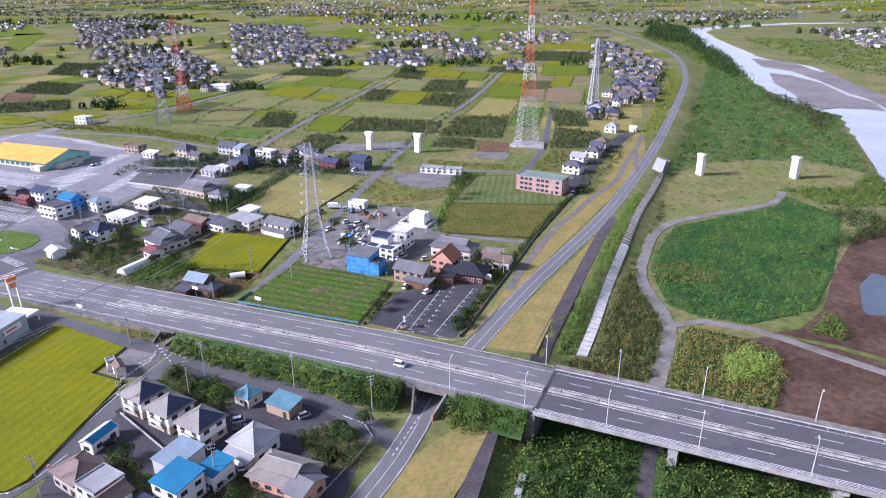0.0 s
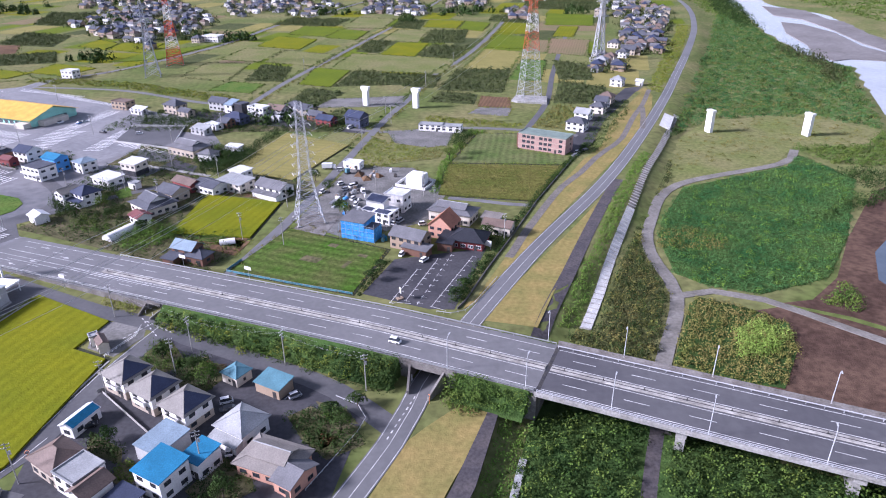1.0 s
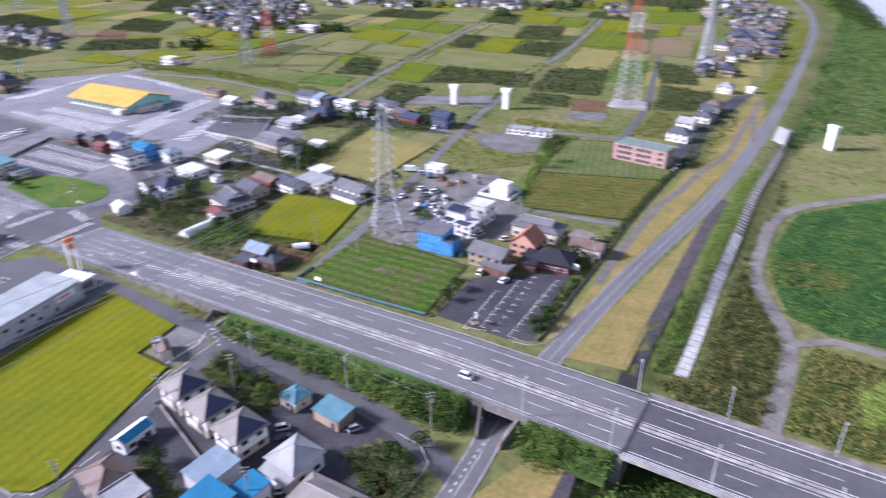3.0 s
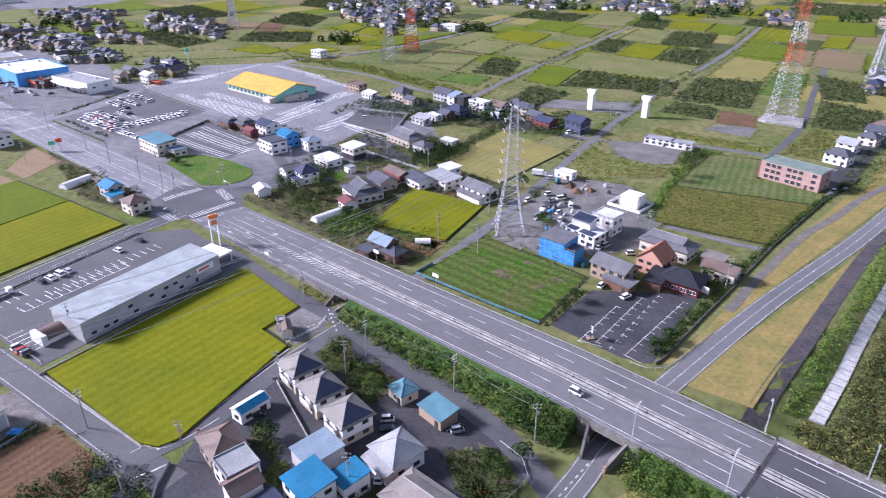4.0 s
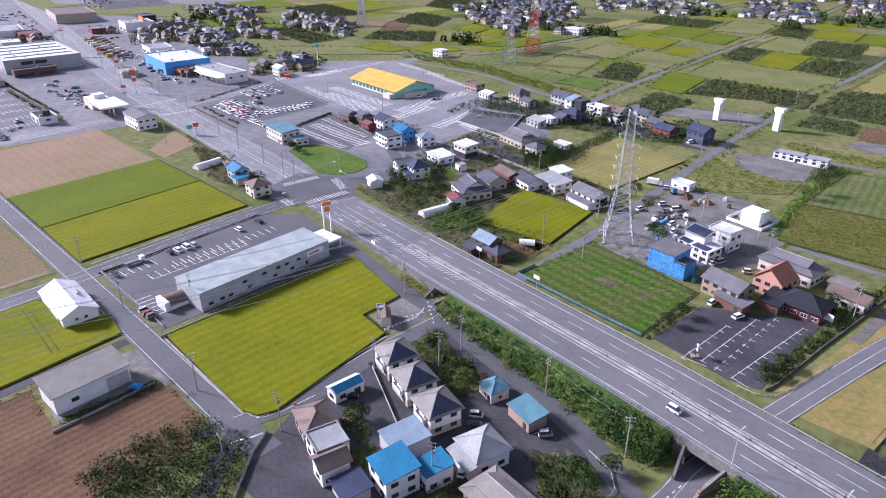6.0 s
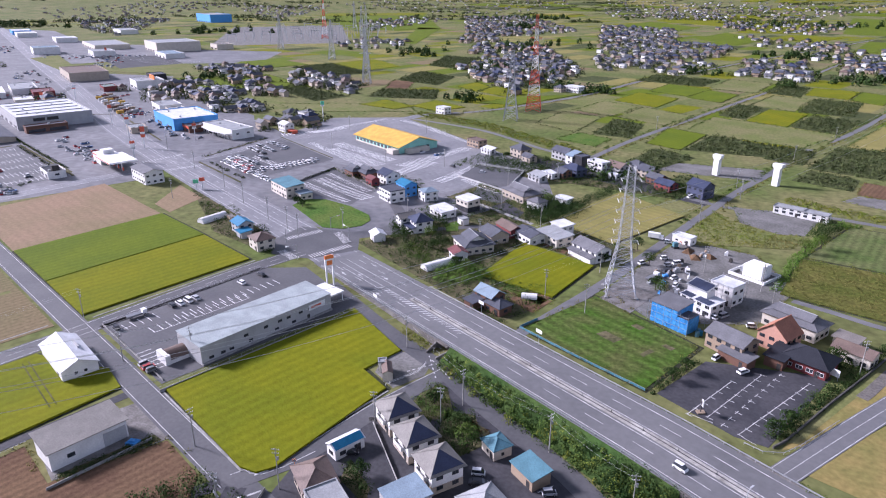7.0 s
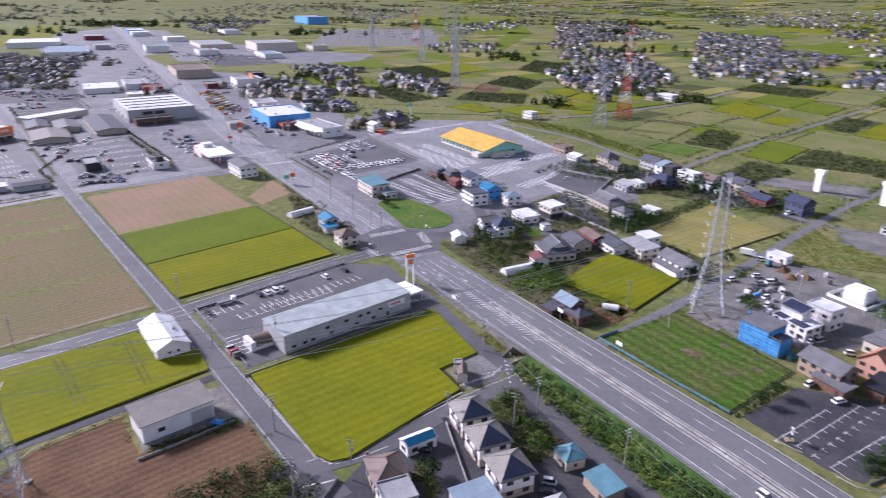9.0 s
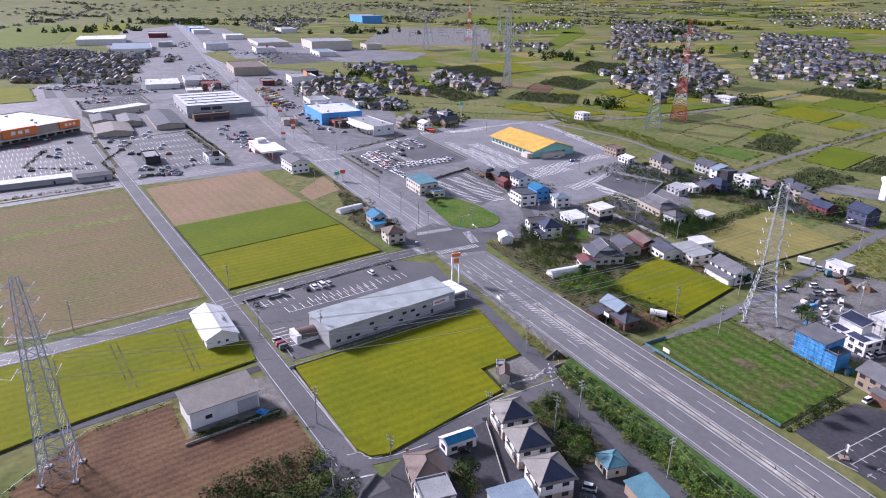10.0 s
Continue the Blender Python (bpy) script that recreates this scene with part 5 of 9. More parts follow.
house(-66.0, 113.0, -28, 6.0, 6.0, 3.0, "mono", "navy", "grey", "low shed with a dark blue metal roof", rise=0.5, floors=1, windows=False, name="shed", category="shed")
house(-87.2, 139.2, 70, 8.4, 4.0, 2.9, "gable", "white", "white", "white carport shed with a blue roof side", rise=1.0, floors=1, eave=0.25, name="shed", category="shed")
solar = Shape().solid([(-4.1, -2.15, 2.95), (4.1, -2.15, 2.95), (4.1, -0.15, 3.98), (-4.1, -0.15, 3.98), (-4.1, -2.15, 3.05), (4.1, -2.15, 3.05), (4.1, -0.15, 4.08), (-4.1, -0.15, 4.08)], BOX)
tagged(part("roof_panel", solar, ROOFS["blue"], m=pose(-87.2, 139.2, 0.14, 0, 0, 70)), "dark blue metal roof panel on a white shed", "roof panel")
house(-54.4, 157.2, -32, 5.6, 5.2, 3.0, "hip", "teal", "cream", "small cream shed with a faded teal roof", rise=1.3, floors=1, eave=0.35, name="shed", category="shed", size=(0.8, 0.9))
house(-43.4, 152.6, -29, 8.0, 5.4, 3.1, "mono", "teal", "tan", "tan brick shed with a teal metal roof", rise=0.8, floors=1, eave=0.4, windows=False, name="shed", category="shed")
house(-97.5, 172.5, -52, 6.0, 2.8, 2.8, "gable", "brown", "cream", "small rusty-roofed pump house at the rice field's corner", rise=0.8, floors=1, eave=0.2, windows=False, name="pump_house", category="pump house")
house(-100.5, 174.5, -52, 2.4, 2.4, 3.2, "flat", "pale", "white", "small white tank house by the pump house", floors=1, windows=False, name="tank_house", category="tank house")

# the drugstore and its neighbours
store = house(-151.4, 175.4, 78.5, 50.5, 14, 6.2, "mono", "sheet", "grey", "long grey-clad roadside shop with a pale metal roof", rise=0.7, eave=0.2, windows=False, name="shop", category="shop")
for i, u in enumerate((-22, -15, -9.5, -2, 3.5, 7, 12, 16)):
    add_window(store, u, -7.0, 3.6 if i > 1 else 1.2, 0, 1.6, 0.9, True)
for i, u in enumerate((-18, -8, 2, 9)):
    add_window(store, u, -7.0, 1.2, 0, 1.6, 0.9, True)
part("sign_board", Shape().box(19, -7.1, 3.2, 7.0, 0.12, 2.0), STEEL_PAINT_WHITE, store, "pale sign board with faded red bars")
part("sign_bar", Shape().box(18.5, -7.2, 3.9, 4.4, 0.05, 0.7), STEEL_PAINT_RED, store)
part("plinth", Shape().box(0, -7.3, 0, 50.6, 0.5, 0.7), CONCRETE, store)
part("entrance_canopy", Shape().box(29.5, 1, 3.4, 8, 11, 0.5).box(33, -4, 0, 0.3, 0.3, 3.4).box(33, 6, 0, 0.3, 0.3, 3.4), STEEL_PAINT_WHITE, store)
wall_fence = empty("block_wall", pose(-140, 168, 0, 0, 0, 76), "pale grey concrete block wall with a mesh fence", "fence")
part("blocks", Shape().box(-2, 0, 0, 68, 0.2, 0.9), CONCRETE, wall_fence)
for i in range(18):
    part("post", Shape().box(-34 + i * 4, 0, 0.9, 0.07, 0.07, 1.0), STEEL, wall_fence)
part("rail", Shape().box(-2, 0, 1.85, 68, 0.05, 0.06), STEEL, wall_fence)
garage = empty("quonset_shed", pose(-160.5, 149.5, 0, 0, 0, -14), "round-roofed metal shed beside the shop", "shed")
arch = Shape()
n = 10
ring = [(4.2 * math.cos(math.pi * i / n), 1.2 + 2.6 * math.sin(math.pi * i / n)) for i in range(n + 1)]
for i in range(n):
    (x0, z0), (x1, z1) = ring[i], ring[i + 1]
    arch.solid([(x0 * 0.7, -4, z0), (x0 * 0.7, 4, z0), (x1 * 0.7, 4, z1), (x1 * 0.7, -4, z1), (x0 * 0.66, -4, z0 - 0.15), (x0 * 0.66, 4, z0 - 0.15), (x1 * 0.66, 4, z1 - 0.15), (x1 * 0.66, -4, z1 - 0.15)], [(0, 1, 2, 3), (7, 6, 5, 4), (0, 3, 7, 4), (1, 5, 6, 2)])
part("arched_roof", arch, ROOFS["brown"], garage)
part("wall", Shape().box(0, -4.6, 0, 6.4, 1.6, 3.2).box(-2.9, 0, 0, 0.1, 8, 1.3).box(2.9, 0, 0, 0.1, 8, 1.3), WALLS["white"], garage)
white_house = house(-186, 130.2, -17, 22, 10, 3.6, "gable", "white", "white", "low white building with a plain white gable roof", rise=2.6, floors=1, eave=0.5, windows=False, name="community_hall", category="hall")
part("dormer", Shape().box(-1, 2.6, 4.8, 6.0, 0.5, 1.0), WALLS["grey"], white_house)
for u in (-1.2, 1.4):
    add_window(white_house, 11.0, u, 1.6, 90, 0.9, 0.8, True)
barn = house(-145.6, 107.9, 78, 18.4, 9.6, 5.2, "mono", "stone", "white", "white barn with a wide grey sheet-metal roof", rise=1.0, floors=1, eave=0.6, windows=False, name="barn", category="barn")
part("window", Shape().box(-4.5, -4.85, 1.8, 1.8, 0.1, 1.1), GLASS, barn)
part("open_bay", Shape().box(6.0, -4.86, 0.1, 5.6, 0.12, 3.8), WALLS["grey"], barn)
part("yard_wall", Shape().box(0, -10.6, 0, 25, 0.25, 0.8), CONCRETE, barn)
for k in range(9):
    part("roof_seam", Shape().solid([(-8.2 + k * 2.05, -5.3, 5.02), (-8.1 + k * 2.05, -5.3, 5.02), (-8.1 + k * 2.05, 5.3, 6.02), (-8.2 + k * 2.05, 5.3, 6.02), (-8.2 + k * 2.05, -5.3, 5.3), (-8.1 + k * 2.05, -5.3, 5.3), (-8.1 + k * 2.05, 5.3, 6.3), (-8.2 + k * 2.05, 5.3, 6.3)], BOX), ROOFS["pale"], barn)
tagged(part("tarpaulin", Shape().prism([(-1.6, -1.0), (1.4, -1.2), (1.7, 0.9), (-1.2, 1.1)], 0, 0.7).prism([(-0.9, -0.6), (0.8, -0.6), (0.9, 0.5), (-0.7, 0.6)], 0.7, 1.1), SHEET_BLUE, m=pose(-135.5, 114.5, 0.05, 0, 0, 20)), "crumpled blue tarpaulin over goods beside the barn", "tarpaulin")

# north of the highway, round the restaurant
house(1.2, 249.8, 66, 9.5, 9.4, 5.2, "gable", "orange", "salmon", "salmon house with a steep orange tiled gable roof", rise=4.4, floors=2, eave=0.4)
rest = house(10.5, 240.5, -18, 13, 10, 3.6, "hip", "black", "maroon", "single-storey restaurant with a black tiled hip roof", rise=3.0, floors=1, eave=0.8, windows=False, name="restaurant", category="restaurant")
for u in (-4, -1, 2, 5):
    add_window(rest, u, -5.0, 0.9, 0, 2.0, 1.3, False)
part("porch", Shape().box(-7.8, -4.0, 0, 3.0, 3.0, 2.7).box(-7.8, -4.0, 2.7, 3.6, 3.6, 0.25), WALLS["cream"], rest)
house(2.5, 238.5, -18, 5.5, 9, 3.4, "mono", "black", "brown", "dark entrance wing of the restaurant", rise=0.8, floors=1, windows=False, name="restaurant_wing", category="restaurant wing")
house(-11.5, 239.0, -28, 13, 8.5, 5.2, "gable", "grey", "tan", "tan two-storey house with a grey tiled roof", rise=2.4, floors=2)
house(-9.0, 232.4, -28, 10.0, 4.5, 3.0, "mono", "grey", "brown", "open grey-roofed carport before a house", rise=0.7, floors=1, windows=False, name="carport", category="carport")
skirt_house(5.0, 264.8, -24, 18, 9.5, 4.6, "grey", "cream", "long house with a grey tiled gable roof", 2.2)
house(22.5, 251.5, -22, 11, 6.5, 3.8, "gable", "brown", "cream", "cream shed with a dark brown roof", rise=1.6, floors=1)
house(20.5, 260.5, -22, 7, 5, 3.0, "mono", "tan", "cream", "small shed with a pale tan metal roof", rise=0.6, floors=1, name="shed", category="shed", windows=False)
modern = house(-25.0, 264.6, -30, 13.5, 7.0, 4.6, "mono", "white", "white", "white modern house with a stepped sloping roof and solar panels", rise=0.6, floors=2, eave=0.3)
part("upper_storey", Shape().box(-2.2, 1.6, 4.6, 8.6, 4.2, 3.2), WALLS["white"], modern)
part("upper_roof", roof_shape("mono", 8.6, 4.4, 7.8, 1.6, 0.4).mesh("upper_roof", ROOFS["pale"]), None, modern, m=pose(-2.2, 1.5, 0))
for cx, cy, cz, sx, sy, tilt in ((-2.2, 1.4, 8.62, 8.2, 4.4, 17), (-4.2, -2.2, 4.92, 4.6, 2.8, 5), (2.6, -2.0, 4.95, 6.2, 3.2, 5)):
    part("solar_panel", Shape().box(0, 0, 0, sx, sy, 0.12), ROOFS["navy"], modern, "dark navy solar panel", m=pose(cx, cy, cz, tilt, 0, 0))
house(-18.5, 276.5, -24, 9.0, 7.5, 7.4, "flat", "white", "white", "white house under construction behind scaffolding", floors=2)
blue = empty("house_under_construction", pose(-31.0, 248.5, 0.1, 0, 0, -22) @ Matrix.Diagonal((1.22, 1.22, 1.15, 1)), "half-built house wrapped in bright blue sheeting", "house")
part("wall", Shape().box(-1.4, 0.5, 0, 8.2, 7.6, 6.4).box(4.3, -0.6, 0, 3.6, 5.4, 4.6), SHEET_BLUE, blue, "bright blue construction sheeting")
part("roof", roof_shape("mono", 8.2, 7.6, 6.42, 0.5, 0.3).mesh("roof", ROOFS["grey"]), None, blue, m=pose(-1.4, 0.5, 0))
part("balcony_roof", Shape().box(4.3, -0.6, 4.62, 3.4, 5.2, 0.2), ROOFS["slate"], blue)
for sx in range(6):
    for sy in (-4.0, 4.9):
        part("scaffold_pole", Shape().tube((-6 + sx * 2.5, sy, 0), (-6 + sx * 2.5, sy, 6.9), 0.05, 0.05, 5), STEEL, blue)
for zz in (1.9, 3.8, 5.7):
    for sy in (-4.0, 4.9):
        part("scaffold_rail", Shape().tube((-6, sy, zz), (6.5, sy, zz), 0.05, 0.05, 5), STEEL, blue)
for k in range(4):
    tagged(part("water_tank", Shape().tube((0, 0, 0), (0, 0, 1.6), 0.7, 0.7, 12).tube((0, 0, 1.6), (0, 0, 1.8), 0.4, 0.3, 12), (ROOFS["teal"], ROOFS["blue"])[k % 2], m=pose(-22.4 + k * 0.9 * (k % 2), 243.2 + 1.3 * k, 0.08)), "teal plastic site tank beside the building plot", "tank", "site tanks")
tank = empty("tank_compound", pose(-12.0, 306.5, 0.05, 0, 0, -24) @ Matrix.Diagonal((0.88, 0.88, 0.8, 1)), "white concrete water tank inside a white walled yard", "water tank")
part("tank", Shape().box(0.5, 0.8, 0, 9, 8, 6.0).box(0.5, 0.8, 6.0, 8.4, 7.4, 0.4), STEEL_PAINT_WHITE, tank)
part("equipment", Shape().box(-5.6, 1, 0, 2, 3, 2.2), STEEL, tank)
for cx, cy, sx, sy in ((0, -7, 17, 0.3), (0, 7, 17, 0.3), (-8.5, 0, 0.3, 14), (8.5, 0, 0.3, 14)):
    part("yard_wall", Shape().box(cx, cy, 0, sx, sy, 1.6), STEEL_PAINT_WHITE, tank)
house(-44, 331, -20, 9, 5, 3.2, "flat", "white", "white", "white prefabricated site hut", floors=1, name="site_hut", category="site hut", size=(1.2, 0.9))
house(-105.5, 299.4, -33, 13, 9, 3.8, "gable", "slate", "white", "low white building with a dark grey roof", rise=1.6, floors=1)
house(-94.8, 302.2, -33, 15, 9, 4.4, "mono", "pale", "cream", "cream farm house with a pale grey roof", rise=0.8, floors=2)
house(-95.1, 312.3, -33, 8, 7, 5.8, "mono", "white", "white", "white-roofed extension beside a farm house", rise=0.4, floors=2, name="house_extension", category="house extension")
house(-75.1, 294.0, -31, 15, 8.5, 4.8, "gable", "grey", "white", "white farm house with a grey tiled gable roof", rise=2.4, floors=2, porch=(-1, 2.8))
skirt_house(-123.3, 277.7, -40, 15, 13, 3.8, "tile", "cream", "large farm house with a dark grey tiled roof", 2.8)
house(-123.4, 263.9, -40, 6.5, 6, 3.4, "gable", "maroon", "white", "small white house with a rusty red roof", rise=1.5, floors=1)
house(-119.8, 291.1, -34, 11, 9, 4.0, "gable", "tile", "beige", "farm outbuilding with a dark tiled roof", rise=2.4, floors=1)
house(-117.5, 302.8, -34, 13, 6.5, 3.8, "gable", "brown", "maroon", "dark red outbuilding with a brown roof", rise=1.6, floors=1, name="outbuilding", category="outbuilding")
house(-92.5, 231, -22, 9, 6.5, 4.8, "gable", "skyblue", "brown", "brown wooden house with a blue-grey gable roof", rise=2.2, floors=2, eave=0.5)
house(-87.5, 227.5, -22, 8, 6, 3.2, "hip", "slate", "brown", "brown wooden annex with a slate-blue roof", rise=1.5, floors=1, name="annex", category="annex")
house(-96.5, 227.0, -22, 5, 6, 2.8, "mono", "slate", "brown", "brown lean-to with a slate roof", rise=0.6, floors=1, windows=False, name="lean_to", category="shed")
tunnel = empty("poly_tunnel", pose(-126.5, 252.3, 0, 0, 0, 65) @ Matrix.Diagonal((0.85, 1.1, 1.2, 1)), "long white arched poly tunnel greenhouse", "greenhouse")
cover = Shape()
for i in range(8):
    a0, a1 = math.pi * i / 8, math.pi * (i + 1) / 8
    cover.face((-8.5, 2.3 * math.cos(a0), 2.1 * math.sin(a0)), (8.5, 2.3 * math.cos(a0), 2.1 * math.sin(a0)), (8.5, 2.3 * math.cos(a1), 2.1 * math.sin(a1)), (-8.5, 2.3 * math.cos(a1), 2.1 * math.sin(a1)))
cover.face(*[(-8.5, 2.3 * math.cos(math.pi * i / 8), 2.1 * math.sin(math.pi * i / 8)) for i in range(9)])
cover.face(*[(8.5, 2.3 * math.cos(math.pi * i / 8), 2.1 * math.sin(math.pi * i / 8)) for i in range(8, -1, -1)])
part("cover", cover, WALLS["white"], tunnel, smooth=False)
for i in range(6):
    part("hoop", Shape().tube((-8.5 + 3.4 * i, -2.33, 0), (-8.5 + 3.4 * i, -2.33, 0.7), 0.05, 0.05, 5).tube((-8.5 + 3.4 * i, -2.33, 0.7), (-8.5 + 3.4 * i, 0, 2.18), 0.05, 0.05, 5).tube((-8.5 + 3.4 * i, 0, 2.18), (-8.5 + 3.4 * i, 2.33, 0.7), 0.05, 0.05, 5), STEEL, tunnel)
copy_thing(tunnel, pose(-253.5, 248, 0, 0, 0, 84))
copy_thing(tunnel, pose(-82, 243, 0, 0, 0, 20) @ Matrix.Diagonal((0.4, 0.7, 0.7, 1)))
# houses by the lawn and the crossing
house(-156.4, 286.7, -34, 9.5, 8.5, 5.4, "hip", "navy", "white", "white house with a dark blue tiled roof", rise=2.8, porch=(-1, 2.6))
house(-164.9, 287.4, 56, 8, 6.5, 5.2, "gable", "stone", "white", "white house with a pale beige gable roof", rise=1.8)
clinic = house(-195.0, 320.1, -28, 13, 9, 6.4, "flat", "slate", "white", "white flat-roofed clinic with dark window bands", floors=2, size=(2.2, 1.2))
part("balcony", Shape().box(0, -5.2, 3.2, 12.6, 1.4, 0.2).box(0, -5.85, 3.4, 12.6, 0.1, 0.9), WALLS["white"], clinic)
house(-193.3, 332.1, -28, 10, 7.5, 6.6, "gable", "blue", "blue", "house with a bright blue roof and blue walls", rise=1.8)
house(-178.0, 329.9, -34, 8.5, 8, 5.2, "hip", "skyblue", "white", "white house with a pale blue roof", rise=1.2, eave=0.4)
house(-158.1, 311.2, -30, 12, 8.5, 3.4, "mono", "white", "white", "low white house with a white metal roof", rise=0.6, floors=1)
cream = house(-151.0, 324.9, -24, 9.5, 8, 6.2, "mono", "white", "cream", "modern cream house with a dark ground floor", rise=0.7, floors=2)
part("dark_base", Shape().box(0, 0, 0.02, 9.56, 8.06, 2.7), WALLS["black"], cream)
house(-166.0, 265.3, -40, 6.5, 5.5, 3.2, "gable", "white", "white", "small white roadside hut with a white roof", rise=1.4, floors=1, windows=False, name="hut", category="hut")
house(-142.6, 304.1, -25, 4.5, 3.5, 2.8, "flat", "pale", "white", "small white garden shed", floors=1, windows=False, name="shed", category="shed")
house(-216.4, 348.2, -24, 10, 9, 5.4, "gable", "navy", "white", "white house with a navy gable roof", rise=2.4)
skirt_house(-233.1, 350.3, -26, 13, 9, 4.2, "tile", "brown", "dark old house with black tiled roofs", 2.4)
skirt_house(-243.1, 350.5, -26, 11, 8, 4.0, "tile", "brown", "dark old farm house with tiled roof", 2.2)
house(-221.0, 338.6, -24, 7, 5, 4.0, "gable", "maroon", "maroon", "small red-brown outbuilding near old houses", rise=1.4, floors=1, name="outbuilding", category="outbuilding")
house(-252, 301, -23, 20, 11, 6.2, "mono", "teal", "cream", "two-storey cream office with a teal-blue metal roof", rise=0.9, floors=2, eave=0.2, name="office", category="office")
house(-238, 298, -23, 7, 7, 3.4, "flat", "skyblue", "cream", "low annex of the cream office", floors=1, name="annex", category="annex")
skirt_house(-135, 357, -31, 20, 12, 4.4, "grey", "beige", "large house with a grey tiled gable roof", 2.4)
house(-121, 345, -20, 8, 7, 4.2, "hip", "grey", "white", "white wing with a grey hip roof", rise=1.8, floors=1, name="house_wing", category="house wing")
house(-112, 360, -20, 8, 5, 3.0, "mono", "white", "white", "white carport roof by a house", rise=0.4, floors=1, windows=False, name="carport", category="carport")
house(-228, 243, -22, 9, 7, 4.6, "gable", "blue", "grey", "roadside house with a bright blue tarpaulin roof", rise=2.0)
house(-222, 238, -22, 6, 5, 3.0, "mono", "blue", "grey", "lean-to with a bright blue metal roof", rise=0.6, floors=1, windows=False, name="lean_to", category="shed")
house(-205, 232, -22, 9, 8, 5.0, "hip", "brown", "cream", "cream house with a brown tiled roof behind a hedge", rise=2.2)
house(-246, 253, -22, 6, 2, 1.4, "flat", "tan", "tan", "low stack of pale timber", floors=1, windows=False, name="timber_stack", category="timber")
# row beyond the pale rice field
for x, y, t, w, d, h, r, rc, wc, lb in (
    (-213.8, 457.7, -24, 13, 8, 5.2, "flat", "brown", "tan", "beige roadside building with a ragged roof"),
    (-174.6, 446.3, -30, 12, 9, 5.6, "hip", "tile", "beige", "old two-storey house with dark tiled hip roof"),
    (-163.9, 435.9, -30, 9, 6, 3.4, "gable", "tile", "beige", "low tiled wing of an old house"),
    (-146.7, 453.1, -28, 14, 8, 5.6, "gable", "slate", "grey", "grey house with a slate gable roof"),
    (-136.9, 444.5, -28, 6, 7, 5.8, "mono", "skyblue", "white", "narrow white house with a blue roof"),
    (-129.8, 441.8, -28, 7, 7, 6.6, "flat", "slate", "black", "black and white modern box house"),
    (-117.1, 435.9, -28, 13, 7, 6.0, "flat", "white", "white", "white modern box house with a dark base"),
    (-126.4, 418.0, -30, 13, 8, 4.4, "hip", "navy", "navy", "dark house with a navy tiled roof"),
    (-130.6, 409.5, -30, 8, 7, 3.6, "gable", "slate", "brown", "low dark house with a slate roof"),
    (-105.4, 436.3, -26, 12, 8, 4.4, "gable", "brown", "grey", "grey house with a brown roof"),
    (-102.4, 421.4, -26, 6, 4, 2.8, "flat", "white", "white", "white metal storage hut among houses"),
    (-94.7, 442.5, -30, 11, 8, 5.2, "hip", "tile", "white", "white house with a dark tiled roof"),
    (-86.0, 435.3, -30, 11, 8, 4.6, "gable", "slate", "beige", "beige house with a slate roof"),
    (-77.9, 422.6, -30, 10, 7, 4.0, "gable", "tile", "brown", "brown house with a dark roof"),
    (-70.1, 412.3, -30, 11, 7, 4.0, "gable", "navy", "maroon", "dark red house with a navy roof"),
    (-51.2, 409.3, -30, 11, 9, 6.4, "gable", "navy", "navy", "navy two-storey house with a navy roof"),
    (-197.3, 442.7, -26, 10, 5, 3.0, "mono", "white", "white", "white carport roof beside a house"),
    (-141.0, 394.7, -30, 11, 6, 3.2, "mono", "pale", "grey", "pale-roofed carport behind a house"),
    (-137.1, 405.8, -30, 10, 6, 3.0, "flat", "white", "white", "white flat-roofed garage behind a house"),
    (-6, 399, -14, 14, 6, 3.6, "flat", "pale", "white", "long white single-storey building"), (6, 396, -14, 12, 6, 3.4, "flat", "pale", "white", "long white single-storey annex"),
    (80, 397, -32, 11, 8, 5.2, "hip", "tile", "white", "white house with a grey tiled roof by the levee"), (88, 420, -32, 9, 8, 4.6, "gable", "pale", "white", "white house with a pale roof by the levee"),
    (101, 437, -32, 9, 8, 4.6, "hip", "tile", "cream", "cream house with dark tiles by the levee"), (106, 450, -32, 8, 8, 5.0, "gable", "slate", "white", "white house with slate roof by the levee"),
    (112, 463, -32, 9, 8, 5.0, "hip", "brown", "beige", "beige house with a brown roof by the levee"), (132, 516, -32, 9, 8, 5.0, "hip", "pale", "white", "white house with a pale hip roof"),
    (138, 600, -32, 10, 8, 5.0, "hip", "pale", "white", "white house with a pale hip roof"), (150, 618, -32, 9, 8, 5.0, "hip", "brown", "cream", "cream house with a brown roof"),
    (165, 636, -32, 10, 9, 5.4, "hip", "tile", "white", "white house with a dark hip roof"), (176, 650, -32, 10, 8, 5.0, "gable", "tile", "beige", "beige house with a dark roof"),
    (188, 668, -32, 10, 9, 5.2, "hip", "tile", "white", "white house with a dark tiled roof"), (170, 690, -32, 11, 9, 5.2, "hip", "tile", "cream", "cream house with dark tiles"),
    (-302, 563, -20, 12, 8, 6.0, "flat", "white", "white", "white boxy building among fields"), (-244, 752, -20, 20, 12, 6.0, "flat", "white", "white", "white flat-roofed barn beside trees"),
    (-258, 744, -20, 10, 9, 5.0, "hip", "tile", "beige", "farm house with dark tiles"), (211, 945, -20, 14, 12, 9.0, "flat", "brown", "beige", "beige block of flats")):
    house(x, y, t, w, d, h, r, rc, wc, lb, size=(1.8, 1.3))
flats = house(56, 360, -31, 27, 11, 8.3, "flat", "green", "pink", "pink three-storey apartment block with a green flat roof", windows=False, name="apartment_block", category="apartments")
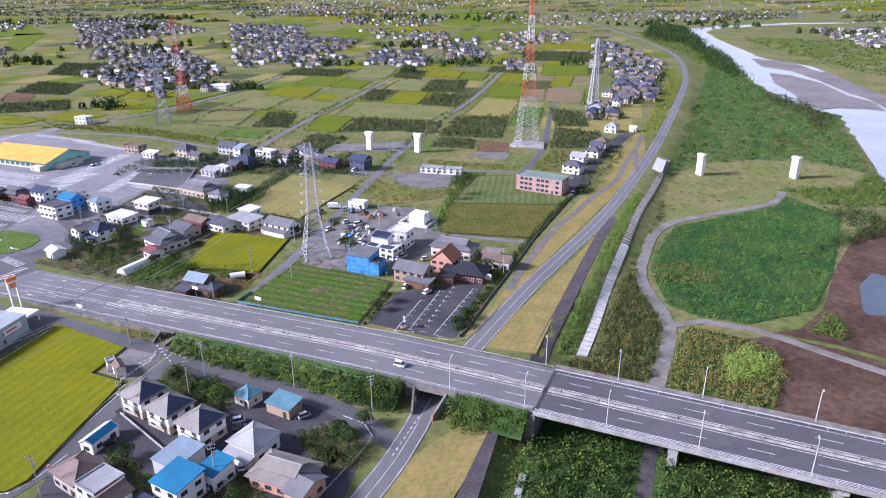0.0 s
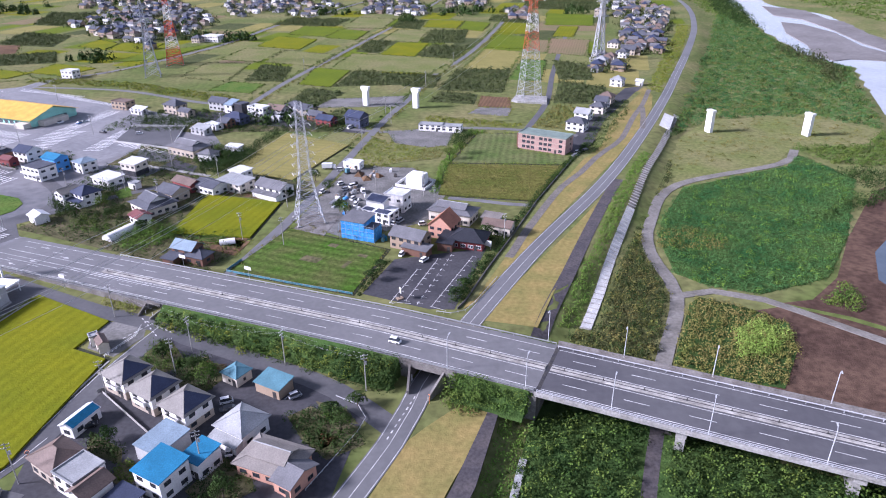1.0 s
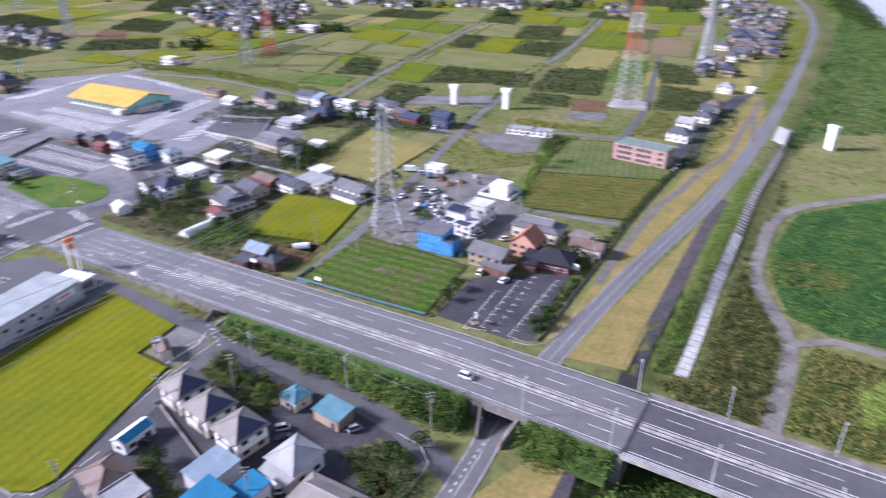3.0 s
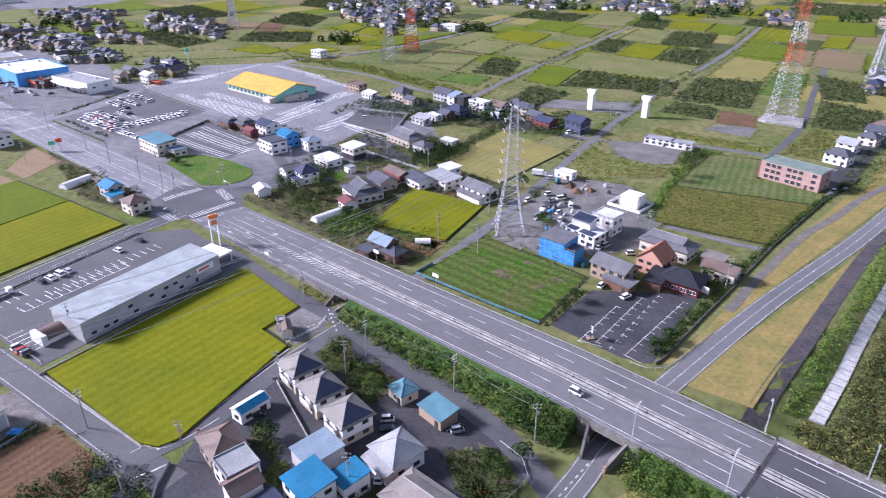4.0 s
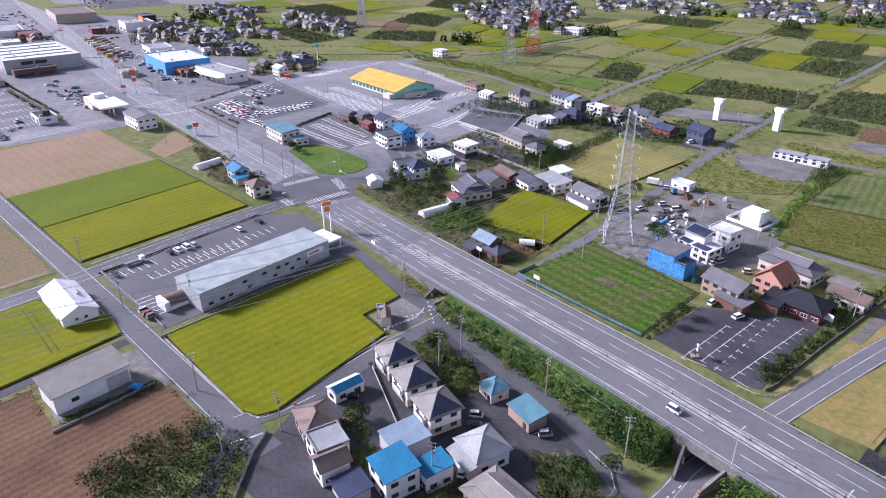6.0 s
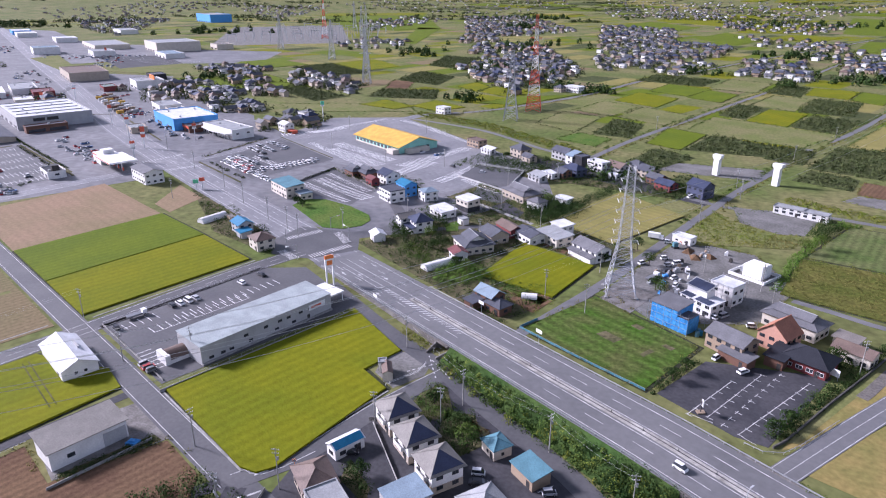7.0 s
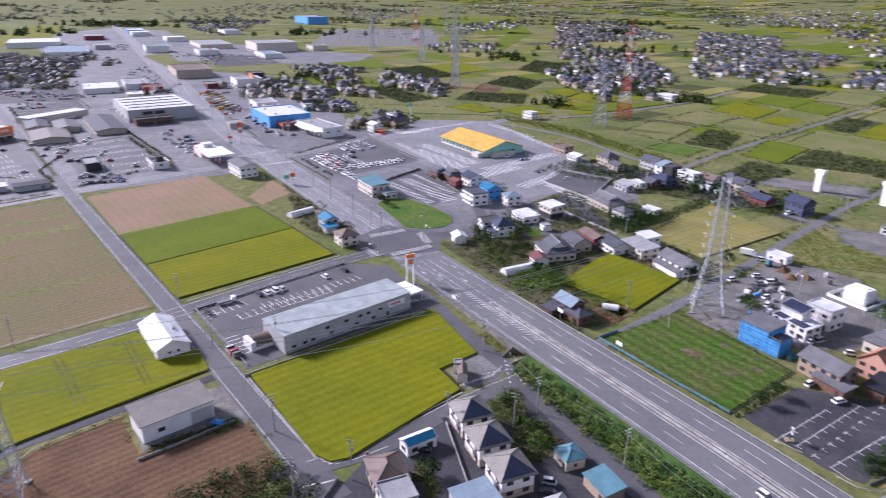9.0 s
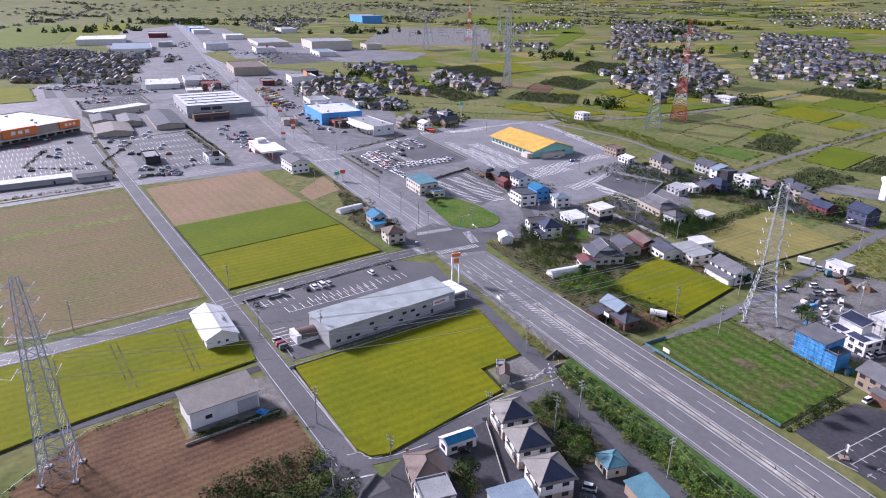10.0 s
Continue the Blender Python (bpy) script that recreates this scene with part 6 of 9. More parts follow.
for f in range(3):
    for u in (-10.2, -7.6, -5.0, -0.4, 2.2, 4.8, 10.8):
        add_window(flats, u, -5.5, 0.8 + 2.7 * f, 0, 2.0, 1.5, True)
        add_window(flats, -u, 5.5, 0.8 + 2.7 * f, 180, 2.0, 1.5, True)
    add_window(flats, 13.5, 2.0, 0.9 + 2.7 * f, 90, 1.3, 1.2, True)
    part("floor_band", Shape().box(0, 0, 2.45 + 2.7 * f, 27.16, 11.16, 0.18), WALLS["beige"], flats)
part("stair_tower", Shape().box(-14.3, -2, 0, 1.5, 4, 7.6), WALLS["brown"], flats)
house(149, 517, -30, 5, 4, 3.4, "gable", "white", "white", "small white hut with a pale roof on the levee", rise=1.2, floors=1, windows=False, name="hut", category="hut")
yellow = house(-270, 436.5, -22, 57, 33, 4.6, "gable", "yellow", "mint", "mint-green hall with a huge bright yellow roof", rise=5.4, floors=1, eave=1.6, windows=False, name="hall", category="hall")
for i in range(12):
    add_window(yellow, -26 + i * 4.7, -16.5, 1.0, 0, 3.4, 2.2, False)
part("annex", Shape().box(31.0, -3, 0, 5, 18, 3.2).box(24, -19, 0, 8, 5, 3.0), WALLS["cream"], yellow)
part("gable_glazing", Shape().box(28.7, 3, 0.8, 0.2, 12, 2.6), GLASS, yellow)
part("skirting", Shape().box(0, -16.6, 0, 57.2, 0.2, 0.9), WALLS["cream"], yellow)

# ---- the shopping strip ----
def sign_tower(x, y, turn, h, board, colours, label, w=3.0, legs=2):
    root = empty("sign_tower", pose(x, y, 0, 0, 0, turn), label, "sign")
    for sx in ((-1, 1) if legs == 2 else (0,)):
        part("post", Shape().box(sx * w * 0.38, 0, 0, 0.55, 0.55, h), STEEL_PAINT_WHITE, root)
    z = h
    for k, (hh, m) in enumerate(zip(board, colours)):
        z -= hh
        part("sign_board", Shape().box(0, 0, z + 0.08, w, 0.6, hh - 0.12), m, root)
    return root


RED, WHT = STEEL_PAINT_RED, STEEL_PAINT_WHITE
ORANGE = mat("orange_sign", (0.75, 0.2, 0.05), (0.7, 0.22, 0.06), 0.5, 0.3, 2, fleck=0.05)
GREEN_SIGN = mat("green_sign", (0.12, 0.5, 0.3), (0.12, 0.46, 0.28), 0.5, 0.3, 2, fleck=0.05)
sign_tower(-152.5, 214.5, 62, 13, (1.6, 3.0), (ORANGE, WHT), "orange and white shop sign tower on two posts", 3.6)
part("sign_mark", Shape().box(0, -0.36, 9.0, 2.2, 0.1, 1.8), ORANGE, m=pose(-152.5, 214.5, 0, 0, 0, 62)).parent = None
bpy.data.objects["sign_mark"].parent = bpy.data.objects["sign_tower"]
bpy.data.objects["sign_mark"].matrix_basis = Matrix()
for x, y, h, b, c in ((-390, 306, 12, (1.6, 2.2, 1.0), (RED, WHT, STEEL)), (-418, 335, 15, (1.4, 3.4, 1.4, 2.0), (WHT, RED, WHT, RED)), (-455, 350, 16, (1.6, 1.6, 3.2), (WHT, RED, WHT)), (-512, 376, 15, (2.4, 1.0, 1.4), (RED, WHT, STEEL)), (-300, 283, 6, (2.0,), (RED,)),
                      (-303, 281, 5, (2.0,), (GREEN_SIGN,)), (-372, 478, 15, (2.6, 1.2), (GREEN_SIGN, WHT)), (-408, 372, 11, (1.6, 1.0, 1.0), (RED, STEEL, WHT)), (-660, 440, 14, (2.4, 1.0), (WHT, RED)), (-1010, 720, 16, (4.0,), (RED,)), (-640, 395, 14, (2.6, 2.0), (RED, WHT))):
    sign_tower(x, y, 50, h * 1.15, [q * 1.15 for q in b], c, "red and white roadside shop sign on a tall post" if c[0] is not GREEN_SIGN else "green roadside sign on a tall post", 3.0, 1)


def store_block(x, y, turn, w, d, h, wall, roof, label, band=None, front=-1, clutter=4, name="shop", category="shop"):
    """A flat-roofed roadside shop: walls, parapet, roof sheet, shop front, sign band and roof units."""
    root = empty(name, pose(x, y, 0, 0, 0, turn), label, category)
    part("wall", Shape().box(0, 0, 0, w, d, h), WALLS[wall], root)
    part("roof", Shape().box(0, 0, h + 0.01, w - 0.8, d - 0.8, 0.15), ROOFS[roof], root)
    for cx, cy, sx, sy in ((0, -d / 2, w + 0.2, 0.4), (0, d / 2, w + 0.2, 0.4), (-w / 2, 0, 0.4, d - 0.4), (w / 2, 0, 0.4, d - 0.4)):
        part("parapet", Shape().box(cx, cy, h, sx, sy, 0.7), WALLS[wall], root)
    far = math.hypot(x, y) > 620
    n = max(2, int(w // (18 if far else 7)))
    for i in range(n):
        add_window(root, (i + 0.5) / n * w - w / 2, front * d / 2, 0.3, 0 if front < 0 else 180, min(12.0 if far else 5.4, w / n - 0.8), 2.6, True)
    for i in range(0 if far else max(1, int(d // 9))):
        add_window(root, w / 2, (i + 0.5) / max(1, int(d // 9)) * d - d / 2, h * 0.5, 90, 2.4, 1.2, True)
    if band:
        part("sign_band", Shape().box(0, front * (d / 2 + 0.2), h - 1.8, w * 0.98, 0.3, 1.6), band, root)
    r = random.Random(int(x))
    for i in range(clutter):
        part("roof_unit", Shape().box(r.uniform(-0.4, 0.4) * w, r.uniform(-0.35, 0.35) * d, h + 0.15, 1.8, 1.2, 1.1), STEEL, root)
    return root


market = store_block(-588, 171, 105, 120, 72, 9, "beige", "white", "huge supermarket with a white roof and orange-red sign blocks", None, -1, 10)
for u, w, h0, hh in ((51, 17, 4.6, 5.0), (11, 26, 4.6, 6.0), (-45, 18, 4.6, 5.0)):
    block = part("sign_block", Shape().box(u, -37.0, h0, w, 1.6, hh), ORANGE, market)
    for k in range(3):
        part("sign_mark", Shape().box(u + (k - 1) * w * 0.2, -37.85, h0 + hh * 0.3, w * 0.12, 0.1, hh * 0.4), WHT, block)
part("canopy", Shape().box(8, -38.5, 3.4, 100, 5, 0.5), WALLS["cream"], market)
big_store = store_block(-589, 366, -20, 84, 56, 10, "grey", "white", "large grey store with a bright white ribbed roof", None, -1, 6)
for u in (-26, -9, 9, 26):
    part("roof_rib", Shape().box(u, 0, 10.2, 1.2, 50, 0.5), ROOFS["pale"], big_store)
for u in (-12, -2):
    part("wall_sign", Shape().box(42.1, u, 6.0, 0.2, 8.5, 2.6), DARK, big_store)
store_block(-540, 337, 72, 30, 9, 5, "brown", "slate", "low brown entrance block of the large store", None, -1, 1)
for x, y, w, d, rc in ((-600, 268, 46, 16, "tile"), (-545, 254, 42, 25, "tan"), (-577, 281, 40, 16, "grey"), (-560, 304, 76, 22, "tile")):
    house(x, y, -19, w, d, 3.4, "gable", rc, "beige", f"low shop hall with a wide {rc if rc != 'tile' else 'dark grey'} gabled roof", rise=1.7, floors=1, eave=0.8, windows=False, name="shop_hall", category="shop")
house(-628, 294, 100, 56, 18, 5.0, "flat", "white", "cream", "long curving white-roofed covered walkway by the shops", floors=1, windows=False, name="shop_hall", category="shop")
store_block(-431, 229, -18, 20, 9, 4.5, "black", "pale", "small black shop with a yellow-lit front", None, -1, 2)
eatery = store_block(-402, 258, -18, 18, 10, 4.0, "white", "black", "small white eatery with a black sign block", None, -1, 2)
part("sign_board", Shape().box(6, 0, 4, 5, 4, 4), DARK, eatery)
house(-425, 152, 73, 46, 8, 3.2, "mono", "white", "grey", "long open shed with a white metal roof", rise=0.4, floors=1, windows=False, name="bike_shed", category="shed")
house(-410, 184, 73, 18, 8, 3.0, "mono", "black", "grey", "long dark low shed at the car park's edge", rise=0.4, floors=1, windows=False, name="bike_shed", category="shed")
shop_house = house(-343, 280, -17, 21, 11, 7.0, "gable", "grey", "white", "white two-storey roadside shop with a grey roof", rise=1.6, floors=2, name="shop", category="shop")
part("sign_lettering", Shape().box(1, -4.62, 3.2, 7, 0.1, 1.1), DARK, shop_house)
gas = empty("petrol_station", pose(-395, 293, 0, 0, 0, -18) @ Matrix.Diagonal((1.25, 1.3, 1.2, 1)), "white petrol station with a red-striped canopy", "petrol station")
part("kiosk", Shape().box(-9, 0, 0, 12, 9, 5.2).box(-6, 0, 5.2, 5, 5, 2.4), WALLS["white"], gas)
part("canopy", Shape().box(8, 0, 4.6, 22, 13, 0.9), STEEL_PAINT_WHITE, gas)
part("canopy_stripe", Shape().box(8, -6.55, 4.9, 22.1, 0.1, 0.35).box(-3.05, 0, 4.9, 0.1, 13, 0.35), RED, gas)
for sx in (1, 8, 15):
    part("column", Shape().box(sx, 0, 0, 0.5, 0.5, 4.6), STEEL_PAINT_WHITE, gas)
    part("pump", Shape().box(sx + 1.4, 0, 0, 0.8, 0.5, 1.8), RED, gas)
part("kiosk_stripe", Shape().box(-9, -4.55, 4.3, 12.1, 0.1, 0.4), RED, gas)
store_block(-466, 413, -22, 52, 36, 9.0, "blue", "white", "large store with bright blue walls and a white roof", None, -1, 3)
store_block(-438, 398, -22, 20, 16, 5, "brown", "grey", "low brown-roofed shop beside the blue store", RED, -1, 2)
deal = store_block(-403, 400, -15, 46, 18, 7, "white", "pale", "white car showroom with a wide canopy", None, -1, 2)
part("canopy", Shape().prism([(-22, -7.6), (22, -7.6), (20, -13), (0, -15), (-20, -12)], 4.4, 5.0), STEEL_PAINT_WHITE, deal)
for u in (-14, -5, 5, 14):
    part("column", Shape().tube((u, -11, 0), (u, -11, 4.4), 0.2, 0.2, 8), STEEL_PAINT_WHITE, deal)
house(-372, 432, -20, 11, 8, 5.8, "gable", "white", "white", "white house beside the dealer's yard", rise=2.0)
tagged(part("red_canopy", Shape().box(0, 0, 2.2, 8, 5, 0.3).box(-3.8, 0, 0, 0.2, 4.6, 2.2).box(3.8, 0, 0, 0.2, 4.6, 2.2), RED, m=pose(-362, 428, 0, 0, 0, -20)), "bright red carport canopy beside houses", "canopy")
orange_shop = store_block(-682, 542, -25, 34, 30, 9, "white", "pale", "white shop with an orange roof sign", None, -1, 2)
part("roof_sign", Shape().box(0, 6, 9.2, 20, 1.2, 4.2), ORANGE, orange_shop)
store_block(-830, 562, -25, 84, 44, 10, "beige", "brown", "large beige store with a dark brown roof", None, -1, 2)
store_block(-1062, 890, -25, 90, 76, 16, "cream", "pale", "big cream factory hall", None, -1, 4, "factory", "factory")
store_block(-1000, 950, -25, 40, 30, 9, "cream", "tan", "cream factory annex with a flat roof", None, -1, 3, "factory", "factory")
store_block(-1830, 1690, -25, 150, 70, 24, "blue", "pale", "huge blue warehouse with a white roof", None, -1, 0, "warehouse", "warehouse")
for i, (x, y, w, d, h, wc, rc) in enumerate(((-775, 412, 58, 36, 5, "white", "white"), (-774, 452, 56, 24, 6, "white", "pale"), (-728, 447, 30, 20, 5, "maroon", "maroon"), (-1500, 650, 130, 90, 10, "white", "white"), (-1270, 606, 150, 66, 8, "white", "skyblue"),
                                             (-1195, 732, 46, 40, 11, "white", "skyblue"), (-1225, 868, 140, 60, 8, "cream", "pale"), (-1080, 760, 50, 34, 8, "white", "pale"), (-1420, 910, 60, 40, 9, "white", "white"), (-538, 452, 30, 20, 6, "white", "pale"),
                                             (-505, 436, 20, 14, 6, "cream", "pale"), (-700, 505, 24, 14, 5, "maroon", "green"), (-740, 600, 26, 18, 6, "black", "slate"), (-960, 800, 70, 30, 7, "white", "skyblue"), (-1550, 1150, 90, 40, 10, "white", "pale"),
                                             (-690, 405, 26, 16, 5, "cream", "white"), (-650, 415, 20, 14, 5, "white", "grey"), (-1330, 700, 60, 26, 8, "grey", "pale"), (-1600, 820, 80, 40, 9, "maroon", "pale"), (-1650, 960, 70, 40, 9, "white", "white"), (-1760, 1010, 80, 40, 9, "blue", "white"), (-475, 372, 18, 12, 4, "beige", "pale"))):
    store_block(x, y, -25, w, d, h, wc, rc, f"roadside {('shop', 'store', 'workshop')[i % 3]} with {wc} walls and a {rc} roof", None, -1, 2)
# a hire yard: containers and machines in rows
for i in range(26):
    u, v = (i % 9) / 8, i // 9
    x, y = -660 + 108 * u + v * 4, 478 - 50 * u - v * 9
    m = (WALLS["tan"], ROOFS["tan"], WALLS["white"], WALLS["brown"], STEEL, WALLS["grey"], ROOFS["yellow"])[(i * 5) % 7]
    tagged(part("container", Shape().box(0, 0, 0.3, 6.0, 2.5, 2.6).box(-2.4, 0, 0, 0.5, 2.3, 0.3).box(2.4, 0, 0, 0.5, 2.3, 0.3), m, m=pose(x, y, 0.05, 0, 0, 65 + 7 * (i % 3))), "painted steel container standing in a hire yard", "container", "hire yard containers")
# substation: rows of steel gantries
for i in range(9):
    for k in range(4):
        x, y = -1120 - 42 * k + 26 * i, 1090 + 95 * k + 26 * i * 0.9
        root = empty("substation_gantry", pose(x, y, 0, 0, 0, 40), "grey steel gantry in an electrical substation", "gantry", "substation gantries")
        h = 16 + 6 * ((i + k) % 2)
        part("column", Shape().tube((-9, 0, 0), (-9, 0, h), 0.8, 0.4, 4), STEEL, root)
        part("column", Shape().tube((9, 0, 0), (9, 0, h), 0.8, 0.4, 4), STEEL, root)
        part("beam", Shape().box(0, 0, h - 2.4, 20, 0.8, 1.0), STEEL, root)


# ---- villages on the plain ----
def inside(poly, x, y):
    n, hit = len(poly), False
    for i in range(n):
        (ax, ay), (bx, by) = poly[i], poly[(i + 1) % n]
        if (ay > y) != (by > y) and x < (bx - ax) * (y - ay) / (by - ay) + ax:
            hit = not hit
    return hit


class Mixed:
    """One mesh with several materials, for what nobody could count."""

    def __init__(self):
        self.v, self.f, self.mi, self.mats = [], [], [], []

    def add(self, shape, m, material):
        if material not in self.mats:
            self.mats.append(material)
        k = len(self.v)
        self.v.extend(tuple(m @ Vector(p)) for p in shape.v)
        self.f.extend(tuple(i + k for i in f) for f in shape.f)
        self.mi.extend([self.mats.index(material)] * len(shape.f))

    def mesh(self, name):
        me = bpy.data.meshes.new(name)
        me.from_pydata(self.v, [], self.f)
        for m in self.mats:
            me.materials.append(m)
        me.polygons.foreach_set("material_index", self.mi)
        me.update()
        return me


def cottage_shapes(k):
    """A village house of one of ten kinds: name, shape and material of walls, roof, wing and windows."""
    r = random.Random(100 + k)
    w, d, h = r.uniform(9, 13), r.uniform(7, 9), r.choice((3.6, 5.4, 5.6, 5.8))
    kind = ("hip", "gable", "hip", "gable", "hip", "gable", "pyramid", "flat", "hip", "gable")[k]
    rc = ("tile", "grey", "slate", "slate", "navy", "tile", "slate", "pale", "brown", "grey")[k]
    wc = ("cream", "beige", "white", "tan", "tan", "cream", "grey", "white", "beige", "grey")[k]
    rise = 0 if kind == "flat" else 0.36 * d
    parts = [("wall", wall_shape(kind, w, d, h, rise).box(w * 0.3, -d * 0.62, 0, w * 0.4, d * 0.3, 2.6), WALLS[wc]),
             ("roof", roof_shape(kind, w, d, h + 0.05, rise, 0.7).box(w * 0.3, -d * 0.66, 2.6, w * 0.45, d * 0.34, 0.3), ROOFS[rc]),
             ("window", Shape().box(-w * 0.12, -d / 2, 1.0, w * 0.36, 0.14, 1.3), GLASS), ("window", Shape().box(w / 2, 0, 1.0, 0.14, d * 0.4, 1.2), GLASS)]
    return f"{wc} village house with a {rc if rc != 'tile' else 'dark tiled'} {kind} roof", parts


COTTAGES = []
for k in range(10):
    label, shapes = cottage_shapes(k)
    COTTAGES.append((label, shapes, [(n, sh.mesh(n, mt)) for n, sh, mt in shapes]))
VILLAGES = (
    ((-559, 640), (-448, 619), (-500, 698), (-651, 764), 15), ((-650, 548), (-560, 552), (-440, 488), (-480, 462), 13), ((-930, 300), (-812, 392), (-1058, 520), (-1340, 530), 16), ((-930, 300), (-1340, 530), (-1400, 430), (-1050, 310), 17),
    ((-471, 894), (-290, 690), (-289, 906), (-472, 1259), 17), ((-275, 920), (-215, 1137), (-394, 1985), (-622, 2072), 24), ((-699, 1398), (-593, 1770), (-1086, 2583), (-1257, 2379), 30),
    ((-775, 690), (-690, 667), (-674, 741), (-775, 747), 15), ((-395, 425), (-356, 466), (-406, 500), (-435, 478), 14), ((-115, 990), (-24, 952), (-35, 1193), (-124, 1199), 18), ((6, 1057), (65, 1054), (69, 1211), (12, 1241), 19),
    ((78, 915), (109, 899), (122, 1012), (92, 1033), 16), ((-263, 1233), (-165, 1153), (-177, 1441), (-300, 1526), 20), ((-393, 830), (-343, 804), (-395, 972), (-461, 1009), 18), ((-690, 1290), (-596, 1283), (-795, 1853), (-1098, 2142), 28),
    ((165, 642), (203, 650), (312, 985), (225, 880), 13), ((225, 880), (312, 985), (328, 1340), (270, 1300), 18), ((120, 560), (150, 575), (170, 640), (140, 650), 16), ((-620, 560), (-560, 520), (-480, 560), (-540, 600), 17),
    ((760, 1250), (1100, 1200), (1500, 1700), (900, 1750), 26), ((1150, 1000), (1700, 950), (2000, 1300), (1300, 1350), 28), ((500, 2150), (1200, 2300), (1400, 2800), (520, 2700), 40),
    ((-300, 2000), (-60, 1900), (50, 2500), (-350, 2500), 40), ((-1700, 1150), (-1450, 1050), (-2100, 1750), (-2300, 1500), 32), ((-2200, 700), (-1900, 500), (-2600, 900), (-2900, 1200), 40), ((-800, 2700), (-300, 2500), (-500, 3400), (-1000, 3300), 46),
    ((-330, 1080), (-180, 960), (-140, 1140), (-270, 1230), 26), ((-560, 1080), (-470, 1000), (-480, 1280), (-640, 1300), 24), ((-900, 1150), (-760, 1050), (-740, 1250), (-900, 1300), 30), ((-60, 1230), (150, 1180), (160, 1340), (-40, 1360), 32),
    ((-220, 1650), (0, 1500), (30, 1640), (-180, 1760), 40), ((-1300, 1750), (-1050, 1500), (-1200, 2200), (-1500, 2300), 40), ((150, 2050), (420, 1850), (430, 2600), (150, 2700), 48), ((-700, 3000), (-100, 2700), (100, 3700), (-800, 3800), 60), ((-2900, 1700), (-2300, 1500), (-2700, 2800), (-3300, 2600), 60), ((-3400, 900), (-2700, 1000), (-3100, 1900), (-3700, 1700), 70),
    ((-1000, 3400), (600, 3300), (700, 4000), (-1200, 4000), 75), ((-2300, 2900), (-1300, 2700), (-1200, 3900), (-2400, 3600), 75), ((700, 2900), (2000, 2500), (2200, 3400), (800, 3800), 80), ((-160, 1480), (60, 1380), (90, 1480), (-140, 1600), 30), ((-420, 1500), (-300, 1400), (-330, 1700), (-450, 1800), 32),
    ((-694, 507), (-656, 545), (-551, 491), (-553, 463), 17), ((-700, 400), (-640, 380), (-700, 470), (-800, 470), 26), ((-640, 620), (-560, 590), (-600, 660), (-680, 690), 18), ((-700, 560), (-650, 545), (-620, 590), (-690, 610), 16), ((-1250, 560), (-1080, 480), (-1000, 560), (-1200, 640), 24), ((700, 1000), (820, 980), (900, 1200), (760, 1220), 34),
    ((100, 1350), (230, 1320), (300, 1600), (150, 1650), 26), ((-1500, 480), (-1250, 330), (-1500, 200), (-1700, 300), 30), ((-2050, 2100), (-1750, 1900), (-2300, 2900), (-2700, 2600), 42), 
    
)
rng = random.Random(31)
PLACES = []
for *poly, step in VILLAGES:
    xs, ys = [p[0] for p in poly], [p[1] for p in poly]
    turn = -20 + rng.uniform(-8, 8)
    c, s = math.cos(radians(turn)), math.sin(radians(turn))
    ext = max(max(xs) - min(xs), max(ys) - min(ys))
    mx, my = sum(xs) / 4, sum(ys) / 4
    n = int(ext / step) + 2
    for i in range(-n, n + 1):
        for j in range(-n, n + 1):
            u, v = i * step + rng.uniform(-0.36, 0.36) * step, j * step * 0.92 + rng.uniform(-0.36, 0.36) * step
            x, y = mx + c * u - s * v, my + s * u + c * v
            if inside(poly, x, y) and rng.random() < 0.72 and abs(along(HIGHWAY_WEST, x, y)) > 22:
                PLACES.append((x, y, turn + rng.choice((0, 0, 90, 180, 270)) + rng.uniform(-4, 4), rng.randrange(10)))
PLACES.sort(key=lambda q: math.hypot(q[0], q[1]))
far_houses = Mixed()
for i, (x, y, turn, k) in enumerate(PLACES):
    q = 0.72 + 0.36 * ((i * 37) % 100) / 100
    m = pose(x, y, max(land(x, y), -3.5), 0, 0, turn) @ Matrix.Diagonal((q, q, 0.9, 1))
    label, shapes, meshes = COTTAGES[k]
    if i < 190:
        root = empty("cottage", m, label, "house", "village houses")
        for n, me in meshes:
            part(n, me, None, root)
    else:
        for n, sh, mt in shapes:
            far_houses.add(sh, m, mt)
tagged(new("far_village", far_houses.mesh("far_village")), "crowded far villages of grey-roofed houses on the plain", "village", kind="stuff")

# ---- fences, walls and small roadside things ----
def post_fence(line, gap, h, rails, material, label, name="fence", category="fence", sheet=None, lift=0.0, post=0.1):
    """Posts, rails and maybe sheets between the points of a line."""
    root = empty(name, Matrix(), label, category)
    pm = Shape().box(0, 0, -0.2, post, post, h + 0.2).mesh("post", material)
    for (ax, ay), (bx, by) in zip(line, line[1:]):
        ln = math.hypot(bx - ax, by - ay)
        turn = math.degrees(math.atan2(by - ay, bx - ax))
        n = max(1, round(ln / gap))
        for i in range(n):
            k = i / n
            x, y = ax + (bx - ax) * k, ay + (by - ay) * k
            part("post", pm, None, root, m=pose(x, y, land(x, y) + lift, 0, 0, turn))
        mx, my = (ax + bx) / 2, (ay + by) / 2
        z = land(mx, my) + lift
        for rz, rh in rails:
            part("rail", Shape().box(0, 0, rz, ln, 0.06, rh), material, root, m=pose(mx, my, z, 0, 0, turn))
        if sheet:
            part("sheet", Shape().box(0, 0, 0.05, ln, 0.03, h - 0.1), sheet, root, m=pose(mx, my, z, 0, 0, turn))
    return root


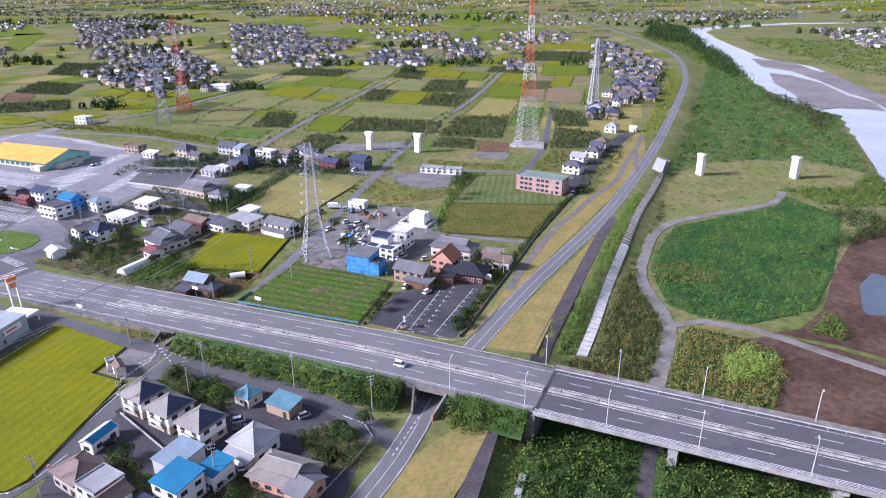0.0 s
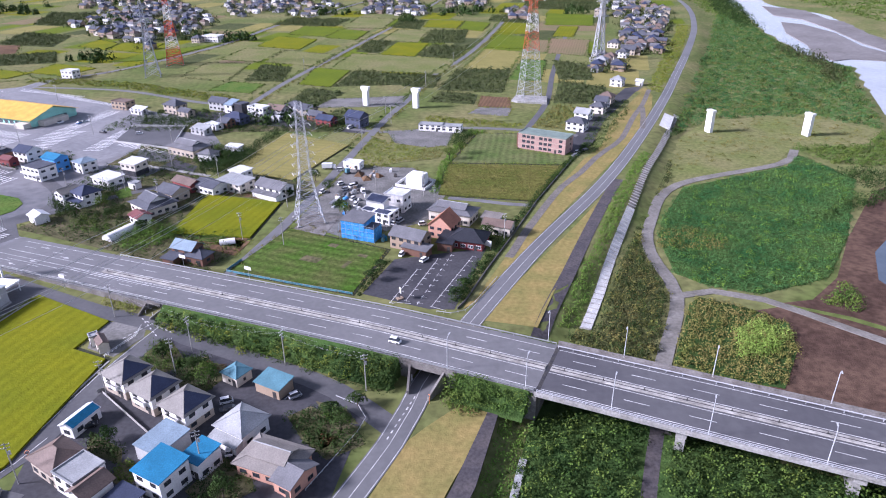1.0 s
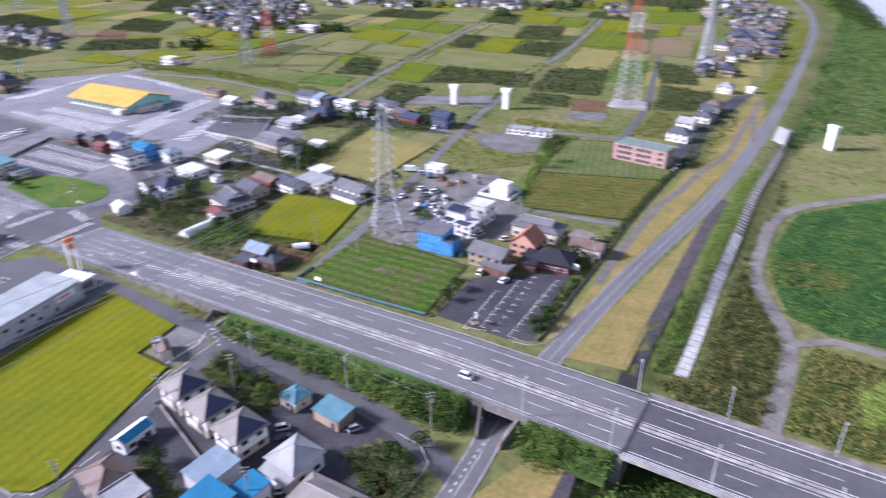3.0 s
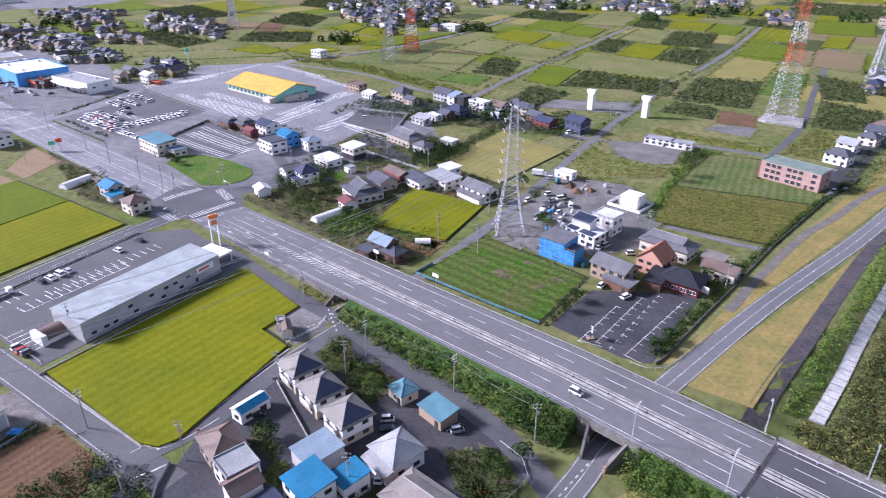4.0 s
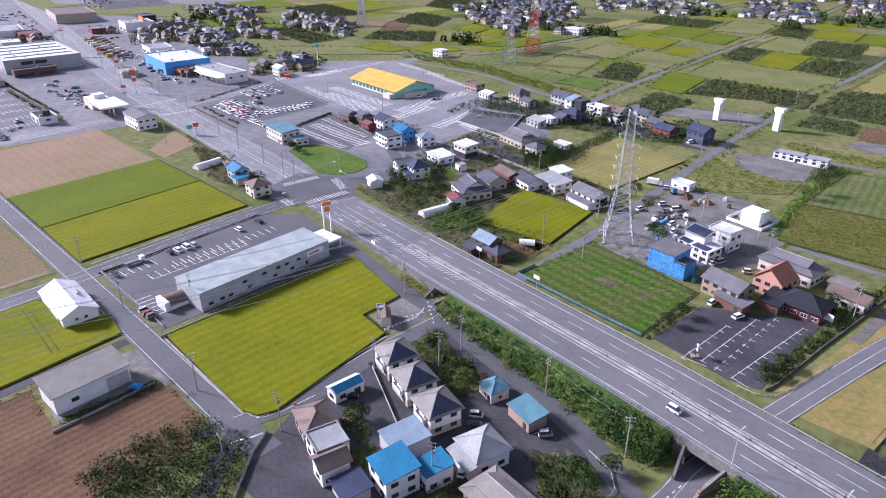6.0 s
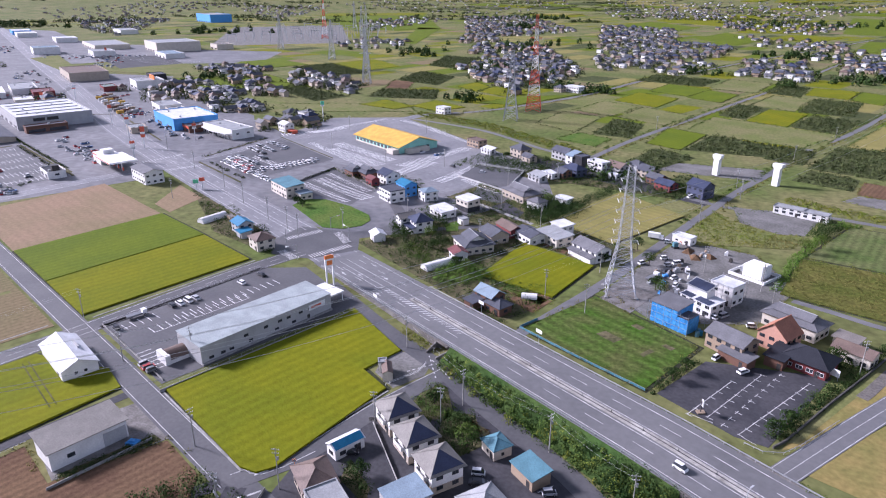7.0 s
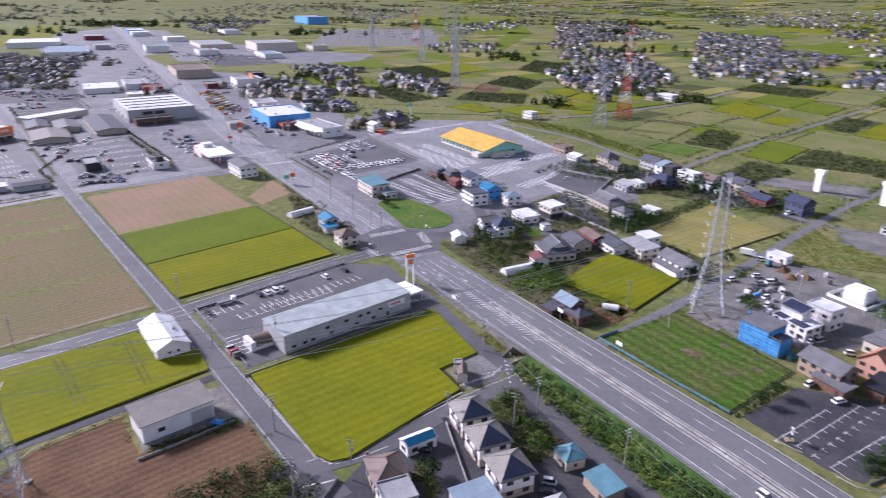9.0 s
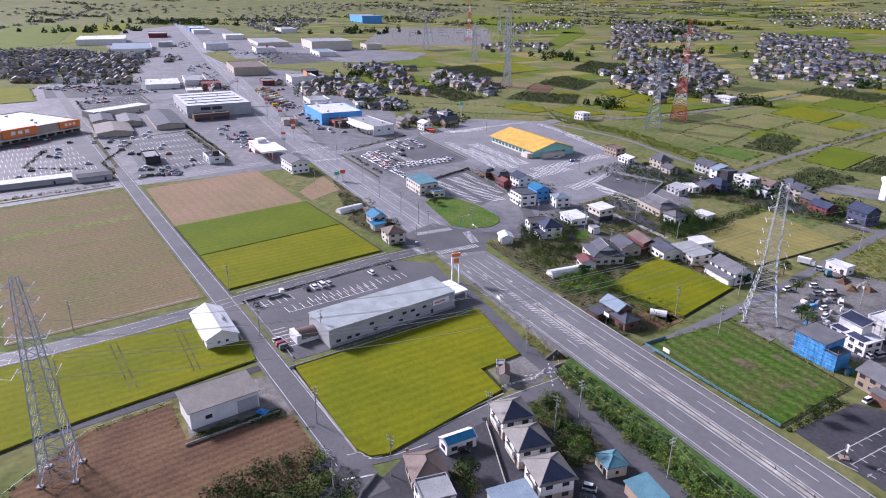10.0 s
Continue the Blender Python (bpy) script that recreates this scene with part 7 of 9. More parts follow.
post_fence([(-75.6, 219.6), (-48.8, 209.4), (-29.2, 202.6)], 2.5, 0.85, [(0.8, 0.06)], STEEL, "dull blue netting fence along a meadow", sheet=NET_BLUE)
post_fence([(-75.6, 219.6), (-72.5, 228)], 2.5, 1.0, [(0.9, 0.06)], STEEL, "short blue netting fence at the meadow's corner", sheet=NET_BLUE)
levee_wall = empty("levee_wall", Matrix(), "dark weathered block wall at the levee's foot", "wall", kind="structure")
for (ax, ay), (bx, by) in zip([(5.0, 192.8), (7.6, 197.3), (16.7, 220.9), (26.2, 243.9), (37.7, 273.3), (41.5, 283), (57.2, 318), (69, 344.3), (82.9, 368)], [(7.6, 197.3), (16.7, 220.9), (26.2, 243.9), (37.7, 273.3), (41.5, 283), (57.2, 318), (69, 344.3), (82.9, 368), (86, 376)]):
    part("wall_run", Shape().box(0, 0, -0.2, math.hypot(bx - ax, by - ay), 0.4, 0.9), CONCRETE_BLACK, levee_wall, m=pose((ax + bx) / 2, (ay + by) / 2, 0, 0, 0, math.degrees(math.atan2(by - ay, bx - ax))))
post_fence([(-1.5, 191.0), (3.0, 189.6), (7.5, 191.5), (11, 197), (19.2, 213.5)], 2.0, 0.7, [(0.45, 0.2)], TOWER_STEEL, "grey steel guardrail curving round the car park's corner", "guardrail", "guardrail")
post_fence([(-29, 118), (-20, 136), (-18.5, 141), (-21, 146), (-27, 149.5)], 2.0, 0.7, [(0.45, 0.2)], TOWER_STEEL, "grey steel guardrail round a garden corner", "guardrail", "guardrail")
post_fence([(-95, 168), (-90.5, 178.5), (-91, 184)], 1.5, 0.9, [(0.8, 0.08), (0.4, 0.08)], STEEL_PAINT_WHITE, "white pipe barrier at the yard's edge", "barrier", "barrier")
post_fence([(-152, 57), (-162, 79.5), (-159, 101)], 3.0, 0.8, [(0.7, 0.05)], STEEL, "thin wire fence at the field's edge")
post_fence([(-89.5, 152), (-79.5, 160.5)], 2.0, 1.0, [(0.9, 0.1)], CONCRETE, "low concrete boundary wall beside a house", sheet=CONCRETE)
post_fence([(-87.8, 151.5), (-67, 133.5)], 3.0, 1.0, [(0.9, 0.1)], CONCRETE, "long concrete boundary wall beside three houses", sheet=CONCRETE)
post_fence([(-94.5, 118.5), (-92.5, 112), (-79, 86)], 3.0, 1.0, [(0.9, 0.1)], CONCRETE, "low concrete wall along the lane", sheet=CONCRETE)
post_fence([(-200, 151), (-188.5, 214)], 3.0, 1.0, [(0.9, 0.06), (0.4, 0.06)], STEEL, "grey mesh fence round the shop's car park")
post_fence([(-200, 150.5), (-153, 137.5)], 3.0, 0.9, [(0.8, 0.1)], CONCRETE, "pale block wall round the shop's car park", sheet=CONCRETE)
post_fence([(-262, 321), (-264, 357), (-214, 331)], 4.0, 1.0, [(0.9, 0.1)], CONCRETE_DARK, "dark boundary wall round a car park", sheet=CONCRETE_DARK)

# concrete revetment on the levee's outer face, ribbed
REVET = [(44.4, 186), (53, 207), (63, 233), (81, 276), (100, 322), (116, 356), (135, 398), (150, 432)]
revet = ribbon("revetment", REVET[:4], 3.4, 0.34, CONCRETE_PALE, "pale ribbed concrete revetment on the levee's face", "revetment")
ribbon("revetment", REVET[3:], 2.6, 0.3, CONCRETE_DARK, "weathered dark concrete revetment on the levee's face", "revetment")
rib = Shape().box(0, 0, 0, 0.3, 3.6, 0.3).mesh("rib", CONCRETE)
walk_line = smooth_line(REVET, 3.0)
for (ax, ay), (bx, by) in zip(walk_line, walk_line[1:]):
    turn = math.degrees(math.atan2(by - ay, bx - ax))
    off = offset_line([(ax, ay), (bx, by)], 1.5)[0]
    tilt = math.degrees(math.atan2(land(*off) - land(ax, ay), 1.5))
    part("rib", rib, None, revet, m=pose(ax, ay, land(ax, ay) + 0.28, 0, 0, turn) @ pose(0, 0, 0, -tilt, 0, 0))
for i in range(9):
    x, y = 12.5 + i * 0.62, 112 + i * 2.1
    tagged(part("concrete_block", Shape().box(0, 0, 0, 1.7, 2.6, 0.5), CONCRETE_PALE, m=pose(x + 1.2, y, land(x + 1.2, y) + 0.3, 0, 12, -18)), "pale concrete block of a levee revetment", "concrete block", "revetment blocks")
field("ramp", [(131, 405), (134.5, 396), (146, 424), (143, 434)], 0.14, CONCRETE_PALE, "pale concrete ramp beside the levee road", "ramp")


def road_mirror(x, y, turn):
    root = empty("road_mirror", pose(x, y, land(x, y), 0, 0, turn), "round orange-framed convex road mirror on an orange post", "road mirror")
    part("post", Shape().tube((0, 0, 0), (0, 0, 3.0), 0.06, 0.06, 8), ORANGE, root)
    part("mirror_frame", Shape().tube((0, -0.12, 2.6), (0, 0.0, 2.6), 0.5, 0.5, 16), ORANGE, root)
    part("mirror", Shape().tube((0, -0.16, 2.6), (0, -0.11, 2.6), 0.42, 0.44, 16), MIRROR, root)


road_mirror(-3.0, 146.5, -60)
road_mirror(-93.5, 127.5, 40)


def round_sign(x, y, label):
    root = empty("lot_sign", pose(x, y, 0.08, 0, 0, 30), label, "sign")
    part("base", Shape().box(0, 0, 0, 2.2, 1.6, 0.35), WALLS["tan"], root)
    part("post", Shape().box(0, 0, 0.35, 0.2, 0.2, 3.2), DARK, root)
    part("board", Shape().tube((-0.15, 0, 3.4), (0.15, 0, 3.4), 0.9, 0.9, 14), DARK, root)
    part("panel", Shape().box(0.0, -0.6, 2.4, 0.3, 1.0, 2.0), STEEL_PAINT_WHITE, root)


round_sign(-13.5, 199.5, "dark round restaurant sign on a planter in the car park")
board = empty("billboard", pose(17.2, 236.2, 0.05, 0, 0, -30), "plain white board on posts beside the restaurant", "board")
part("panel", Shape().box(0, 0, 1.2, 3.2, 0.25, 2.2), STEEL_PAINT_WHITE, board)
for sx in (-1.3, 1.3):
    part("post", Shape().box(sx, 0, 0, 0.15, 0.15, 1.2), STEEL, board)


def traffic_signal(x, y, turn):
    root = empty("traffic_signal", pose(x, y, 0.3, 0, 0, turn), "grey traffic signal on an overhanging mast", "traffic signal", "crossing signals")
    part("mast", Shape().tube((0, 0, -0.3), (0, 0, 6.6), 0.14, 0.1, 8).tube((0, 0, 6.2), (4.2, 0, 6.6), 0.08, 0.06, 6), STEEL, root)
    head = part("signal_head", Shape().box(4.2, 0, 6.2, 1.3, 0.3, 0.45), STEEL_PAINT_WHITE, root)
    for i, m in enumerate((GREEN_SIGN, ORANGE, RED)):
        part("lens", Shape().tube((3.8 + i * 0.4, -0.16, 6.42), (3.8 + i * 0.4, -0.2, 6.42), 0.14, 0.14, 10), m, head)


for x, y, t in ((-200, 242, -22), (-176, 257, 158), (-192, 264, 68), (-182, 229, 248)):
    traffic_signal(x, y, t)
for s, n in ((-72, 13.0), (-100, -12.5), (-44, 13.2)):
    root = empty("road_sign", pose(*hw(s, n), max(0, hwz(s) - 1.0), 0, 0, HW_TURN), "white overhead road sign on a grey post", "road sign", "highway signs")
    part("post", Shape().tube((0, 0, -0.6), (0, 0, 5.0), 0.1, 0.08, 8), STEEL, root)
    part("sign_plate", Shape().box(0, -0.15, 3.8, 2.6, 0.08, 1.2), STEEL_PAINT_WHITE, root)

# junction paint: dashed give-way marks and stop bars in the lanes
paint = empty("junction_marking", Matrix(), "white dashed give-way marks at a lane crossing", "road marking", kind="structure")
for ax, ay, bx, by, n in ((-94, 177, -88, 186, 6), (-91, 187, -80, 180, 6), (-86, 190, -80, 183, 5), (-93, 189, -84, 178, 6), (-10, 133, -3.5, 150, 8)):
    turn = math.degrees(math.atan2(by - ay, bx - ax))
    for i in range(n):
        k = (i + 0.5) / n
        x, y = ax + (bx - ax) * k - (3.0 if n == 8 else 0), ay + (by - ay) * k
        part("dash", Shape().box(0, 0, 0, 1.0, 0.35, 0.02), LINE, paint, m=pose(x, y, 0.118, 0, 0, turn))
for x, y, t, ln in ((-99.5, 122.5, 60, 3.4), (-96, 116.5, 60, 3.2), (-103.5, 112, -20, 3.0), (-98.5, 113, 60, 3.0)):
    part("stop_bar", Shape().box(0, 0, 0, ln, 0.5, 0.02), LINE, paint, m=pose(x, y, 0.1, 0, 0, t))
corner = [(-112, 124.2), (-105.5, 121.8), (-102, 121.0), (-99, 122.2), (-96.5, 126.5), (-93.5, 135)]
ribbon("edge_line", corner, 0.2, 0.1, LINE, "", parent=paint, thick=0.02)

# building yard clutter: stacked materials, a skip, pipes
rng = random.Random(12)
for i in range(40):
    x, y = (-47 + rng.uniform(0, 13), 270 + rng.uniform(0, 40)) if i < 32 else (-42 + rng.uniform(0, 22), 312 + rng.uniform(0, 14))
    w, d, h = rng.uniform(0.8, 2.6), rng.uniform(0.6, 1.6), rng.uniform(0.4, 1.5)
    m, lb = rng.choice(((STEEL, "grey loaded pallet in a building yard"), (WALLS["blue"], "blue covered pallet load in a yard"), (WALLS["tan"], "tan pallet of timber in a yard"), (STEEL, "grey steel stock on a pallet in a yard"), (DARK, "dark pallet of scrap in a yard"), (DARK, "dark heap of scrap in a yard"), (STEEL_PAINT_WHITE, "white bagged pallet load in a yard")))
    tagged(part("pallet", Shape().box(0, 0, 0, w, d, h).box(w * 0.1, 0, h, w * 0.6, d * 0.7, h * 0.4), m, m=pose(x, y, 0.06, 0, 0, rng.uniform(0, 90))), lb, "pallet", "yard pallets")
for x, y in ((-40, 320), (-36, 314), (-31, 318)):
    tagged(part("earth_mound", Shape().solid([(-3, -2, 0), (3, -2, 0), (3, 2, 0), (-3, 2, 0), (-0.8, 0, 1.6), (0.9, 0.2, 1.5)], [(3, 2, 1, 0), (0, 1, 5, 4), (2, 3, 4, 5), (1, 2, 5), (3, 0, 4)]), SOIL, m=pose(x, y, 0.06, 0, 0, x * 7)), "brown earth mound in a building yard", "earth mound", "earth mounds")
excavator = empty("excavator", pose(-46, 322, 0.06, 0, 0, 40), "small blue-green excavator parked in a yard", "excavator")
for sy in (-0.9, 0.9):
    part("track", Shape().box(0, sy, 0, 2.6, 0.5, 0.7), DARK, excavator)
part("cab", Shape().box(0, 0, 0.7, 2.0, 1.7, 1.9), ROOFS["teal"], excavator)
part("boom", Shape().tube((0.8, 0.3, 1.4), (2.6, 0.3, 3.0), 0.18, 0.14, 6).tube((2.6, 0.3, 3.0), (3.6, 0.3, 1.0), 0.14, 0.1, 6), ORANGE, excavator)
scaffold = empty("scaffolding", pose(-18.5, 276.5, 0.05, 0, 0, -24), "grey steel scaffolding round a white house", "scaffolding")
for sx in range(6):
    for sy in (-4.6, 4.6):
        part("standard", Shape().tube((-5 + sx * 2.0, sy, 0), (-5 + sx * 2.0, sy, 8.6), 0.05, 0.05, 5), STEEL, scaffold)
for zz in (2, 4, 6, 8):
    for sy in (-4.6, 4.6):
        part("ledger", Shape().tube((-5, sy, zz), (5, sy, zz), 0.05, 0.05, 5), STEEL, scaffold)
# drain channel along the shop and kerbs
ribbon("ditch", [(-131.5, 204), (-101, 188.5)], 0.8, 0.02, CONCRETE, "narrow concrete ditch beside the rice field", "ditch")
ribbon("kerb", [(-149, 134), (-104, 120.5)], 0.5, 0.2, CONCRETE, "pale concrete kerb along the rice field", "kerb")
ribbon("kerb", [(-92.8, 166), (-99.5, 131), (-102.5, 121)], 0.5, 0.2, CONCRETE, "pale concrete kerb along the lane", "kerb")
ribbon("kerb", [(-228.5, 81), (-215.5, 141)], 0.5, 0.15, CONCRETE, "pale concrete kerb along the field road", "kerb")
ribbon("kerb", [(-208, 152.5), (-196.5, 219)], 0.5, 0.15, CONCRETE, "pale concrete kerb along the rice field's road", "kerb")
for a, b in (((-203, 103), (-172, 95.4)), ((-202.6, 104.8), (-171.6, 97.2)), ((-197.3, 122), (-168, 112.8)), ((-197, 123.7), (-167.7, 114.5)), ((-205.8, 87.3), (-185, 81.4))):
    ribbon("wheel_track", [a, b], 0.4, 0.615, GARDEN, "dark wheel track through the rice", "wheel track")

# ---- towers ----
def lattice_tower(x, y, turn, h, base, top, tiers, arms, label, name="transmission_tower", category="transmission tower", paint=None, arm_len=5.5, group="", waist=0.62, thick=1.0):
    """A four-legged lattice tower: sections stacked one on another, crossarms with insulators."""
    root = empty(name, pose(x, y, land(x, y), 0, 0, turn), label, category, group)
    def half(k):
        return (base + (top * 1.9 - base) * (k / waist) ** 0.9 if k < waist else top * 1.9 + (top - top * 1.9) * (k - waist) / (1 - waist)) / 2
    zs = [h * (1 - (1 - i / tiers) ** 1.18) for i in range(tiers + 1)]
    rails = [[] for _ in range(4)]
    for i in range(tiers):
        z0, z1 = zs[i], zs[i + 1]
        a, b = half(z0 / h), half(z1 / h)
        s = Shape()
        split = group == ""
        colour = paint(i, tiers) if paint else TOWER_STEEL
        c0 = [(-a, -a, z0), (a, -a, z0), (a, a, z0), (-a, a, z0)]
        c1 = [(-b, -b, z1), (b, -b, z1), (b, b, z1), (-b, b, z1)]
        r = (0.2 - 0.1 * i / tiers) * thick
        for k in range(4):
            j = (k + 1) % 4
            leg = Shape() if split else s
            leg.tube(c0[k], c1[k], r, r, 4)
            brace = Shape() if split else s
            brace.tube(c0[k], c1[j], r * 0.62, r * 0.62, 4).tube(c0[j], c1[k], r * 0.62, r * 0.62, 4)
            if split and paint:
                part("leg", leg, colour, root)
            elif split:
                rails[k] += [[(x + dx, y + dy, z) for dx, dy in ((-r, -r), (r, -r), (r, r), (-r, r))] for x, y, z in ((c0[k], c1[k]) if i == 0 else (c1[k],))]
            if split:
                part("brace", brace, colour, root)
            girt = Shape() if split else s
            girt.tube(c1[k], c1[j], r * 0.55, r * 0.55, 4)
            if split:
                part("girt", girt, colour, root)
            elif i < tiers * 0.5:
                m0, m1 = [(p + q) / 2 for p, q in zip(c0[k], c1[k])], [(p + q) / 2 for p, q in zip(c0[j], c1[j])]
                s.tube(m0, m1, r * 0.45, r * 0.45, 4)
        if not split:
            part("section", s, colour, root)
    for rings in rails:
        if rings:
            part("leg", Shape().loft([q[::-1] for q in rings]), TOWER_STEEL, root)
    for k in range(4):
        part("footing", Shape().box((-1, 1, 1, -1)[k] * base / 2, (-1, -1, 1, 1)[k] * base / 2, -0.3, 1.3, 1.3, 0.8), CONCRETE, root)
    for f in arms:
        z = h * f
        b = half(f)
        ln = arm_len * (1.1 - 0.35 * f)
        for sx in (-1, 1):
            s = Shape()
            for sy in (-1, 1):
                s.tube((sx * b, sy * b, z), (sx * (b + ln), 0, z + 0.2), 0.09 * thick, 0.07 * thick, 4)
                s.tube((sx * b, sy * b, z + 1.5), (sx * (b + ln), 0, z + 0.25), 0.08 * thick, 0.06 * thick, 4)
                for q in (0.33, 0.66):
                    s.tube((sx * (b + ln * q), sy * b * (1 - q), z + 0.1), (sx * (b + ln * q), sy * b * (1 - q), z + 1.5 * (1 - q)), 0.05 * thick, 0.05 * thick, 4)
            arm = part("crossarm", s, paint(tiers - 1, tiers) if paint else TOWER_STEEL, root)
            ins = Shape()
            for sy in (-1, 1):
                for q in range(5):
                    ins.tube((sx * (b + ln), sy * (0.3 + q * 0.45), z - 0.1), (sx * (b + ln), sy * (0.62 + q * 0.45), z - 0.14), 0.11, 0.11, 6)
            part("insulator", ins, STEEL_PAINT_WHITE, arm)
    return root


def bands(i, n):
    """Seven bands, red at the top and at the foot."""
    z = 1 - (1 - (i + 0.5) / n) ** 1.18
    return STEEL_PAINT_RED if int((1 - z) * 7) % 2 == 0 else STEEL_PAINT_WHITE


def upper_bands(i, n):
    """Red and white above, bare steel in the lowest third."""
    return TOWER_STEEL if i < n * 0.27 else bands(i, n)


lattice_tower(-149.8, 68.8, 57, 51, 7.4, 1.3, 19, (0.55, 0.63, 0.72, 0.8, 0.88, 0.95), "tall pale grey steel lattice transmission tower standing in a stubble field", arm_len=2.6, waist=0.85, thick=0.78)
lattice_tower(-54.3, 264.4, 22, 49, 11.0, 2.3, 19, (0.42, 0.5, 0.58, 0.66, 0.74, 0.82, 0.9), "tall pale grey steel lattice transmission tower on a concrete pad", arm_len=2.6, waist=0.42, thick=0.62)
lattice_tower(-236, 565, 20, 58, 12, 2.0, 11, (0.62, 0.72, 0.82, 0.92), "grey lattice transmission tower among fields", thick=1.4)
lattice_tower(-237, 618, 20, 85, 14, 2.0, 21, (0.66, 0.76, 0.86), "red and white banded lattice transmission tower", paint=bands, thick=1.8, arm_len=5)
lattice_tower(61, 476, 14, 101, 14, 2.2, 28, (0.64, 0.74, 0.84), "very tall red and white banded lattice tower on a white pad", paint=upper_bands, thick=0.8, arm_len=6)
lattice_tower(140, 622, 14, 62, 9, 1.8, 11, (0.6, 0.7, 0.8, 0.9), "grey lattice transmission tower by the levee houses", thick=1.8)
for x, y, h in ((-560, 800, 55), (-480, 690, 58), (-890, 1240, 70), (-1010, 1420, 66), (-700, 900, 60), (-1180, 1600, 70), (-900, 1000, 60)):
    lattice_tower(x, y, 25, h, 10, 2, 9, (0.6, 0.72, 0.84), "grey lattice transmission tower near the substation", thick=1.8, group="far transmission towers")
lattice_tower(-1000, 1250, 25, 85, 13, 2, 12, (0.66, 0.8), "red and white transmission tower near the substation", paint=bands, thick=2.0, group="far transmission towers")
field("tower_pad", [(48, 468), (52, 464), (71, 459), (74, 478), (53, 484)], 1.2, CONCRETE, "white concrete base under the banded tower", "pad")
field("tower_pad", [(131, 615), (148, 611), (151, 628), (134, 632)], 1.2, CONCRETE, "white concrete base under the grey tower", "pad")


# ---- bare bridge piers standing in the fields and on the flats ----
def bare_pier(x, y, turn, h, label, w=4.6, d=2.6):
    root = empty("bridge_pier", pose(x, y, land(x, y), 0, 0, turn), label, "bridge pier", "bare bridge piers")
    part("shaft", Shape().box(0, 0, -0.3, w * 0.78, d, h * 0.8), STEEL_PAINT_WHITE, root)
    c = Shape().solid([(-w * 0.31, -d / 2, h * 0.72), (w * 0.31, -d / 2, h * 0.72), (w * 0.31, d / 2, h * 0.72), (-w * 0.31, d / 2, h * 0.72), (-w * 0.62, -d / 2 - 0.1, h * 0.88), (w * 0.62, -d / 2 - 0.1, h * 0.88), (w * 0.62, d / 2 + 0.1, h * 0.88), (-w * 0.62, d / 2 + 0.1, h * 0.88)], BOX)
    c.box(0, 0, h * 0.88, w * 1.24, d + 0.2, h * 0.12)
    part("cap", c, STEEL_PAINT_WHITE, root)


bare_pier(-51, 461, -25, 12.7, "pale concrete bridge pier standing unfinished in a field", 4.6, 3.0)
bare_pier(-17, 453, -25, 13.0, "pale concrete bridge pier standing unfinished beside a lane", 4.6, 3.0)
for x, y in ((160, 402), (214, 393)):
    root = empty("bridge_pier", pose(x, y, -3.6, 0, 0, 20), "white concrete wall pier standing on the river flats", "bridge pier", "bare bridge piers")
    part("shaft", Shape().box(0, 0, -0.3, 2.3, 4.8, 12.6), STEEL_PAINT_WHITE, root)
    part("cap", Shape().box(0, 0, 12.3, 2.8, 5.6, 1.2), STEEL_PAINT_WHITE, root)
root = empty("bridge_pier", pose(262, 372, -3.6, 0, 0, 20), "white concrete wall pier near the river's edge", "bridge pier", "bare bridge piers")
part("shaft", Shape().box(0, 0, -0.3, 2.3, 4.8, 12.6), STEEL_PAINT_WHITE, root)
part("cap", Shape().box(0, 0, 12.3, 2.8, 5.6, 1.2), STEEL_PAINT_WHITE, root)


# ---- utility poles and wires ----
def utility_pole(h=11.5):
    root = empty("utility_pole", pose(0, 0, 0), "grey concrete utility pole with crossarms", "utility pole", "utility poles")
    part("pole", Shape().tube((0, 0, -0.2), (0, 0, h), 0.16, 0.1, 8), WOOD_POLE, root)
    for z, ln in ((h - 0.5, 2.0), (h - 1.5, 1.7)):
        arm = part("crossarm", Shape().box(0, 0, z, ln, 0.1, 0.12), STEEL, root)
        ins = Shape()
        for u in (-0.9, -0.3, 0.3, 0.9):
            ins.tube((u * ln / 2, 0, z + 0.12), (u * ln / 2, 0, z + 0.36), 0.07, 0.05, 6)
        part("insulator", ins, STEEL_PAINT_WHITE, arm)
    part("transformer", Shape().tube((0.4, 0, h - 3.2), (0.4, 0, h - 2.3), 0.26, 0.26, 10), STEEL, root)
    return root


first = utility_pole()
POLES = [(-121, 121.5, 75), (-210, 150.5, 20), (-221.5, 99, 20), (-101.5, 189.5, 66), (-71, 170.5, 66), (-43, 163.5, 66), (-19.5, 152, 20), (-77, 246, 15), (-60, 241, 15), (-66.5, 279, 15),
         (-43, 362, 15), (-36, 437, 15), (-31, 414, 60), (-108, 318, 10), (-124, 285, 10), (-135, 331, 10), (-146, 301, 10), (-172, 300, 10), (-188, 268, 20), (-200, 250, 20), (-212, 256, 20), (-150, 372, 10), (-130, 398, 60),
         (-3, 275, 10), (-8, 291, 10), (-30, 300, 10), (24, 243, 30), (-12, 520, 10), (10, 600, 15), (-115, 580, 15), (-155, 150.5, 75), (-173, 139, 75), (-92, 120.5, 20), (-230, 262, 20), (-260, 275, 20), (-290, 290, 20),
         (-340, 312, 20), (-400, 340, 20), (-450, 362, 20), (-300, 262, 20), (-98, 108, 20), (-86, 150, 20), (-53, 124, 20), (-72, 160, 20), (-240, 380, 0), (-205, 395, 0), (-300, 400, 0), (-270, 480, 0), (-330, 460, 0)]
first.matrix_basis = pose(*POLES[0][:2], 0, 0, 0, POLES[0][2])
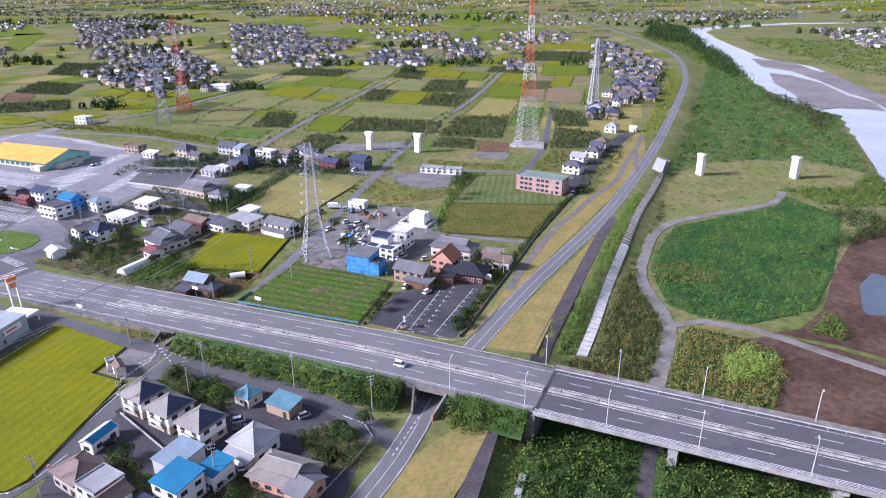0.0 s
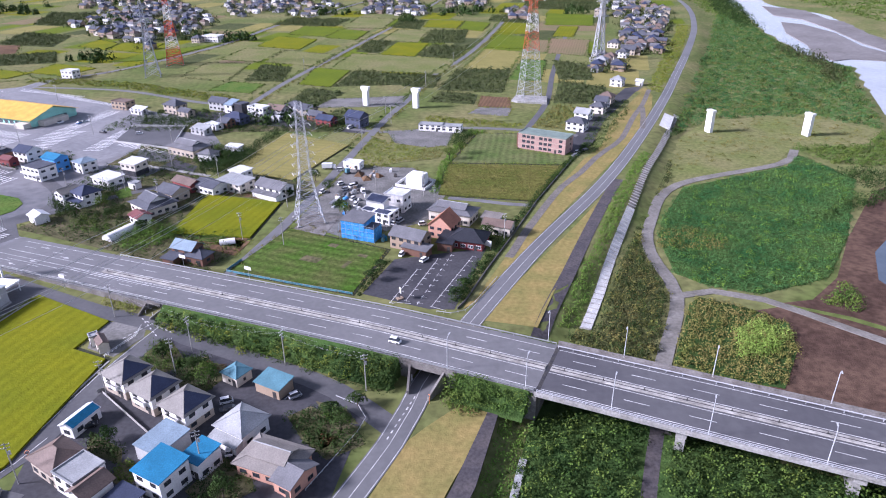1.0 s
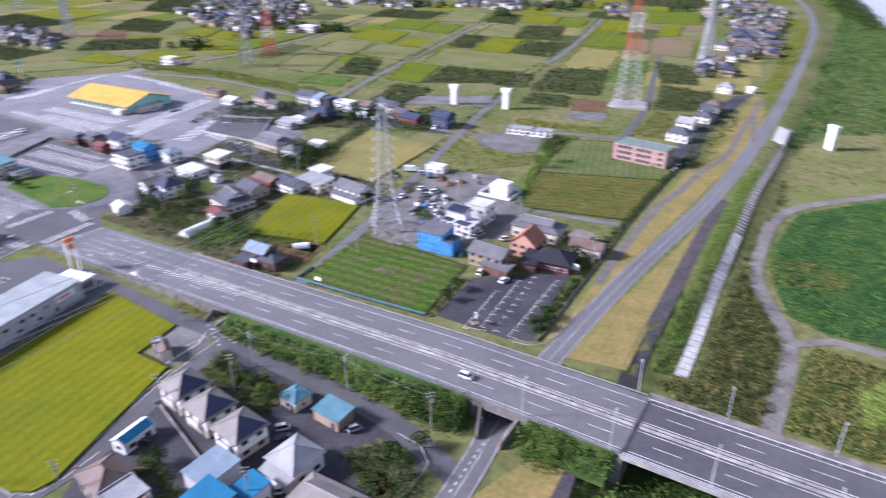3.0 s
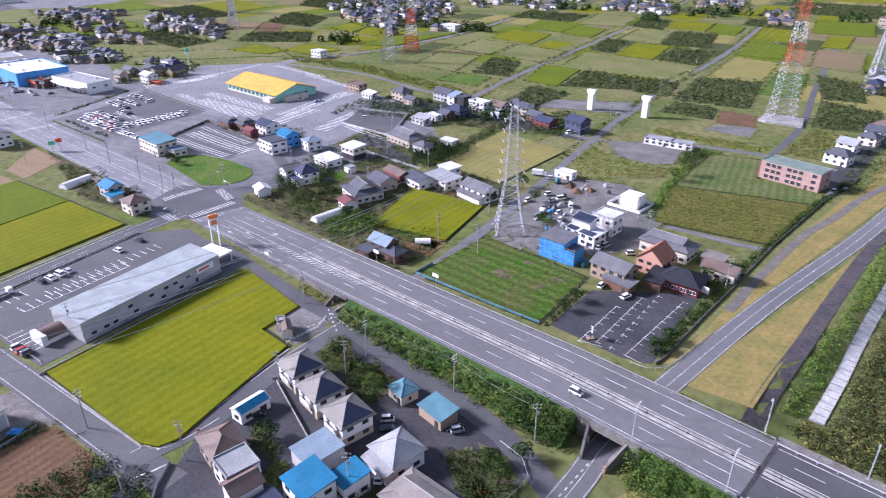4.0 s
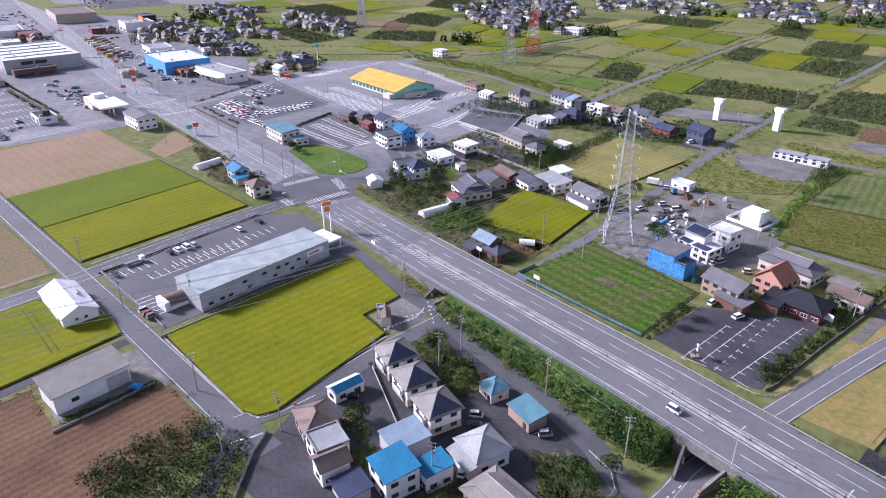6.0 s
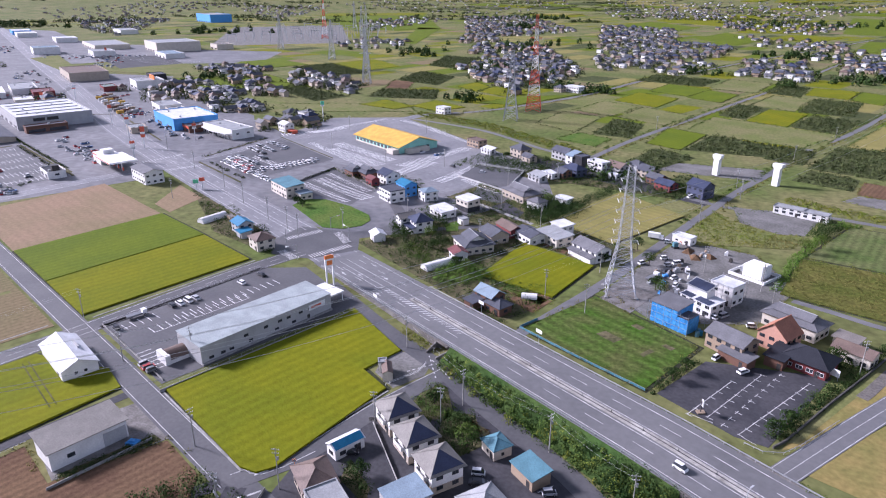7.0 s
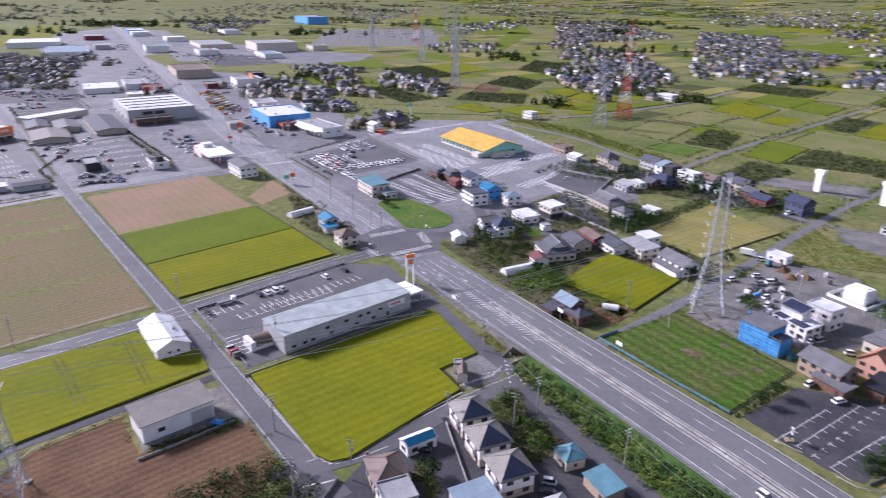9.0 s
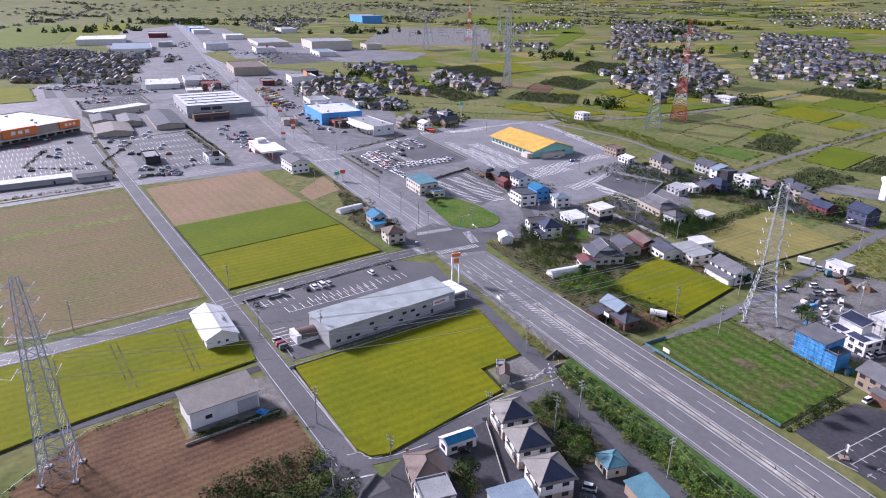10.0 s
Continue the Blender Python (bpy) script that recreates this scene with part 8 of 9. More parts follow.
for x, y, t in POLES[1:]:
    copy_thing(first, pose(x, y, 0, 0, 0, t))


def wire(a, b, sag=1.6, r=0.035, n=8):
    """One sagging conductor between two places."""
    a, b = Vector(a), Vector(b)
    s = Shape()
    pts = [a + (b - a) * (i / n) - Vector((0, 0, 4 * sag * (i / n) * (1 - i / n))) for i in range(n + 1)]
    side = Vector((-(b - a).y, (b - a).x, 0)).normalized() * r
    return s.loft([[p + side, p - side * 0.5 + Vector((0, 0, r)), p - side * 0.5 - Vector((0, 0, r))] for p in pts])


WIRE = mat("bare_wire", (0.55, 0.55, 0.56), (0.45, 0.45, 0.46), 0.4, 0.5, 2)
def span(ax, ay, bx, by, z, offsets, label, sag, r=0.009, z2=None):
    ox, oy = -(by - ay), bx - ax
    k = math.hypot(ox, oy)
    for u, dz in offsets:
        dx, dy = ox / k * u, oy / k * u
        tagged(part("power_line", wire((ax + dx, ay + dy, z + dz), (bx + dx, by + dy, (z2 or z) + dz), sag, r), WIRE), label, "power line", "power lines")


for (ax, ay), (bx, by) in (((-101.5, 189.5), (-71, 170.5)), ((-71, 170.5), (-43, 163.5)), ((-43, 163.5), (-19.5, 152)), ((-77, 246), (-66.5, 279)), ((-66.5, 279), (-43, 362)), ((-43, 362), (-36, 437)), ((-210, 150.5), (-221.5, 99))):
    span(ax, ay, bx, by, 11.2, ((-0.8, 0), (0.8, 0), (0, -1)), "thin sagging overhead service wire between poles", 0.9)
span(-150.5, 68.5, -54, 262, 29, ((-5.5, 0), (5.5, 0), (-5, 4.5), (5, 4.5), (-4.5, 9), (4.5, 9)), "long sagging high-voltage conductor over rice fields", 8.0, 0.06)
span(-54, 262, 61, 476, 30, ((-5, 0), (5, 0), (-4.5, 5), (4.5, 5)), "long sagging high-voltage conductor over the plain", 9.0, 0.04, 62)
span(-150.5, 68.5, -330, -20, 29, ((-5.5, 0), (5.5, 0), (-5, 4.5), (5, 4.5)), "long high-voltage conductor leaving the tower", 7.0, 0.05)

# ---- vehicles ----
PAINTS = {k: mat("car_" + k, v, [q * 0.9 for q in v], 0.3, 0.5, 2, spec=0.6, fleck=0.03) for k, v in {"white": (0.78, 0.78, 0.78), "silver": (0.42, 0.43, 0.45), "black": (0.025, 0.025, 0.03), "red": (0.4, 0.03, 0.03), "blue": (0.05, 0.12, 0.3), "grey": (0.16, 0.165, 0.175)}.items()}
WHEEL = Shape().tube((0, -0.11, 0), (0, 0.11, 0), 0.32, 0.32, 12).mesh("tyre", RUBBER)
RIM = Shape().tube((0, -0.12, 0), (0, 0.12, 0), 0.18, 0.18, 10).mesh("rim", STEEL)
LAMP = Shape().box(0, 0, 0, 0.08, 0.36, 0.16).mesh("headlight", STEEL_PAINT_WHITE)
BODIES = {}


def car_meshes(style, paint):
    if (style, paint) in BODIES:
        return BODIES[style, paint]
    ln, wd, hood, cab0, cab1, ht = {"hatch": (3.9, 1.68, 0.86, -1.75, 1.0, 1.48), "sedan": (4.5, 1.74, 0.84, -1.5, 1.1, 1.42), "van": (4.3, 1.72, 0.98, -2.05, 1.35, 1.85), "kei": (3.35, 1.47, 0.95, -1.62, 0.95, 1.75)}[style]
    a, w = ln / 2, wd / 2
    prof = [(-a, 0.3), (a, 0.3), (a, 0.62), (a - 0.12, 0.74), (cab1 + 0.5, hood), (-a + 0.1, hood), (-a, 0.75)]
    body = Shape().solid([(x, -w, z) for x, z in prof] + [(x, w, z) for x, z in prof], [tuple(range(7)), tuple(range(13, 6, -1))] + [(i + 7, (i + 1) % 7 + 7, (i + 1) % 7, i) for i in range(7)])
    c = w - 0.08
    gp = [(cab0, hood), (cab1 + 0.45, hood), (cab1 - 0.25, ht - 0.06), (cab0 + 0.2, ht - 0.06)]
    glass = Shape().solid([(x, -c if i < 2 else -c + 0.14, z) for i, (x, z) in enumerate(gp)] + [(x, c if i < 2 else c - 0.14, z) for i, (x, z) in enumerate(gp)], [(0, 1, 2, 3), (7, 6, 5, 4), (4, 5, 1, 0), (5, 6, 2, 1), (6, 7, 3, 2), (7, 4, 0, 3)])
    top = Shape().box((cab0 + cab1 - 0.05) / 2, 0, ht - 0.07, cab1 - cab0 - 0.5, 2 * c - 0.26, 0.09)
    BODIES[style, paint] = (body.mesh("body", PAINTS[paint]), glass.mesh("cabin_glass", GLASS), top.mesh("roof_panel", PAINTS[paint]), ln)
    return BODIES[style, paint]


def car(x, y, turn, style="hatch", paint="white", z=0.08, label=None, group="parked cars"):
    b, g, t, ln = car_meshes(style, paint)
    z -= 0.2 if math.hypot(x, y) >= 330 else 0
    root = empty("car", pose(x, y, z, 0, 0, turn), label or f"small {paint} {('hatchback', 'saloon', 'minivan', 'compact car')[('hatch', 'sedan', 'van', 'kei').index(style)]} parked on asphalt", "car", group)
    part("body", b, None, root)
    part("cabin_glass", g, None, root)
    part("roof_panel", t, None, root)
    for sx in (-0.32, 0.31) if math.hypot(x, y) < 330 else ():
        for sy in (-0.7, 0.7):
            wheel = part("wheel", WHEEL, None, root, m=pose(sx * ln, sy, 0.32))
            if math.hypot(x, y) < 300:
                part("rim", RIM, None, wheel)
    for sy in (-0.5, 0.5) if math.hypot(x, y) < 300 else ():
        part("headlight", LAMP, None, root, m=pose(ln / 2 - 0.02, sy, 0.6))
    return root


car(*hw(20, -5.0), HW_TURN, "kei", "white", hwz(20), "small white compact car driving on the highway", "")
rng = random.Random(7)
STYLES = ("hatch", "sedan", "van", "kei")
for x, y, t, st, p in ((-54.5, 147.5, 22, "kei", "white"), (-53.0, 144.5, 22, "sedan", "black"), (-37.5, 149.5, 35, "kei", "silver"), (-48.8, 129.8, 105, "hatch", "white"), (-85.5, 138.5, 32, "sedan", "black"),
                       (-6.2, 226.6, 55, "hatch", "white"), (-14.5, 231, 70, "kei", "white"), (-17, 262, 60, "van", "silver"), (-20, 259, 150, "kei", "white"), (-39, 287, 60, "kei", "white"), (-43, 292, 60, "van", "black"),
                       (-37, 280, 80, "kei", "white"), (-50, 326, 10, "kei", "white"), (72, 352, 30, "kei", "white"), (70, 347, 30, "sedan", "grey"), (77, 356, 30, "hatch", "black"), (-165, 140.5, 75, "kei", "white"),
                       (-162.5, 140.0, 75, "hatch", "red"), (-160, 139.3, 75, "kei", "grey"), (-191, 172, 168, "hatch", "black"), (-190, 174.8, 168, "sedan", "white"), (-189.2, 177.8, 168, "van", "white"), (-188.4, 180.6, 168, "sedan", "silver"),
                       (-184, 199, 168, "hatch", "white"), (-182.8, 208.5, 168, "sedan", "black"), (-193, 151, 168, "kei", "black"), (-178, 395, 20, "hatch", "white"), (-41, 303, 40, "van", "white"), (-44, 299, 40, "kei", "silver"), (-47, 306, 40, "kei", "white"), (-35.5, 296, 100, "van", "white"), (-21.5, 268.5, 60, "van", "black"), (-7.5, 258.5, 20, "kei", "white"), (-54, 296, 60, "kei", "white"), (-52, 436, 60, "van", "white"), (-55, 404, 60, "van", "white")):
    car(x, y, t, st, p, 0.1)
def truck(x, y, turn, z, cab, box, label):
    root = empty("truck", pose(x, y, z, 0, 0, turn), label, "truck")
    part("cab", Shape().box(2.6, 0, 0.5, 1.5, 1.9, 1.7), PAINTS[cab], root)
    part("windscreen", Shape().box(3.36, 0, 1.25, 0.06, 1.7, 0.75), GLASS, root)
    part("cargo_box", Shape().box(-0.9, 0, 0.8, 5.2, 2.1, 2.2 if box == "white" else 0.5), PAINTS[box], root)
    part("chassis", Shape().box(0, 0, 0.45, 6.6, 0.9, 0.3), DARK, root)
    for sx in (-2.2, 2.4):
        for sy in (-0.9, 0.9):
            wheel = part("wheel", WHEEL, None, root, m=pose(sx, sy, 0.4) @ Matrix.Diagonal((1.2, 1.2, 1.2, 1)))
            part("rim", RIM, None, wheel)


truck(-195, 160.5, 76, 0.1, "white", "grey", "white flatbed truck parked by the shop's fence")
truck(-46.5, 283, 70, 0.1, "white", "grey", "white flatbed truck parked in a building yard")
truck(-56, 329, 0, 0.1, "white", "white", "white delivery truck beside a site hut")
# the dealer's yard: rows of cars nose to tail
for r, (x0, y0, count, step) in enumerate(((-338, 334, 15, 2.75), (-341, 342, 14, 2.75), (-342, 350, 12, 2.75), (-330, 357, 5, 2.75), (-300, 322, 10, 2.6))):
    for i in range(count):
        d = i * step
        car(x0 + d * 0.93, y0 - d * 0.32, 71 + rng.uniform(-4, 4) + 180 * (rng.random() < 0.3), rng.choice(STYLES), rng.choice(("white", "white", "white", "silver", "black", "red" if r < 2 else "grey", "silver")), 0.08, group="dealer's cars")
for i in range(13):
    for k in range(2):
        if rng.random() < 0.9:
            car(-300 + i * 1.15 - k * 2.5, 327 + i * 3.0 + k * 6, -20 + rng.uniform(-4, 4), rng.choice(STYLES), rng.choice(("white", "white", "white", "silver")), 0.08, group="dealer's cars")
for i in range(9):
    car(-352 + i * 2.9 + rng.uniform(-1, 1), 392 - i * 1.0 + rng.uniform(-2, 2), 20 + rng.uniform(-60, 60), rng.choice(STYLES), rng.choice(("white", "silver", "white")), 0.08, group="dealer's cars")
for i in range(34):
    u, v = rng.random(), rng.random()
    car(-430 - 120 * u, 385 + 60 * u + 25 * v - 15, 60 + rng.choice((0, 90)) + rng.uniform(-8, 8), rng.choice(STYLES), rng.choice(("white", "white", "silver", "black", "grey")), 0.06, group="cars by the shops")
for i in range(26):
    u, v = rng.random(), rng.random()
    car(-405 - 130 * u, 205 + 25 * u + 45 * v, 72 + rng.choice((0, 180)), rng.choice(STYLES), rng.choice(("white", "white", "silver", "black", "red")), 0.07, group="cars by the shops")
for i in range(16):
    car(-352 + (i % 8) * 3.0 + rng.uniform(-0.4, 0.4), 372 + (i // 8) * 9 - (i % 8) * 1.1, 70 + rng.uniform(-5, 5), rng.choice(STYLES), rng.choice(("white", "silver", "black", "white")), 0.08, group="dealer's cars")


def far_cars():
    """Small cars scattered over the far yards, too many and too small to count."""
    s = Mixed()
    for x0, y0, x1, y1, wide, count in ((-855, 318, -730, 372, 40, 100), (-560, 200, -440, 185, 20, 8), (-760, 430, -640, 470, 60, 60), (-1150, 700, -1000, 760, 70, 60), (-960, 560, -780, 480, 40, 40),
                                    (-700, 470, -560, 420, 40, 50), (-1400, 760, -1250, 700, 60, 40), (-900, 640, -1050, 760, 50, 50), (-400, 380, -520, 420, 30, 30), (-470, 318, -400, 290, 12, 26), (-520, 330, -440, 300, 14, 18), (-418, 210, -388, 226, 6, 9), (-398, 206, -384, 225, 4, 12), (-540, 205, -420, 160, 60, 9), (-620, 420, -540, 380, 16, 40), (-600, 440, -530, 415, 20, 40), (-760, 330, -690, 300, 30, 24), (-240, 420, -180, 400, 20, 4)):
        for i in range(count):
            k, v = rng.random(), rng.uniform(-0.5, 0.5) * wide
            x, y = x0 + (x1 - x0) * k, y0 + (y1 - y0) * k + v
            if abs(along(HIGHWAY_WEST, x, y)) < 13:
                continue
            m = pose(x, y, 0.05, 0, 0, rng.choice((70, 70, 160, 250)) + rng.uniform(-5, 5))
            s.add(Shape().box(0, 0, 0.1, 4.2, 1.7, 0.8), m, PAINTS[rng.choice(("white", "white", "silver", "black", "grey", "red", "blue"))])
            s.add(Shape().solid([(-1.6, -0.75, 0.9), (1.1, -0.75, 0.9), (1.1, 0.75, 0.9), (-1.6, 0.75, 0.9), (-1.3, -0.6, 1.45), (0.5, -0.6, 1.45), (0.5, 0.6, 1.45), (-1.3, 0.6, 1.45)], BOX), m, GLASS)
    tagged(new("far_cars", s.mesh("far_cars")), "many small parked cars on distant shop yards", "cars", kind="stuff")


far_cars()

# ---- greenery ----
RNG = np.random.default_rng(5)


def leaf_mesh(name, centres, radii, heights, leaves, size, material, spread=0.35):
    """Clumps of many small leaf blades over rounded, uneven mounds; one mesh."""
    c, r, h = np.asarray(centres, float), np.asarray(radii, float), np.asarray(heights, float)
    n = len(c) * leaves
    idx = np.repeat(np.arange(len(c)), leaves)
    th = RNG.uniform(0, 2 * np.pi, n)
    cz = RNG.uniform(-0.25, 1.0, n)
    sz = np.sqrt(np.clip(1 - cz ** 2, 0, 1))
    lump = 1 + spread * (np.sin(3 * th + idx * 1.7) * 0.5 + RNG.uniform(-0.6, 0.6, n))
    nrm = np.stack([sz * np.cos(th), sz * np.sin(th), cz], 1)
    pos = c[idx] + np.stack([nrm[:, 0] * r[idx] * lump, nrm[:, 1] * r[idx] * lump, np.clip(nrm[:, 2], -0.1, 1) * h[idx] * (1 + 0.3 * RNG.uniform(-1, 1, n))], 1)
    nrm = nrm + RNG.normal(0, 0.34, (n, 3))
    nrm /= np.linalg.norm(nrm, axis=1)[:, None]
    ref = RNG.normal(0, 1, (n, 3))
    t1 = np.cross(nrm, ref)
    t1 /= np.linalg.norm(t1, axis=1)[:, None] + 1e-9
    t2 = np.cross(nrm, t1)
    s = size * RNG.uniform(0.6, 1.35, n)[:, None]
    quad = np.stack([pos - t1 * s * 0.5, pos - t2 * s * 0.32, pos + t1 * s * 0.5, pos + t2 * s * 0.32], 1).reshape(-1, 3)
    me = bpy.data.meshes.new(name)
    me.vertices.add(4 * n)
    me.vertices.foreach_set("co", quad.ravel())
    me.loops.add(4 * n)
    me.loops.foreach_set("vertex_index", np.arange(4 * n, dtype=np.int32))
    me.polygons.add(n)
    me.polygons.foreach_set("loop_start", np.arange(0, 4 * n, 4, dtype=np.int32))
    me.polygons.foreach_set("loop_total", np.full(n, 4, dtype=np.int32))
    me.materials.append(material)
    me.update(calc_edges=True)
    return me


def points_in(poly, step, jitter=0.45):
    xs, ys = [p[0] for p in poly], [p[1] for p in poly]
    out = []
    for x in np.arange(min(xs), max(xs), step):
        for y in np.arange(min(ys), max(ys), step):
            px, py = float(x + RNG.uniform(-jitter, jitter) * step), float(y + RNG.uniform(-jitter, jitter) * step)
            if inside(poly, px, py):
                out.append((px, py))
    return out


def thicket(name, poly, step, r, h, leaves, size, material, label, category="bushes", lift=0.0, pts=None, keep=1.0):
    pts = pts if pts is not None else points_in(poly, step)
    if name == "river_bushes":
        pts = [p for p in pts if abs(along(SOUTH_TRACK, *p)) > 3.2 and abs(along(REVET, *p)) > 3.4]
    if name == "levee_weeds":
        pts = [p for p in pts if abs(along(REVET, *p)) > 2.6 and abs(along(LEVEE, *p)) > 4.6]
    pts = [p for p in pts if keep >= 1 or RNG.random() < keep]
    c = [(x, y, land(x, y) + lift) for x, y in pts]
    k = len(c)
    if not k:
        return None
    big = RNG.uniform(0.65, 1.3, k)
    return tagged(new(name, leaf_mesh(name, c, r * big, h * big * RNG.uniform(0.75, 1.3, k), leaves, size, material)), label, category, kind="stuff")


# embankment bushes
def bank_points(s0, s1, n0, n1, step):
    out = []
    for s in np.arange(s0, s1, step):
        for n in np.arange(n0, n1, step):
            a, b = float(s + RNG.uniform(-0.4, 0.4) * step), float(n + RNG.uniform(-0.4, 0.4) * step)
            z = max(0.0, hwz(a) - (-11.0 - b) / 1.3) if b < 0 else max(0.0, hwz(a) - (b - 11.3) / 1.15)
            out.append((*hw(a, b), z))
    return out


def bank_bushes(pts, r, h, leaves, size, material, label):
    k = len(pts)
    big = RNG.uniform(0.6, 1.4, k)
    tagged(new("embankment_bushes", leaf_mesh("embankment_bushes", pts, r * big, h * big, leaves, size, material)), label, "bushes", kind="stuff")


pts = bank_points(-56, 25, -17.6, -11.9, 1.5)
sel = RNG.random(len(pts))
bank_bushes([p for p, q in zip(pts, sel) if q < 0.45], 1.2, 1.3, 70, 0.42, LEAF, "dense green bushes covering the highway embankment")
bank_bushes([p for p, q in zip(pts, sel) if 0.45 <= q < 0.68], 1.2, 1.4, 70, 0.4, LEAF_DARK, "dark green bushes on the highway embankment")
bank_bushes([p for p, q in zip(pts, sel) if 0.68 <= q < 0.9], 1.0, 1.2, 60, 0.38, LEAF_LIME, "yellow-green flowering weeds on the embankment")
pts = bank_points(-50, 24, -17.0, -13.0, 4.2)
sel = RNG.random(len(pts))
bank_bushes([p for p, q in zip(pts, sel) if q < 0.4], 2.0, 2.3, 150, 0.42, LEAF_DARK, "tall dark shrubs on the highway embankment")
bank_bushes([p for p, q in zip(pts, sel) if 0.4 <= q < 0.62], 1.8, 2.0, 130, 0.42, LEAF_LIME, "tall yellow-green shrubs on the highway embankment")
bank_bushes(bank_points(9, 25, -18.2, -12, 1.7), 1.7, 2.4, 100, 0.45, LEAF_DARK, "tall dark bushes beside the underpass")
bank_bushes(bank_points(40, 49, -17.5, -12, 1.7), 1.5, 1.9, 100, 0.45, LEAF, "tall green bushes beside the underpass")
bank_bushes(bank_points(47, 60, -15.5, -12, 1.6), 1.2, 1.2, 70, 0.42, LEAF, "green bushes below the bridge abutment")
bank_bushes(bank_points(-66, 26, 13, 15.5, 1.8), 0.8, 0.7, 40, 0.35, LEAF, "low weeds along the highway's far side")
bank_bushes(bank_points(38, 60, 12, 15, 1.5), 0.9, 1.0, 50, 0.35, LEAF, "weeds on the highway's far slope")
bank_bushes(bank_points(-80, -66, -14.5, -12.4, 1.4), 0.9, 1.0, 50, 0.35, LEAF_LIME, "yellow weeds on top of a retaining wall")

# river flats
SOUTH_BANK = [(15, 119), (22, 142), (36, 147), (56, 138), (84, 126), (120, 110), (190, 82), (180, 40), (-5, 40), (-12, 60)]
NORTH_BANK = [(37, 181), (46, 172), (60, 167), (76, 205), (76, 240), (85, 272), (110, 318), (122, 352), (108, 318), (62, 222)]
YELLOW_PATCH = [(66, 168), (80, 160), (92, 156), (104, 174), (108, 188), (100, 197), (86, 205), (81, 200)]
KUDZU = [(86, 250), (83.5, 222), (92, 213), (108, 207), (136, 218), (160, 250), (201, 318), (192, 356), (178, 338), (114, 308), (92, 268)]
for poly, z in ((SOUTH_BANK, -3.25), (KUDZU, -3.3), (YELLOW_PATCH, -3.28)):
    field("undergrowth", poly, z, UNDERGROWTH, "dark green undergrowth on the river flats", "undergrowth", base=-4.2)
thicket("river_bushes", SOUTH_BANK, 2.6, 2.0, 2.2, 60, 0.6, LEAF_DARK, "dense dark green jungle of riverside bushes")
thicket("river_bushes", SOUTH_BANK, 4.2, 2.2, 2.9, 80, 0.6, LEAF, "tall green bushes among the riverside thicket")
thicket("river_bushes", NORTH_BANK, 2.2, 1.6, 1.7, 55, 0.5, LEAF_OLIVE_DARK, "dark olive bushes below the levee")
thicket("river_bushes", NORTH_BANK, 4.2, 1.8, 2.4, 70, 0.5, LEAF_DARK, "dark shrubs below the levee")
thicket("river_bushes", NORTH_BANK, 3.2, 1.6, 1.9, 60, 0.5, LEAF_OLIVE, "olive and straw-coloured scrub below the levee")
thicket("river_bushes", YELLOW_PATCH, 2.0, 1.4, 1.6, 55, 0.5, LEAF_OLIVE, "yellowing scrub beside the gravel track")
thicket("river_bushes", [(90, 184), (98.5, 190), (106, 181), (95, 171), (86, 170)], 1.4, 1.6, 1.9, 80, 0.5, LEAF_BRIGHT, "fresh bright green vines on a scrub mound")
thicket("kudzu_vines", KUDZU, 2.1, 1.6, 0.8, 64, 0.46, LEAF_KUDZU, "carpet of deep green broad-leaved vines")
thicket("kudzu_vines", KUDZU, 5.5, 2.0, 1.5, 80, 0.46, LEAF_FRESH, "lighter mounds in the carpet of vines", keep=0.6)
thicket("river_bushes", [(84, 244), (88.5, 260), (104, 262), (113, 249), (109, 241), (91, 241)], 1.9, 1.4, 1.3, 45, 0.5, LEAF_OLIVE, "yellowed patch in the carpet of vines", keep=0.6)
thicket("river_bushes", [(126, 201), (139, 214), (140, 204), (134, 195)], 2.0, 1.9, 1.9, 70, 0.55, LEAF, "round green bush beside bare earth")
thicket("river_bushes", [(140, 262), (170, 278), (200, 300), (196, 330), (216, 330), (226, 300)], 3.0, 2.4, 3.2, 70, 0.7, LEAF_DARK, "dark trees at the edge of the vines", keep=0.7)
FLATS = [(130, 388), (170, 432), (240, 440), (266, 405), (298, 475), (329, 548), (352, 600), (340, 660), (358, 760), (370, 824), (418, 1004), (392, 1000), (348, 900), (312, 815), (280, 735), (236, 632), (202, 550), (174, 486), (152, 436)]
thicket("flood_scrub", FLATS, 5.0, 3.2, 0.9, 64, 0.75, LEAF_KUDZU, "green scrub covering the river flats")
thicket("flood_scrub", FLATS, 9.0, 3.2, 1.5, 70, 0.75, LEAF, "deeper green bushes on the river flats")
thicket("flood_scrub", FLATS, 12.0, 4.4, 1.1, 46, 1.0, LEAF_OLIVE, "yellowing scrub patches on the river flats", keep=0.45)
thicket("flood_scrub", FLATS, 15.0, 2.8, 2.8, 60, 0.95, LEAF_DARK, "dark bushes standing on the river flats", keep=0.5)
thicket("flood_scrub", [(116, 330), (176, 352), (192, 374), (236, 376), (258, 402), (238, 436), (172, 428), (136, 385)], 6.0, 1.8, 0.8, 36, 0.6, LEAF_OLIVE, "tufts of dry grass on a pale clearing", keep=0.6)
thicket("flood_scrub", [(196, 370), (202, 340), (260, 330), (275, 390), (262, 400), (240, 372)], 4.0, 2.6, 2.0, 60, 0.8, LEAF, "scrub at the clearing's edge")
